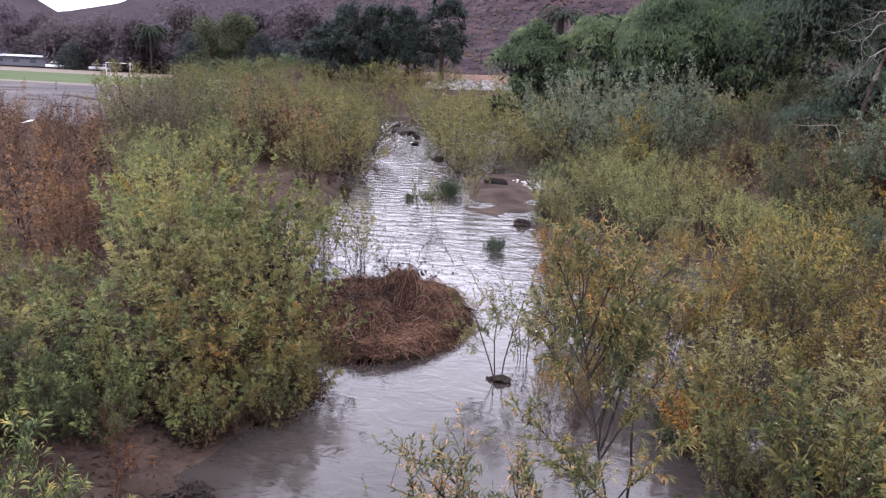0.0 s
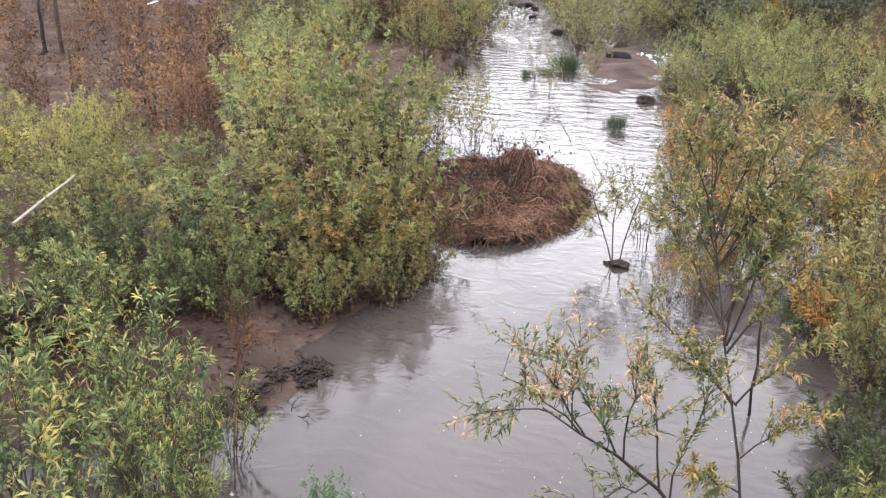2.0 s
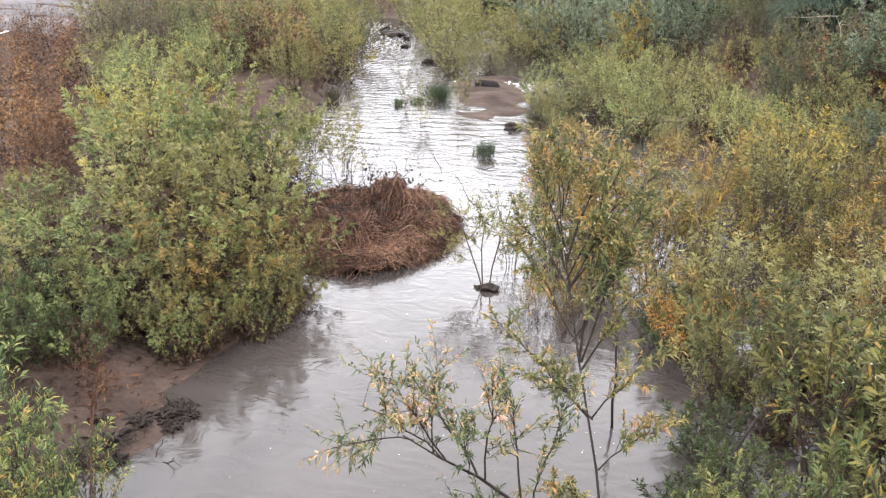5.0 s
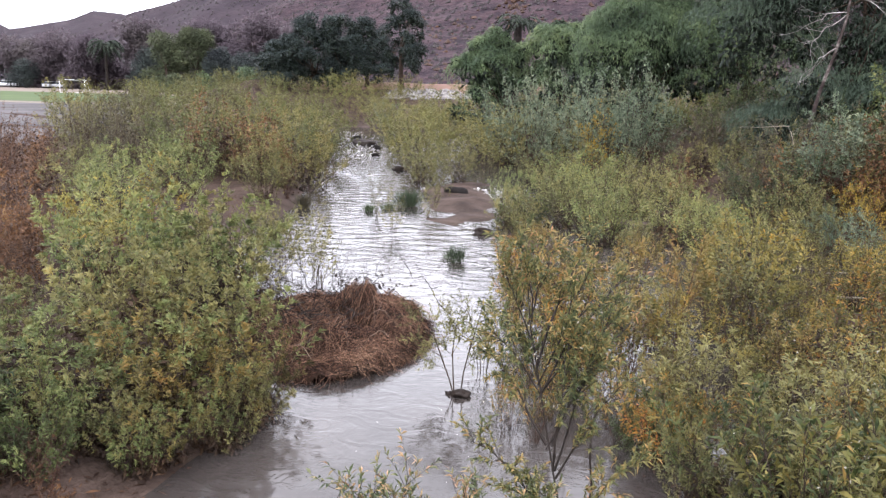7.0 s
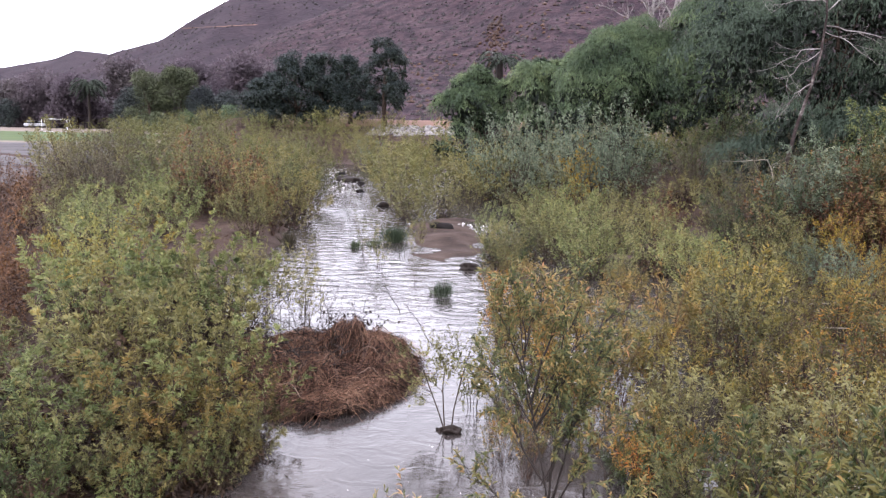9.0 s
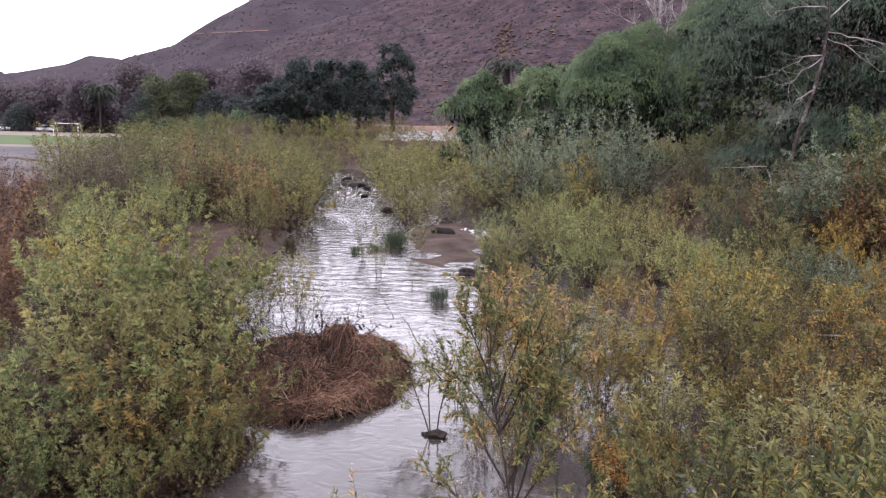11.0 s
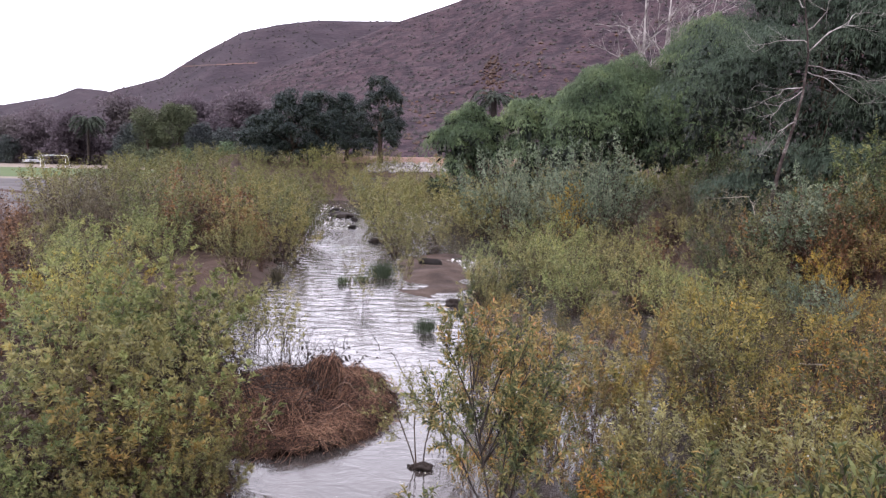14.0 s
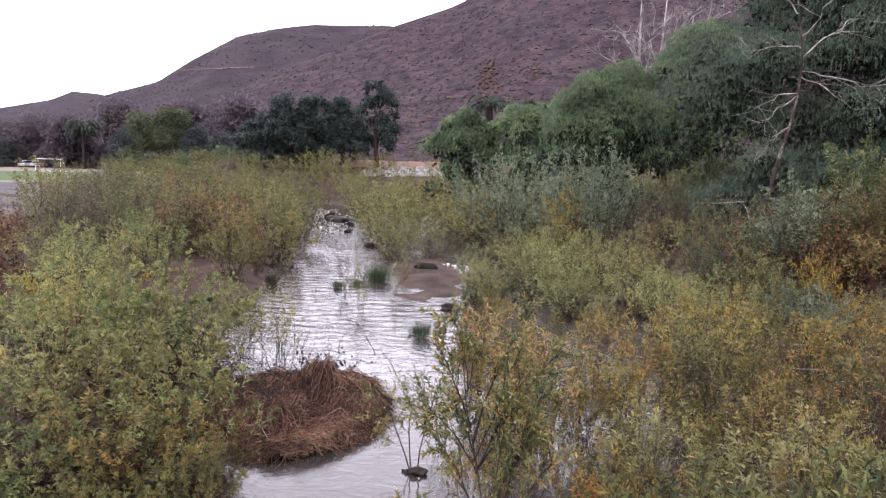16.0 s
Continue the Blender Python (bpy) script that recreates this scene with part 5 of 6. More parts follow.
tree("pine_tree", -16.9, 97, 44, lobes_in(44, 52, 3.2, 3.0, 1.8, 10.8, 0.85), 24000, 0.24, 0.07, PINE, "dark blue-green pine with a clear trunk", (7, 0.28), 0.0, group=OAKS, core=900)
FARW = "trees beyond the sports field"
for x, y, s, w, top, mat, n in ((-78, 160, 61, 4.0, 12.0, PALE, 3500), (-72, 162, 62, 4.0, 15.0, PALE, 3500), (-84, 166, 63, 4.0, 9.0, HAZY, 2500), (-66, 160, 64, 3.5, 9, HAZY, 2500), (-60, 158, 65, 4, 8, HAZY, 2500), (-53, 156, 66, 4, 7.5, HAZY, 2500), (-101, 172, 67, 5, 9, HAZEWOOD, 2500), (-112, 178, 68, 6, 11, HAZEWOOD, 3000)):
    tree("oak_tree" if mat == HAZY else "cottonwood_tree", x, y, s, lobes_in(s, 26, w * (1.5 if mat == HAZEWOOD else 1.0), w, 0.5, top * (1.25 if mat == HAZEWOOD else 1.0), 0.42 * w), int(n * (3 if mat == HAZEWOOD else 4)), 0.9 if mat == HAZEWOOD else 0.46, 0.6 if mat == HAZEWOOD else 0.26, mat, "dark green tree below the hill" if mat == HAZY else "leafy pale green tree beyond the field" if mat == PALE else "bare brownish tree in the far wood", (top * 0.5, 0.3), 0.1, group=FARW, z=1.2)
for x, y, s, w, top, mat, n in ((-124, 182, 69, 6, 10, HAZEWOOD, 3000), (-137, 186, 70, 6, 11, HAZEWOOD, 3000), (-92, 178, 71, 6, 13, HAZEWOOD, 3000), (-80, 182, 72, 6, 14, HAZEWOOD, 3000), (-66, 178, 73, 6, 14, HAZEWOOD, 3000), (-150, 190, 74, 6, 12, HAZEWOOD, 2500), (-118, 172, 75, 3.5, 6, HAZY, 1500), (-46, 150, 76, 4, 7, HAZY, 2500), (-56, 176, 77, 5, 12, HAZEWOOD, 2500)):
    tree("oak_tree" if mat == HAZY else "cottonwood_tree", x, y, s, lobes_in(s, 26, w * (1.5 if mat == HAZEWOOD else 1.0), w, 0.5, top * (1.25 if mat == HAZEWOOD else 1.0), 0.42 * w), int(n * (3 if mat == HAZEWOOD else 4)), 0.9 if mat == HAZEWOOD else 0.46, 0.6 if mat == HAZEWOOD else 0.26, mat, "dark green tree below the hill" if mat == HAZY else "leafy pale green tree beyond the field" if mat == PALE else "bare brownish tree in the far wood", (top * 0.5, 0.3), 0.1, group=FARW, z=1.2)
for x, y, s, top in ((-66.5, 140, 81, 3.6), (-61, 140, 82, 4.8), (-57, 141, 83, 4.4), (-53, 140, 84, 5.2), (-48.5, 139, 85, 4.6), (-44, 137, 86, 4.2), (-40, 128, 87, 4.2), (-36, 120, 88, 4.0)):
    tree("pepper_tree", x, y, s, lobes_in(s, 10, 2.3, 2.3, 0.2, top, 1.1), 3600, 0.42, 0.2, PALE if s % 2 else PEPPER, "rounded green bush beyond the sports field", (1.6, 0.15), 0.3, group=FARW, z=1.2)


# ---- palms, bare trees ----
def palm(x, y, height, fronds, reach, seed, label, z=1.2, radius=0.3):
    """A straight trunk and arching fronds, each a rib with two rows of leaflets."""
    rng = np.random.default_rng(seed)
    ob = thing("palm_tree", label, "palm tree", "", pose(x, y, z))
    t = Tubes()
    zs = np.linspace(-0.3, height, 14)
    t.path(np.stack([0 * zs, 0 * zs, zs], 1), radius * (1 + 0.12 * (np.arange(14) % 2)), 8)
    part("trunk", t.mesh("palm_trunk"), DARKWOOD, ob)
    for k in range(fronds):
        a, lift = 2 * np.pi * k / fronds * 2.4, rng.uniform(-0.5, 1.2)
        u = np.linspace(0, 1, 9)[:, None]
        out = np.array([math.cos(a), math.sin(a), 0])
        rib = np.array([0, 0, height]) + out * reach * u * (1 - 0.15 * u) + np.array([0, 0, 1.0]) * reach * (lift * u - (0.55 + 0.5 * lift) * u**2)
        pos = np.concatenate([rib[i] * (1 - f) + rib[i + 1] * f for i in range(1, 8) for f in (np.linspace(0, 0.85, 4)[:, None])]).reshape(-1, 3)
        tang = np.repeat(unit(rib[2:] - rib[1:-1]), 4, 0)
        side = unit(np.cross(tang, [0, 0, 1.0]))
        pos = np.concatenate([pos, pos])
        way = np.concatenate([side + tang * 0.7, -side + tang * 0.7]) + np.array([0, 0, -0.25])
        v, f = blades(pos, way, np.full(len(pos), reach * 0.2), np.full(len(pos), reach * 0.04), rng, 0.2)
        fr = part("frond", mesh_from("palm_frond", v, f), FROND, ob)
    return ob


palm(-94, 165, 9.6, 34, 4.2, 91, "stout date palm beyond the sports field")
palm(-2.1, 73, 8.6, 18, 2.6, 92, "date palm crown above the bank trees", 1.0)


def branching(t, start, way, length, radius, rng, depth, bend=0.25, up=0.15):
    """A crooked tapering branch that divides."""
    pts = [np.array(start, float)]
    d = unit(np.array(way, float))
    n = 5
    for i in range(n):
        d = unit(d + rng.normal(0, bend, 3) * 0.5 + np.array([0, 0, up * 0.3]))
        pts.append(pts[-1] + d * length / n)
    t.path(pts, np.linspace(radius, radius * 0.45, n + 1), 5 if depth > 1 else 3)
    if depth <= 0:
        return
    for k in range(3 if depth > 1 else 4):
        q = int(rng.integers(2, n + 1))
        nd = unit(unit(pts[q] - pts[q - 1]) + rng.normal(0, 0.75, 3))
        branching(t, pts[q], nd, length * rng.uniform(0.5, 0.75), radius * 0.5, rng, depth - 1, bend, up)


def bare_tree(name, label, trunk, radii, limbs, seed, bark, group="", depth=2, limb_bark=None):
    """A leafless tree along a given trunk line, with main limbs and fine twigs."""
    rng = np.random.default_rng(seed)
    base = np.array(trunk[0])
    ob = thing(name, label, "tree", group, Matrix.Translation(base))
    t = Tubes()
    t.path(np.array(trunk) - base, radii, 8)
    part("trunk", t.mesh(name + "_trunk"), bark, ob)
    for s, e, r in limbs:
        t = Tubes()
        s, e = np.array(s) - base, np.array(e) - base
        far = np.linalg.norm(e - s)
        u = np.linspace(0, 1, 9)[:, None]
        crook = np.cumsum(rng.normal(0, 0.035, (9, 3)), 0) * far
        way = s + (e - s) * u + (crook - crook[0] - (crook[-1] - crook[0]) * u) + np.array([0, 0, 0.09 * far]) * np.sin(np.pi * u)
        t.path(way, np.linspace(r, r * 0.3, 9), 6)
        for k in range(5):
            q = rng.uniform(0.2, 1.0)
            p = way[int(q * 8)] if k else e
            branching(t, p, unit(e - s) + rng.normal(0, 0.5, 3), np.linalg.norm(e - s) * rng.uniform(0.35, 0.6), r * 0.4, rng, depth - 1)
        part("limb", t.mesh(name + "_limb"), limb_bark or bark, ob)
    return ob


SYC = "bare sycamores on the right bank"
bare_tree("sycamore_tree", "bare pale-barked sycamore with crooked limbs", ((8.6, 27.0, 0.7), (8.85, 27, 3.0), (9.05, 27, 4.1), (9.37, 27, 5.3), (9.58, 27, 6.3), (9.67, 27, 7.5), (9.6, 27, 8.2), (9.4, 27.1, 9.6), (9.5, 27.2, 11)),
          (0.075, 0.066, 0.055, 0.046, 0.04, 0.035, 0.028, 0.02, 0.01),
          (((9.55, 27, 6.4), (8.6, 26.8, 5.6), 0.022), ((9.58, 27, 6.5), (8.1, 26.6, 5.9), 0.018), ((9.66, 27, 7.2), (12.2, 26.8, 6.8), 0.024), ((9.64, 27, 7.6), (11.6, 27.3, 8.9), 0.024), ((9.62, 27, 7.9), (8.0, 27, 7.6), 0.020), ((9.6, 27, 8.3), (10.9, 27, 9.8), 0.022),
           ((9.45, 27, 9), (8.2, 27.2, 10.2), 0.024), ((9.67, 27, 7.0), (11.2, 26.7, 6.0), 0.018), ((9.4, 27, 5.4), (8.4, 26.8, 4.6), 0.018)), 101, PALEBARK, SYC, 2, WHITEBARK)
for x, s, lean in ((9.6, 102, 0.0), (11.0, 103, 0.5), (12.9, 105, 0.6)):
    top = 17 if s < 104 else 15.5
    bare_tree("sycamore_tree", "leafless white-limbed sycamore behind the pepper trees", ((x, 63, 0.8), (x + 0.1, 63, 6), (x + 0.15 * lean, 63, 10), (x + 0.5 * lean, 63, 13), (x + lean, 63, top)), (0.24, 0.19, 0.15, 0.10, 0.035),
              tuple(((x + 0.2 * lean, 63, 9.5 + k), (x + (2.2 if k % 2 else -1.9) + 0.5 * lean, 63 + (k - 2) * 0.4, 12.2 + k * 1.1), 0.09) for k in range(4)), s, WHITEBARK, SYC, 3)
bare_tree("young_tree", "slim bare young tree on the weedy bank", ((-18.6, 20.6, 0.3), (-18.6, 20.6, 1.6), (-18.5, 20.6, 3.0), (-18.4, 20.7, 4.4)), (0.07, 0.06, 0.05, 0.02), (((-18.6, 20.6, 2.2), (-19.4, 20.6, 3.2), 0.03), ((-18.55, 20.6, 2.6), (-17.7, 20.4, 3.6), 0.03), ((-18.5, 20.6, 3.2), (-19, 20.8, 4.3), 0.02)), 106, BARK)


def stake(name, a, b, r, mat, label, category="stick"):
    t = Tubes()
    a, b = np.array(a, float), np.array(b, float)
    rng = np.random.default_rng(int(abs(a[0] * 100)))
    u = np.linspace(0, 1, 6)[:, None]
    t.path(a + (b - a) * u + rng.normal(0, 0.006 * np.linalg.norm(b - a), (6, 3)), np.linspace(r, r * 0.7, 6), 6)
    return solid(name, t.mesh(name), mat, label, category)


stake("wooden_stake", (-18.9, 20.2, 0.2), (-18.8, 20.2, 2.3), 0.07, DARKWOOD, "dark weathered stake leaning in dry weeds")
stake("wooden_stake", (-13.2, 15.0, 0.2), (-13.5, 15.4, 1.5), 0.045, DARKWOOD, "dark broken stem standing in litter")
stake("fallen_log", (-6.05, 6.3, 1.22), (-6.32, 7.5, 1.36), 0.017, DEADWOOD, "bleached fallen branch lying in the willows", "log")
stake("fallen_pole", (-26.3, 34.7, 0.75), (-27.3, 37.6, 0.8), 0.07, PAINT, "pale fallen pole on the weedy bank", "pole")
stake("dead_stick", (1.12, 7.15, -0.25), (1.06, 7.0, 1.08), 0.015, DARKWOOD, "dark upright dead stick in the water")
stake("dead_branch", (1.45, 5.5, -0.1), (2.1, 6.2, 0.75), 0.018, DARKWOOD, "bare brown branch slanting out of the water")
stake("dead_branch", (1.75, 5.2, -0.1), (3.0, 5.9, 0.55), 0.018, DARKWOOD, "low brown branch lying across the shallows")


def drift_branch():
    """A pale crooked dead branch with side twigs, caught in the brush."""
    t, rng = Tubes(), np.random.default_rng(66)
    branching(t, (6.3, 20.3, 3.25), (-1.0, -0.15, 0.05), 0.95, 0.012, rng, 1, 0.15, 0.0)
    branching(t, (6.5, 20.5, 2.8), (-0.3, 0.0, 1.0), 0.5, 0.010, rng, 1, 0.3, 0.2)
    solid("dead_branch", t.mesh("dead_branch"), DEADWOOD, "pale crooked dead branch caught in the brush", "branch")


drift_branch()
for a, b in (((6.5, 17.6, 0.3), (7.3, 17.4, 0.42)), ((5.9, 15.6, 0.3), (6.7, 15.4, 0.36)), ((6.0, 16.6, 0.4), (6.4, 16.5, 0.42)), ((7.3, 16.2, 0.4), (8.0, 16.1, 0.5))):
    stake("dead_stick", a, b, 0.02, DEADWOOD, "pale fallen stick lying on rusty litter")


# ---- the debris mound in the stream ----
def mound_height(x, y):
    r = ((x + 2.9) / 1.74) ** 2 + ((y - 12.35) / 2.05) ** 2
    r = r * (1 + 0.35 * bumps(x, y, 1.4, 9) + 0.16 * bumps(x, y, 5.2, 3))
    dome = np.clip(1 - r, 0, 1) ** 0.5 * 0.24
    hump = 0.10 * np.exp(-(((x + 3.32) / 0.8) ** 2 + ((y - 13.2) / 0.7) ** 2)) + 0.10 * np.exp(-(((x + 2.92) / 0.9) ** 2 + ((y - 11.2) / 0.35) ** 2)) - 0.34 * np.exp(-(((x + 3.42) / 0.6) ** 2 + ((y - 12.3) / 0.55) ** 2)) + 0.16 * np.exp(-(((x + 2.12) / 0.5) ** 2 + ((y - 12.6) / 0.8) ** 2))
    return (dome + hump * np.clip(3 - 3 * r, 0, 1)) * (1 + 0.95 * bumps(x, y, 2.9, 6) + 0.55 * bumps(x, y, 7.0, 4)) - 0.12 * (r > 1)


def build_mound():
    ob = thing("debris_mound", "matted mound of red-brown dry reeds stranded in the stream", "debris mound")
    u, v = np.meshgrid(np.linspace(-1, 1, 60), np.linspace(-1, 1, 60))
    x, y = -2.9 + 1.82 * u * np.sqrt(1 - v**2 / 2), 12.35 + 2.15 * v * np.sqrt(1 - u**2 / 2)
    z = mound_height(x, y)
    i = np.arange(3600).reshape(60, 60)
    q = np.stack([i[:-1, :-1], i[:-1, 1:], i[1:, 1:], i[1:, :-1]], -1).reshape(-1, 4)
    part("litter_bed", mesh_from("litter_bed", np.stack([x, y, z], -1).reshape(-1, 3), q, True), MOUNDSOIL, ob)
    rng = np.random.default_rng(21)
    n, k = 14000, 5
    a, r = rng.uniform(0, 2 * np.pi, n), np.sqrt(rng.uniform(0, 1.12, n))
    p = np.stack([-2.9 + 1.72 * r * np.cos(a), 12.35 + 2.0 * r * np.sin(a)], 1)
    flow = unit(np.stack([-np.sin(a) * 0.9 + np.cos(a) * 0.35, np.cos(a) * 0.9 + np.sin(a) * 0.35], 1) * rng.choice([-1, 1], (n, 1)) + rng.normal(0, 0.9, (n, 2)))
    ln = rng.uniform(0.1, 0.46, n)
    pts = np.empty((n, k, 3))
    arch = rng.uniform(0.0, 0.38, n) ** 2.2
    turn = rng.normal(0, 2.4, n)
    for j in range(k):
        t = j / (k - 1)
        ca, sa = np.cos(turn * t), np.sin(turn * t)
        d = np.stack([flow[:, 0] * ca - flow[:, 1] * sa, flow[:, 0] * sa + flow[:, 1] * ca], 1)
        xy = p + d * (ln * t)[:, None]
        pts[:, j, :2] = xy
        pts[:, j, 2] = np.maximum(mound_height(xy[:, 0], xy[:, 1]), -0.03) + 0.015 + arch * 4 * t * (1 - t) * rng.uniform(0.7, 1.3, n)
    side = np.cross(unit(pts[:, -1] - pts[:, 0]), rng.normal(size=(n, 3)))
    side = unit(side)[:, None] * (rng.uniform(0.002, 0.0052, n)[:, None, None]) * np.linspace(1, 0.3, k)[None, :, None]
    vv = np.stack([pts + side, pts - side], 2).reshape(-1, 3)
    o = (np.arange(n) * 2 * k)[:, None] + 2 * np.arange(k - 1)[None]
    ff = np.stack([o, o + 1, o + 3, o + 2], -1).reshape(-1, 4)
    tagged(part("straw", mesh_from("straw", vv, ff), STRAW, ob), kind="stuff")
    fa = rng.uniform(0, 2 * np.pi, 1600)
    fr = rng.uniform(0.82, 0.98, 1600)
    fx, fy = -2.9 + 1.74 * fr * np.cos(fa), 12.35 + 2.05 * fr * np.sin(fa)
    fringe = np.stack([fx, fy, np.maximum(mound_height(fx, fy), 0.0) + 0.02], 1)
    fv, fq = blades(fringe, np.stack([np.cos(fa), np.sin(fa), rng.uniform(-0.5, 0.05, 1600)], 1) + rng.normal(0, 0.45, (1600, 3)) * [1, 1, 0.2], rng.uniform(0.15, 0.45, 1600), rng.uniform(0.008, 0.02, 1600), rng, 0.35)
    tagged(part("sodden_fringe", mesh_from("sodden_fringe", fv, fq), MOUNDSOIL, ob, "dark sodden reeds trailing into the water"), kind="stuff")
    t, stalks = Tubes(), Tubes()
    for s in range(80):
        c = np.array([-3.22 + rng.normal(0, 0.7), 12.7 + rng.normal(0, 0.8), 0.38])
        branching(t, c, rng.normal(0, 1, 3) * [1, 1, 0.3] + [0, 0, 0.25 + 0.8 * (s % 3 == 0)], rng.uniform(0.3, 0.75), 0.008, rng, 1)
    for s in range(60):
        a, q = rng.uniform(0, 2 * np.pi), math.sqrt(rng.uniform(0, 1))
        c = np.array([-2.97 + 1.5 * q * math.cos(a), 12.45 + 1.7 * q * math.sin(a)])
        d, ln, lift = rng.uniform(0, 2 * np.pi), rng.uniform(0.3, 0.9), rng.uniform(0.02, 0.16)
        u = np.linspace(-0.5, 0.5, 7)
        bow = rng.normal(0, 0.25)
        xy = c + np.stack([np.cos(d) * u - np.sin(d) * bow * u**2 * 2, np.sin(d) * u + np.cos(d) * bow * u**2 * 2], 1) * ln
        z = np.maximum(mound_height(xy[:, 0], xy[:, 1]), -0.02) + 0.02 + lift * (1 - 4 * u**2)
        stalks.path(np.column_stack([xy, z]), np.linspace(0.009, 0.004, 7), 4)
    tagged(part("reed_stalk", stalks.mesh("reed_stalk"), STALK, ob, "pale broken reed stalks"), kind="stuff")
    tagged(part("dead_twig", t.mesh("dead_twig"), DARKWOOD, ob), kind="stuff")
    t2v, t2f = blades(np.array([-2.42, 13.7, 0.5]) + rng.normal(0, [0.35, 0.25, 0.1], (90, 3)), rng.normal(0, 1, (90, 3)) + [0, 0, 0.6], rng.uniform(0.06, 0.13, 90), rng.uniform(0.03, 0.06, 90), rng)
    tagged(part("withered_leaf", mesh_from("withered_leaf", t2v, t2f), DARKWOOD, ob), kind="stuff")


build_mound()


# ---- saplings and near branches with single leaves ----
def leafy_twigs(trunk, radii, twigs, seed, name, label, leaf, wide, per, mat, bark, z_base, tail=0.5):
    """A slender tree: one trunk line, side branches to given ends, leaves along the outer part of each."""
    rng = np.random.default_rng(seed)
    base = np.array(trunk[0])
    ob = thing(name, label, "sapling", "", Matrix.Translation(base))
    t = Tubes()
    t.path(np.array(trunk) - base, radii, 8)
    part("trunk", t.mesh(name + "_trunk"), bark, ob)
    for s, e in twigs:
        s, e = np.array(s) - base, np.array(e) - base
        line = np.concatenate([np.linspace(p, q, 12) for p, q in zip(np.array(trunk[:-1]) - base, np.array(trunk[1:]) - base)])
        s = line[int(np.argmin(np.linalg.norm(line - s, axis=1)))]
        tw = Tubes()
        u = np.linspace(0, 1, 6)[:, None]
        ln = np.linalg.norm(e - s)
        pts = s + (e - s) * u + np.array([0, 0, 0.10 * ln]) * (4 * u * (1 - u)) + rng.normal(0, 0.015, (6, 3))
        r = 0.008 * min(1.2, ln + 0.2)
        tw.path(pts, np.linspace(r, r * 0.3, 6), 5)
        ends, little = [pts], []
        for k in range(int(12 + 11 * ln)):
            q = rng.uniform(0.2, 1.0)
            i = min(int(q * 5), 4)
            a = pts[i] + (pts[i + 1] - pts[i]) * (q * 5 - i)
            b = a + unit(unit(e - s) * 0.7 + rng.normal(0, 0.6, 3) + [0, 0, 0.35]) * rng.uniform(0.1, 0.3)
            one = Tubes()
            one.path([a, (a + b) / 2 + rng.normal(0, 0.012, 3), b], [r * 0.4, r * 0.3, r * 0.15], 3)
            little.append(one)
            ends.append(np.array([a, b]))
        br = part("branch", tw.mesh(name + "_branch"), bark, ob)
        for one in little:
            part("twig", one.mesh(name + "_twig"), bark, br)
        pos, way = [], []
        for g in ends:
            m = per if len(g) == 2 else per
            uu = rng.uniform(0.25 if len(g) == 2 else tail, 1.0, m)
            for w in uu:
                f = w * (len(g) - 1)
                i = min(int(f), len(g) - 2)
                pos.append(g[i] + (g[i + 1] - g[i]) * (f - i))
                way.append(unit(g[i + 1] - g[i]) * 0.8 + rng.normal(0, 0.55, 3))
        pos, way = np.array(pos), np.array(way)
        v, f = blades(pos, way, leaf * rng.uniform(0.6, 1.25, len(pos)), wide * rng.uniform(0.7, 1.2, len(pos)), rng, 0.2)
        tagged(part("leaf_spray", mesh_from(name + "_leaf_spray", v, f), mat, br), kind="stuff")
    return ob


leafy_twigs(((1.0, 4.85, -0.25), (0.97, 4.9, 0.25), (0.86, 5.15, 0.85), (0.70, 5.5, 1.45), (0.60, 5.7, 1.9), (0.5, 5.85, 2.35), (0.46, 5.95, 2.7)), (0.011, 0.010, 0.009, 0.0075, 0.006, 0.004, 0.003),
            (((0.70, 5.5, 1.45), (0.78, 5.75, 2.3)), ((0.74, 5.55, 1.6), (0.98, 5.75, 2.2)), ((0.8, 5.3, 1.1), (0.15, 5.45, 1.65)), ((0.6, 5.7, 1.9), (0.2, 5.75, 2.35)), ((0.6, 5.7, 2.0), (0.86, 5.9, 2.65)), ((0.52, 5.8, 2.2), (0.25, 6.0, 2.75)), ((0.5, 5.85, 2.35), (0.66, 6.2, 2.85)), ((0.5, 5.85, 2.4), (0.4, 5.9, 2.95)), ((0.9, 5.05, 0.65), (0.5, 4.75, 0.95)), ((0.58, 5.75, 1.95), (0.35, 6.2, 2.3)), ((0.8, 5.3, 1.1), (1.28, 5.4, 1.65)), ((0.74, 5.45, 1.4), (1.22, 5.75, 2.05)), ((0.7, 5.5, 1.45), (1.05, 5.9, 2.4)), ((0.86, 5.15, 0.85), (1.3, 5.2, 1.2)), ((0.6, 5.7, 1.9), (0.98, 6.1, 2.55)), ((0.8, 5.3, 1.1), (0.48, 5.1, 1.5)), ((0.66, 5.6, 1.6), (1.25, 6.2, 2.35)), ((0.6, 5.7, 1.9), (1.2, 6.4, 2.6)), ((0.55, 5.8, 2.1), (0.95, 6.5, 2.9)), ((0.66, 5.6, 1.6), (0.1, 6.1, 2.1))),
            131, "willow_sapling", "slim dark-stemmed willow sapling with orange-green leaves", 0.058, 0.014, 27, SAPORANGE, DARKWOOD, 0, 0.3)
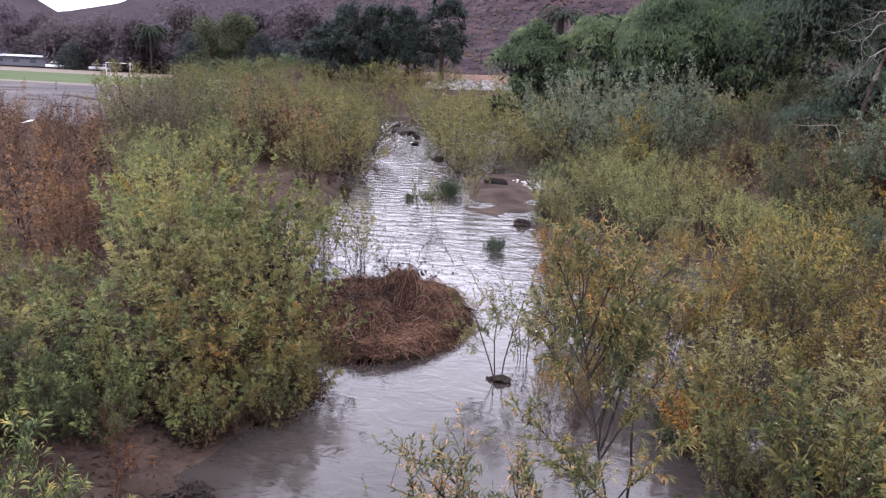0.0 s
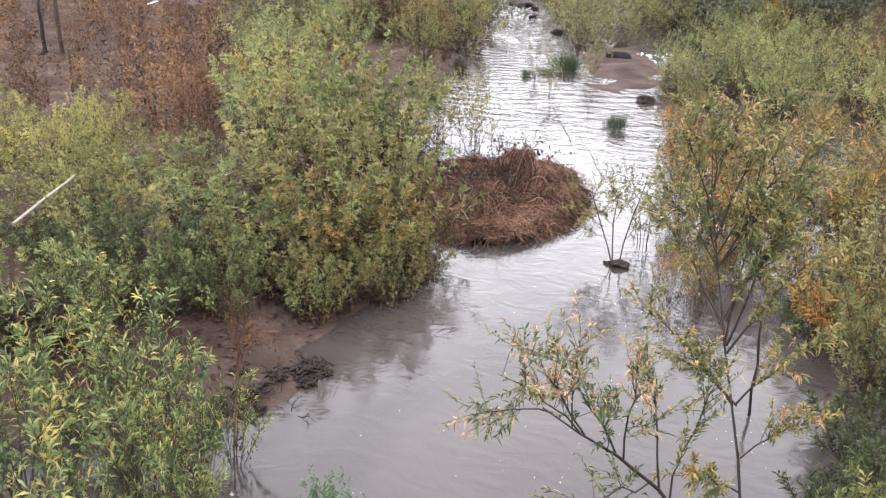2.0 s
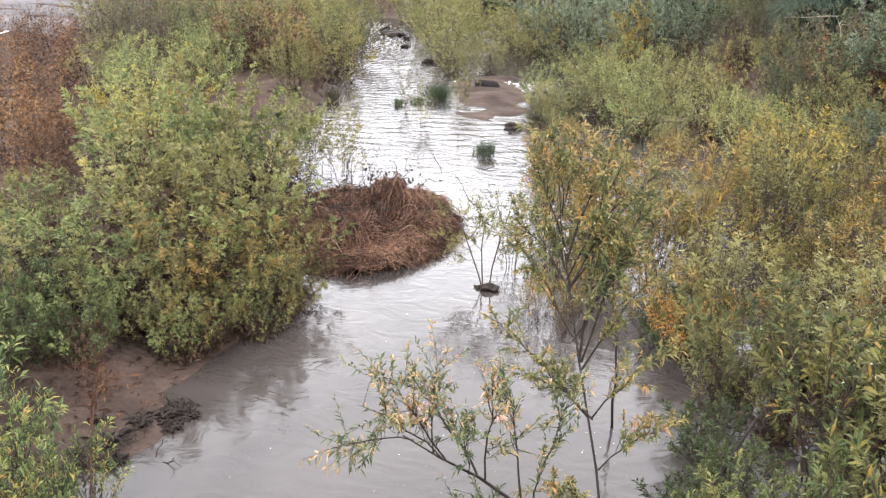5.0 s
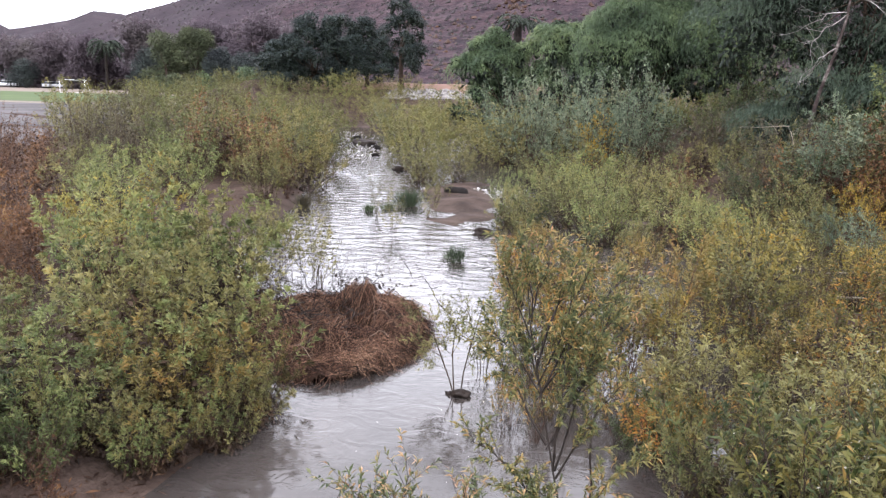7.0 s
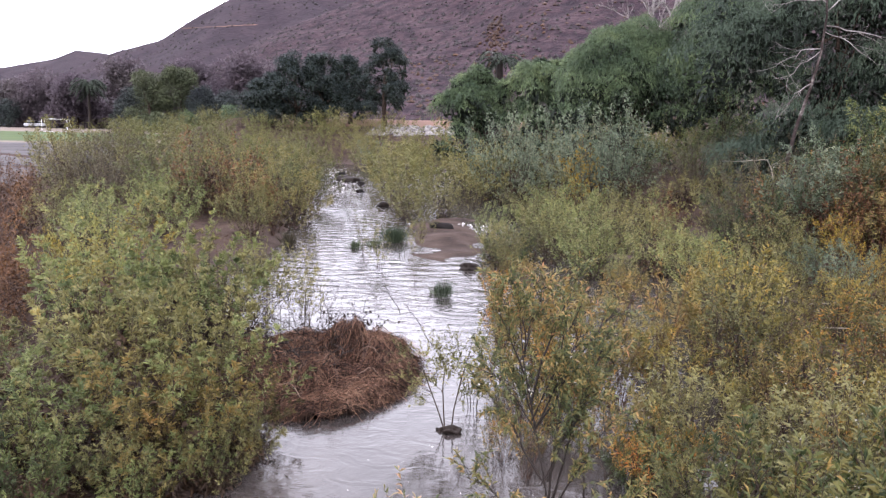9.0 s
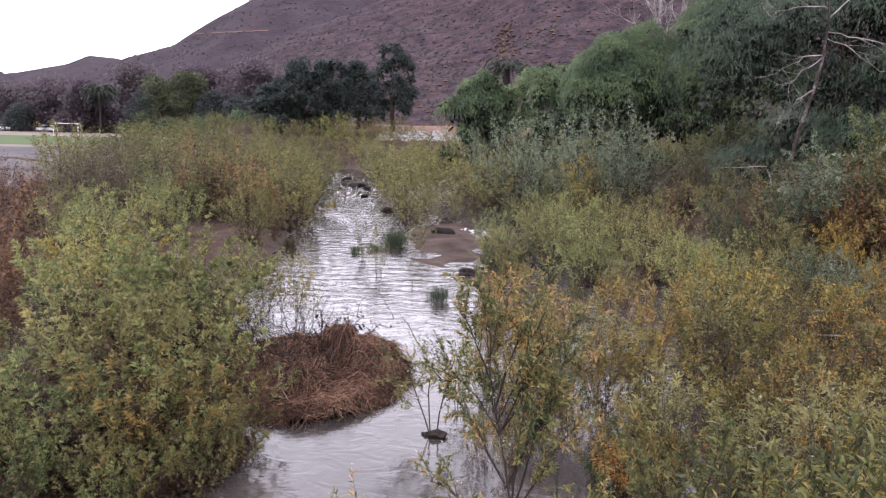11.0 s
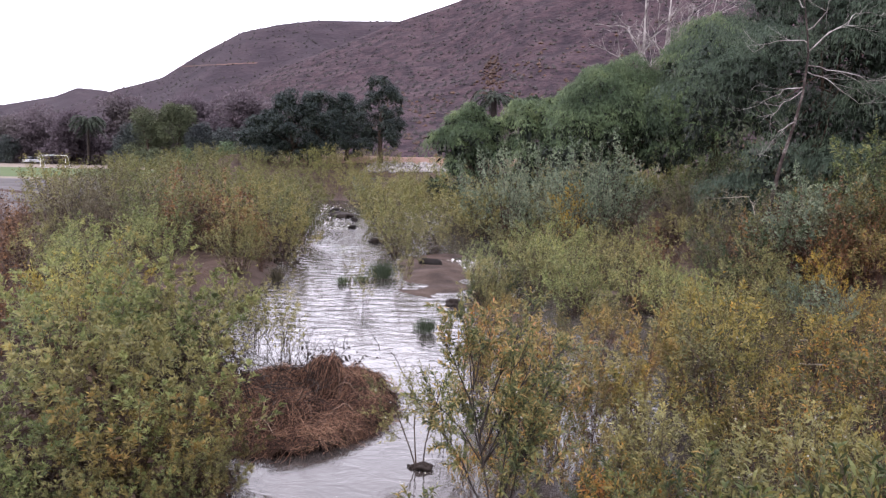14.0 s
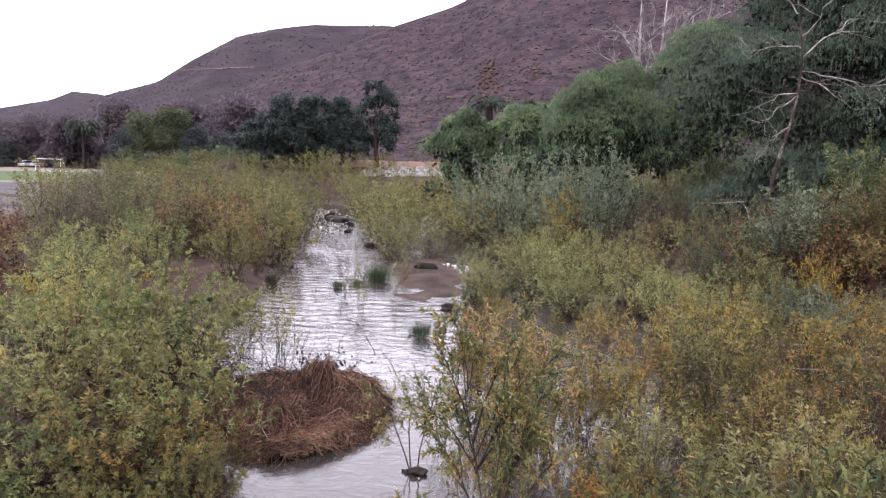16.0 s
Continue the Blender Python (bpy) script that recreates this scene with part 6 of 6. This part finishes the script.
leafy_twigs(((0.95, 4.95, -0.25), (0.84, 4.88, 0.1), (0.62, 4.7, 0.55), (0.4, 4.55, 0.93), (0.15, 4.35, 1.25), (-0.05, 4.2, 1.45), (-0.25, 4.15, 1.6)), (0.016, 0.014, 0.013, 0.011, 0.009, 0.006, 0.004),
            (((0.4, 4.55, 0.93), (0.25, 4.75, 1.65)), ((0.2, 4.4, 1.2), (0.2, 4.35, 1.85)), ((0.15, 4.35, 1.25), (-0.3, 4.45, 1.75)), ((-0.05, 4.2, 1.45), (-0.5, 4.25, 1.7)), ((-0.05, 4.2, 1.45), (-0.35, 4.1, 1.95)), ((-0.1, 4.2, 1.5), (-0.1, 4.3, 1.95)), ((0.35, 4.5, 1.0), (-0.05, 4.15, 0.95)), ((0.62, 4.7, 0.55), (0.1, 4.45, 0.45)), ((0.45, 4.6, 0.85), (0.62, 4.75, 1.5)), ((-0.2, 4.15, 1.55), (-0.62, 4.2, 1.45)), ((0.1, 4.3, 1.3), (0.1, 4.1, 1.7))),
            132, "willow_sapling", "leaning willow branch with yellow-green leaves over the water", 0.058, 0.0125, 17, SAPLEAF, DARKWOOD, 0, 0.3)
for trunk, sides, seed in ((((-0.45, 10.28, -0.1), (-0.55, 10.29, 0.22), (-0.68, 10.32, 0.55), (-0.8, 10.36, 0.85), (-0.84, 10.4, 1.04)), (((-0.65, 10.3, 0.48), (-1, 10.3, 0.7)), ((-0.7, 10.33, 0.63), (-0.5, 10.3, 0.89)), ((-0.78, 10.35, 0.78), (-1.12, 10.4, 1)), ((-0.8, 10.36, 0.85), (-0.7, 10.4, 1.11)), ((-0.6, 10.3, 0.33), (-0.85, 10.25, 0.44))), 134),
                           (((-0.4, 10.28, -0.1), (-0.36, 10.29, 0.3), (-0.28, 10.32, 0.67), (-0.2, 10.36, 0.96), (-0.15, 10.4, 1.18)), (((-0.3, 10.3, 0.59), (-0.05, 10.3, 0.85)), ((-0.28, 10.33, 0.7), (-0.55, 10.3, 0.96)), ((-0.22, 10.35, 0.89), (-0.45, 10.4, 1.18)), ((-0.2, 10.36, 0.96), (0.08, 10.4, 1.18)), ((-0.35, 10.3, 0.37), (-0.1, 10.2, 0.55))), 135),
                           (((-0.47, 10.3, -0.1), (-0.5, 10.34, 0.25), (-0.52, 10.38, 0.55), (-0.5, 10.42, 0.8), (-0.47, 10.46, 0.98)), (((-0.51, 10.36, 0.45), (-0.72, 10.42, 0.66)), ((-0.52, 10.38, 0.55), (-0.34, 10.4, 0.8)), ((-0.5, 10.42, 0.8), (-0.6, 10.5, 1.02))), 136)):
    leafy_twigs(trunk, (0.010, 0.009, 0.008, 0.006, 0.003), sides, seed, "willow_sapling", "slender leafy willow stem rising from a stump", 0.052, 0.013, 13, OLIVE, BARK, 0, 0.35)
leafy_twigs(((-2.65, 4.74, -0.1), (-2.63, 4.76, 0.4), (-2.58, 4.8, 0.9), (-2.5, 4.86, 1.4)), (0.007, 0.006, 0.005, 0.003), (((-2.58, 4.8, 1.0), (-2.5, 4.84, 1.5)), ((-2.6, 4.8, 0.9), (-2.45, 4.9, 1.3)), ((-2.56, 4.8, 1.1), (-2.62, 4.9, 1.45))), 133, "dry_weed", "tall dry weed stalk with a rusty seed head", 0.035, 0.012, 9, RUST, REDTWIG, 0)
for k, x, y, h, w in ((sparse, -3.75, 15.3, 1.5, 0.9), (sparse, -4.7, 15.6, 1.4, 1.1), (sparse, -4.2, 16.6, 1.5, 1.0), (sparse, -3.4, 21.3, 1.3, 0.9), (sparse, -4.4, 24.0, 1.3, 0.8), (sparse, -2.9, 24.4, 1.2, 0.9), (sparse, -5.2, 15.0, 1.4, 1.0), (sparse, -0.15, 11.2, 1.3, 0.8), (sparse, -3.0, 26.8, 1.8, 1.0), (bare_twigs, -2.2, 19.8, 0.8, 0.9), (sparse, -5.9, 18.3, 1.4, 1.0), (sparse, -5.1, 17.1, 1.5, 1.0)):
    plant(k, x, y, h, wide=w, z=-0.05)


def tuft(x, y, height, spread, n, seed, mat, label, category="reeds", name="reed_tuft", z=-0.05, wide=0.009):
    rng = np.random.default_rng(seed)
    base = rng.normal(0, spread * 0.35, (n, 3)) * [1, 1, 0]
    way = base * [0.45, 0.45, 0] / max(spread, 0.01) + rng.normal(0, 0.2, (n, 3)) * [1, 1, 0.3] + [0, 0, 1.0]
    v, f = blades(base, way, height * rng.uniform(0.5, 1.15, n), np.full(n, wide), rng, 0.2)
    me = mesh_from(name, v, f)
    ob = solid(name, me, mat, label, category, "tufts in the stream")
    ob.matrix_basis = Matrix.Translation((x, y, z))
    return ob


tuft(-1.32, 18.25, 0.62, 0.22, 260, 1, REED, "green reed tuft standing in the stream")
tuft(-1.55, 18.6, 0.35, 0.16, 90, 2, REED, "small green reed tuft in the stream")
tuft(-7.05, 25.0, 0.65, 0.25, 260, 3, DUSKY, "dark green tuft at the water's edge", wide=0.02)
tuft(-3.85, 26.4, 0.8, 0.45, 420, 4, REED, "bushy green tuft on the silt flat", wide=0.02)
tuft(-4.85, 24.95, 0.4, 0.22, 160, 5, REED, "low green tuft in the stream", wide=0.016)
tuft(-4.4, 25.6, 0.35, 0.25, 160, 6, REED, "low green tuft in the shallows", wide=0.016)
weed = shrub_kind("water_weed", WEED, "bright feathery green weed clump in shallow water", "weed", "", seeds=(61,), height=0.6, spread=0.34, stems=10, clusters=260, per=22, leaf=0.05, wide=0.012, shell=0.3, low=0.05, spray=0.14, upright=1.2, thick=0.01)
plant(weed, -1.68, 4.42, 0.5, z=-0.03, which=0)


def root_tangle(cx, cy, reach, n, seed):
    """Dark sodden roots washed out along the edge of the silt bar."""
    t, rng = Tubes(), np.random.default_rng(seed)
    for k in range(n):
        x, y = cx + rng.normal(0, reach * 0.4), cy + rng.normal(0, reach * 0.25)
        z = max(float(ground_height(np.array(x), np.array(y))), -0.02)
        branching(t, (x, y, z + 0.02), (rng.normal(0.5, 0.6), rng.normal(0.3, 0.5), rng.uniform(-0.05, 0.18)), rng.uniform(0.1, 0.24), rng.uniform(0.005, 0.012), rng, 1, 0.5, -0.2)
    solid("root_tangle", t.mesh("root_tangle"), DARKWOOD, "dark sodden roots washed out of the silt", "roots", kind="stuff")


root_tangle(-3.15, 5.9, 0.6, 9, 5)
root_tangle(-2.95, 6.5, 0.45, 8, 6)


# ---- rocks, logs, scraps ----
def rock(x, y, z, size, seed, mat, label, name="boulder", rough=0.25, turn=0.0):
    ob = solid(name, rock_mesh(name, seed, size, rough, 3 if rough > 0.28 else 2), mat, label, "rock")
    ob.matrix_basis = pose(x, y, z, 0, 0, turn)
    return ob


rock(-2.55, 29.3, 0.14, (0.44, 0.28, 0.24), 3, DARKROCK, "wet black boulder on the silt flat")
rock(-0.36, 10.22, 0.02, (0.12, 0.075, 0.06), 9, DARKWOOD, "dark rotten stump at the foot of a sapling", "tree_stump", 0.42)
rock(-0.53, 10.28, 0.0, (0.06, 0.05, 0.05), 10, DARKWOOD, "dark clod of roots in the water", "root_clump", 0.42)
def root_tangle(x, y, size, seed):
    """A sodden knot of crooked roots and silt."""
    rng = np.random.default_rng(seed)
    t = Tubes()
    for k in range(30):
        a, way = rng.uniform(0, 2 * np.pi), rng.uniform(0, 2 * np.pi)
        q = np.array([np.cos(a), np.sin(a), 0]) * size * 0.8 * math.sqrt(rng.uniform(0, 1)) * [1.3, 0.8, 1]
        pts = [q + [0, 0, rng.uniform(-0.01, 0.03)]]
        for j in range(5):
            way += rng.normal(0, 0.7)
            pts.append(pts[-1] + np.array([np.cos(way), np.sin(way), rng.normal(0, 0.35) + 0.25 * (j < 2) - 0.25 * (j > 2)]) * size * 0.22)
        r = rng.uniform(0.006, 0.02) * (0.5 + 5 * size)
        t.path(pts, r * np.array([0.7, 1.0, 0.9, 0.8, 0.55, 0.3]) * rng.uniform(0.8, 1.2, 6), 5)
    ob = solid("root_clump", t.mesh("root_clump"), DARKWOOD, "dark sodden tangle of roots stranded on the silt bar", "roots")
    ob.matrix_basis = pose(x, y, max(float(ground_height(np.array(x), np.array(y))), -0.02) + 0.01, 0, 0, seed * 37)


for x, y, size, k in ((-3.0, 6.45, 0.17, 41), (-2.86, 6.28, 0.13, 42), (-3.1, 6.2, 0.14, 43), (-2.95, 6.66, 0.13, 44), (-3.2, 5.85, 0.16, 45), (-3.06, 5.68, 0.12, 46), (-3.32, 5.58, 0.13, 47), (-2.78, 6.52, 0.1, 48), (-3.4, 6.05, 0.1, 50)):
    root_tangle(x, y, size * 0.8, k)
rock(-1.0, 21.9, 0.05, (0.24, 0.16, 0.14), 12, DARKWOOD, "dark clump of drift roots at the bank", "root_clump", 0.45)
for x, y, s, k, n in ((-11.4, 52.8, (0.75, 0.35, 0.3), 4, "fallen_log"), (-12.9, 57, (0.5, 0.4, 0.25), 6, "boulder"), (-10.0, 50.2, (0.3, 0.22, 0.14), 8, "boulder"), (-6.2, 37.6, (0.34, 0.16, 0.12), 13, "fallen_log"), (-8.9, 45, (0.3, 0.2, 0.1), 15, "boulder")):
    rock(x, y, 0.06, s, k, DARKROCK if n == "boulder" else DARKWOOD, "dark wet stone in the riffle" if n == "boulder" else "dark waterlogged log across the riffle", n, 0.3, k * 40)
def paper_scrap(x, y, seed):
    """A small sheet crumpled by the water."""
    rng = np.random.default_rng(seed)
    u, v = np.meshgrid(np.linspace(-0.016, 0.016, 5), np.linspace(-0.011, 0.011, 4))
    z = 0.012 + 0.006 * np.abs(rng.normal(0, 1, u.shape)) + 0.5 * np.abs(u)
    i = np.arange(20).reshape(4, 5)
    q = np.stack([i[:-1, :-1], i[:-1, 1:], i[1:, 1:], i[1:, :-1]], -1).reshape(-1, 4)
    sc = solid("paper_scrap", mesh_from("paper_scrap", np.stack([u, v, z], -1).reshape(-1, 3), q), BLOSSOM, "pale sodden scrap caught in willow stems", "scrap")
    sc.matrix_basis = pose(x, y, 0.005, 0, 0, 50 * seed)


for x, y, seed in ((-2.54, 4.25, 1), (-2.46, 4.4, 2), (-2.62, 4.66, 3)):
    paper_scrap(x, y, seed)


def foam():
    """Flecks of foam adrift on the water, and broken white water at the riffle."""
    rng = np.random.default_rng(77)
    v, f = [], []

    def fleck(x, y, r, z):
        m = int(rng.integers(5, 8))
        a = np.sort(rng.uniform(0, 2 * np.pi, m))
        rr = r * rng.uniform(0.5, 1.2, m)
        o = len(v)
        v.append((x, y, z + r * 0.3))
        v.extend((x + math.cos(b) * q, y + math.sin(b) * q * 0.8, z) for b, q in zip(a, rr))
        f.extend((o, o + 1 + i, o + 1 + (i + 1) % m) for i in range(m))

    for k in range(70):
        fleck(rng.normal(-0.75, 0.55), rng.uniform(4.4, 6.6), rng.uniform(0.002, 0.008), 0.006)
    for k in range(60):
        fleck(rng.normal(-0.2, 0.45), rng.uniform(6.6, 10.2), rng.uniform(0.003, 0.010), 0.006)
    for k in range(60):
        y = rng.uniform(4.6, 9)
        fleck(right_edge(y) - abs(rng.normal(0, 0.35)), y, rng.uniform(0.003, 0.009), 0.006)
    for k in range(190):
        y = rng.uniform(43, 66)
        c = (left_edge(y) + right_edge(y)) / 2
        fleck(c + rng.normal(0, 0.7), y, rng.uniform(0.03, 0.11), 0.04)
    for k in range(120):
        fleck(rng.normal(-1.6, 0.8), rng.uniform(29.4, 32), rng.uniform(0.02, 0.07), 0.012)
    solid("foam", mesh_from("foam", v, f), FOAM, "white foam flecks adrift on the water", "foam", kind="stuff")


foam()


def fluff():
    """Pale seed fluff on the willows over the water."""
    rng = np.random.default_rng(78)
    v, f = [], []
    for cx, cy, cz in ((3.2, 6.4, 1.9), (3.9, 6.0, 1.8), (2.6, 6.2, 1.7), (4.6, 6.7, 2.0), (0.6, 5.7, 2.1), (0.3, 5.6, 2.2), (5.2, 8.0, 2.1), (2.9, 8.0, 1.9)):
        n = 26
        p = np.array([cx, cy, cz]) + rng.normal(0, 0.24, (n, 3))
        a, b = blades(p, rng.normal(size=(n, 3)), rng.uniform(0.012, 0.03, n), rng.uniform(0.01, 0.02, n), rng)
        f.extend((b + len(v)).tolist())
        v.extend(a.tolist())
    solid("seed_fluff", mesh_from("seed_fluff", v, f), BLOSSOM, "pale seed fluff clinging to willow twigs", "seed fluff", kind="stuff")


fluff()


def leaf_litter():
    """Fallen leaves and twigs on the left bank and silt bar."""
    rng = np.random.default_rng(79)
    n = 9000
    y = rng.uniform(5.2, 24, n)
    x = left_edge(y) - rng.uniform(0.1, 1.0, n) ** 1.3 * (3 + 0.5 * y)
    p = np.stack([x, y, ground_height(x, y) + 0.012], 1)
    way = rng.normal(0, 1, (n, 3)) * [1, 1, 0.12]
    v, f = blades(p, way, rng.uniform(0.05, 0.16, n), rng.uniform(0.012, 0.04, n), rng, 0.0)
    solid("leaf_litter", mesh_from("leaf_litter", v, f), RUST, "fallen brown leaves and twigs on the bank", "leaf litter", kind="stuff")


leaf_litter()


def mud_litter():
    """Rusty drift litter matted on the mud flats among the willows."""
    rng = np.random.default_rng(83)
    n = 2600
    c = np.array(((8.7, 22.0), (6.3, 15.5), (9.6, 21.3), (7.6, 17.4)))[rng.integers(4, size=n)]
    p = c + rng.normal(0, 0.65, (n, 2))
    p = np.stack([p[:, 0], p[:, 1], np.maximum(ground_height(p[:, 0], p[:, 1]), 0.0) + 0.012], 1)
    v, f = blades(p, rng.normal(0, 1, (n, 3)) * [1, 1, 0.15], rng.uniform(0.06, 0.2, n), rng.uniform(0.015, 0.045, n), rng, 0.0)
    solid("mud_litter", mesh_from("mud_litter", v, f), RUST, "rust-brown drift litter matted on low mud flats", "litter", kind="stuff")


mud_litter()


# ---- far bank and hillside details ----
def heap(name, n, place, size, mat, label, category, seed, flat=0.7):
    """Many small stones or clumps, each its own island, in one mesh."""
    rng = np.random.default_rng(seed)
    v, f = [], []
    base = np.array([(1, 0, 0), (-1, 0, 0), (0, 1, 0), (0, -1, 0), (0, 0, 1), (0, 0, -1), (0.6, 0.6, 0.55), (-0.6, 0.55, 0.6)], float)
    fc = ((0, 6, 4), (6, 2, 4), (0, 2, 6), (2, 7, 4), (7, 1, 4), (2, 1, 7), (1, 3, 4), (3, 0, 4), (2, 0, 5), (1, 2, 5), (3, 1, 5), (0, 3, 5))
    for k in range(n):
        p = np.array(place(rng))
        s = rng.uniform(*size)
        q = base * s * rng.uniform(0.7, 1.3, (8, 3)) * [1, 1, flat]
        o = len(v)
        v.extend((q + p).tolist())
        f.extend(tuple(o + i for i in t) for t in fc)
    return solid(name, mesh_from(name, v, f), mat, label, category, kind="stuff")


def on_hill(grid, a, u):
    """A place on a hill by bearing share and height share."""
    px, py, pz = grid
    j, i = u * (px.shape[0] - 1) / 1.35, a * (px.shape[1] - 1)
    j0, i0 = int(j), int(i)
    g, h = j - j0, i - i0
    return tuple(float((c[j0, i0] * (1 - h) + c[j0, i0 + 1] * h) * (1 - g) + (c[j0 + 1, i0] * (1 - h) + c[j0 + 1, i0 + 1] * h) * g) for c in (px, py, pz))


heap("riprap", 360, lambda r: (lambda x, y: (x, y, float(ground_height(np.array(x), np.array(y))) + 0.1))(r.uniform(-18, -7.6), r.uniform(91, 98)), (0.14, 0.42), STONE, "pale boulders heaped on the far bank", "rocks", 31)
heap("hillside_scrub", 5000, lambda r: on_hill(near_hill, r.uniform(0.02, 0.75), r.uniform(0.02, 0.98)), (0.3, 0.9), HILLSCRUB, "low dark scrub dotted over the hillside", "scrub", 32, 1.1)
heap("hillside_rocks", 1100, lambda r: on_hill(near_hill, r.uniform(0.02, 0.75), r.uniform(0.02, 0.98)), (0.12, 0.45), HILLROCK, "pale rocks scattered on the hillside", "rocks", 33, 0.6)
heap("rust_brush", 700, lambda r: on_hill(near_hill, r.uniform(0.02, 0.75), r.uniform(0.02, 0.5)), (0.4, 1.2), RUST, "rust-coloured dry brush on the lower slope", "brush", 34, 0.8)
heap("orange_brush", 90, lambda r: tuple(np.array(on_hill(near_hill, 0.345 + r.normal(0, 0.005), 0.44 + r.normal(0, 0.06))) + [0, 0, 0.3]), (0.3, 0.95), RUST, "orange dry bush high on the slope", "bush", 35, 1.1)


def hill_road():
    """A narrow graded track cut across the middle hill."""
    v = []
    for az in np.linspace(-24.0, -19.0, 40):
        rise = 5.87 + (az + 24.0) * 0.096
        best = min((abs(math.degrees(math.atan2(p[2] - 4, math.hypot(p[0] - 0.8, p[1] - 0.4))) - rise), u) for u in np.linspace(0.3, 1.0, 160) for p in [on_hill(mid_hill, (az + 36) / 36, u)])
        for du in (-0.002, 0.002):
            p = on_hill(mid_hill, (az + 36) / 36, best[1] + du)
            v.append((p[0], p[1], p[2] + 0.5))
    f = [(2 * i, 2 * i + 2, 2 * i + 3, 2 * i + 1) for i in range(39)]
    solid("hill_road", mesh_from("hill_road", v, f), REDDIRT, "pale dirt track graded across the hillside", "road", kind="structure")


hill_road()
heap("ridge_scrub", 800, lambda r: on_hill(mid_hill, r.uniform(0.05, 0.75), r.uniform(0.3, 1.0) ** 0.5), (0.4, 1.2), HILLSCRUB, "dark scrub over the middle hill and its ridge", "scrub", 36, 1.0)


# ---- field goal, building, cars ----
def soccer_goal(x, y, z, width, height, deep, turn):
    ob = thing("soccer_goal", "white-painted football goal on the field edge", "goal", "", pose(x, y, z, 0, 0, turn))
    r = 0.04

    def bar(name, a, b, k=r):
        t = Tubes()
        t.path([a, b], [k, k], 8)
        part(name, t.mesh(name), PAINT, ob)

    bar("post", (0, 0, 0), (0, 0, height))
    bar("post", (width, 0, 0), (width, 0, height))
    bar("crossbar", (0, 0, height), (width, 0, height))
    for px in (0, width):
        bar("stay", (px, 0, height), (px, deep * 0.4, height), 0.03)
        bar("stay", (px, deep * 0.4, height), (px, deep, 0), 0.03)
        bar("ground_bar", (px, 0, 0.03), (px, deep, 0.03), 0.03)
    bar("ground_bar", (0, deep, 0.03), (width, deep, 0.03), 0.03)


soccer_goal(-82.7, 130, 1.2, 4.6, 2.25, 1.6, 0)


def long_building(x, y, z, length, deep, height):
    ob = thing("long_building", "long low dark building with a pale metal roof", "building", "", pose(x, y, z, 0, 0, 8))
    part("wall", box_mesh("wall", (length, deep, height), (length / 2, deep / 2, height / 2)), DARKWALL, ob)
    part("roof", box_mesh("roof", (length + 1.2, deep + 1.6, 0.5), (length / 2, deep / 2, height + 0.25), 0.08), ROOFTIN, ob)
    pane = box_mesh("window", (1.6, 0.1, 0.8), (0, 0, 0), 0.02)
    pane.materials.append(GLASS)
    for k in range(10):
        w = part("window", pane, GLASS, ob)
        w.matrix_basis = Matrix.Translation((2 + k * (length - 4) / 9, -0.06, height * 0.55))


long_building(-166, 176, 1.5, 42, 9, 2.2)


def car(x, y, z, turn, mat, label):
    ob = thing("car", label, "car", "cars parked beyond the field", pose(x, y, z, 0, 0, turn))

    def body(bm):
        box(bm, (4.3, 1.75, 0.62), (0, 0, 0.62), 0.12)

    def cabin(bm):
        box(bm, (2.3, 1.55, 0.55), (-0.15, 0, 1.18), 0.16)

    part("body", shape("car_body", body), mat, ob)
    part("cabin", shape("car_cabin", cabin), GLASS, ob)
    part("roof", box_mesh("car_roof", (1.7, 1.4, 0.06), (-0.15, 0, 1.48), 0.02), mat, ob)
    for wx in (-1.3, 1.3):
        for wy in (-0.8, 0.8):
            t = Tubes()
            t.path([(wx, wy - 0.1, 0.32), (wx, wy + 0.1, 0.32)], [0.32, 0.32], 12)
            part("wheel", t.mesh("car_wheel"), RUBBER, ob)


for k, (x, y, z, t) in enumerate(((-121, 170, 1.3, 10), (-111.5, 171.5, 1.3, 90), (-109, 172, 1.3, 15), (-34.2, 108, 4.1, 20))):
    car(x, y, z, t, CARWHITE if k % 3 else SILVERPAINT, "white car parked beyond the field" if k % 3 else "silver car parked under the trees")
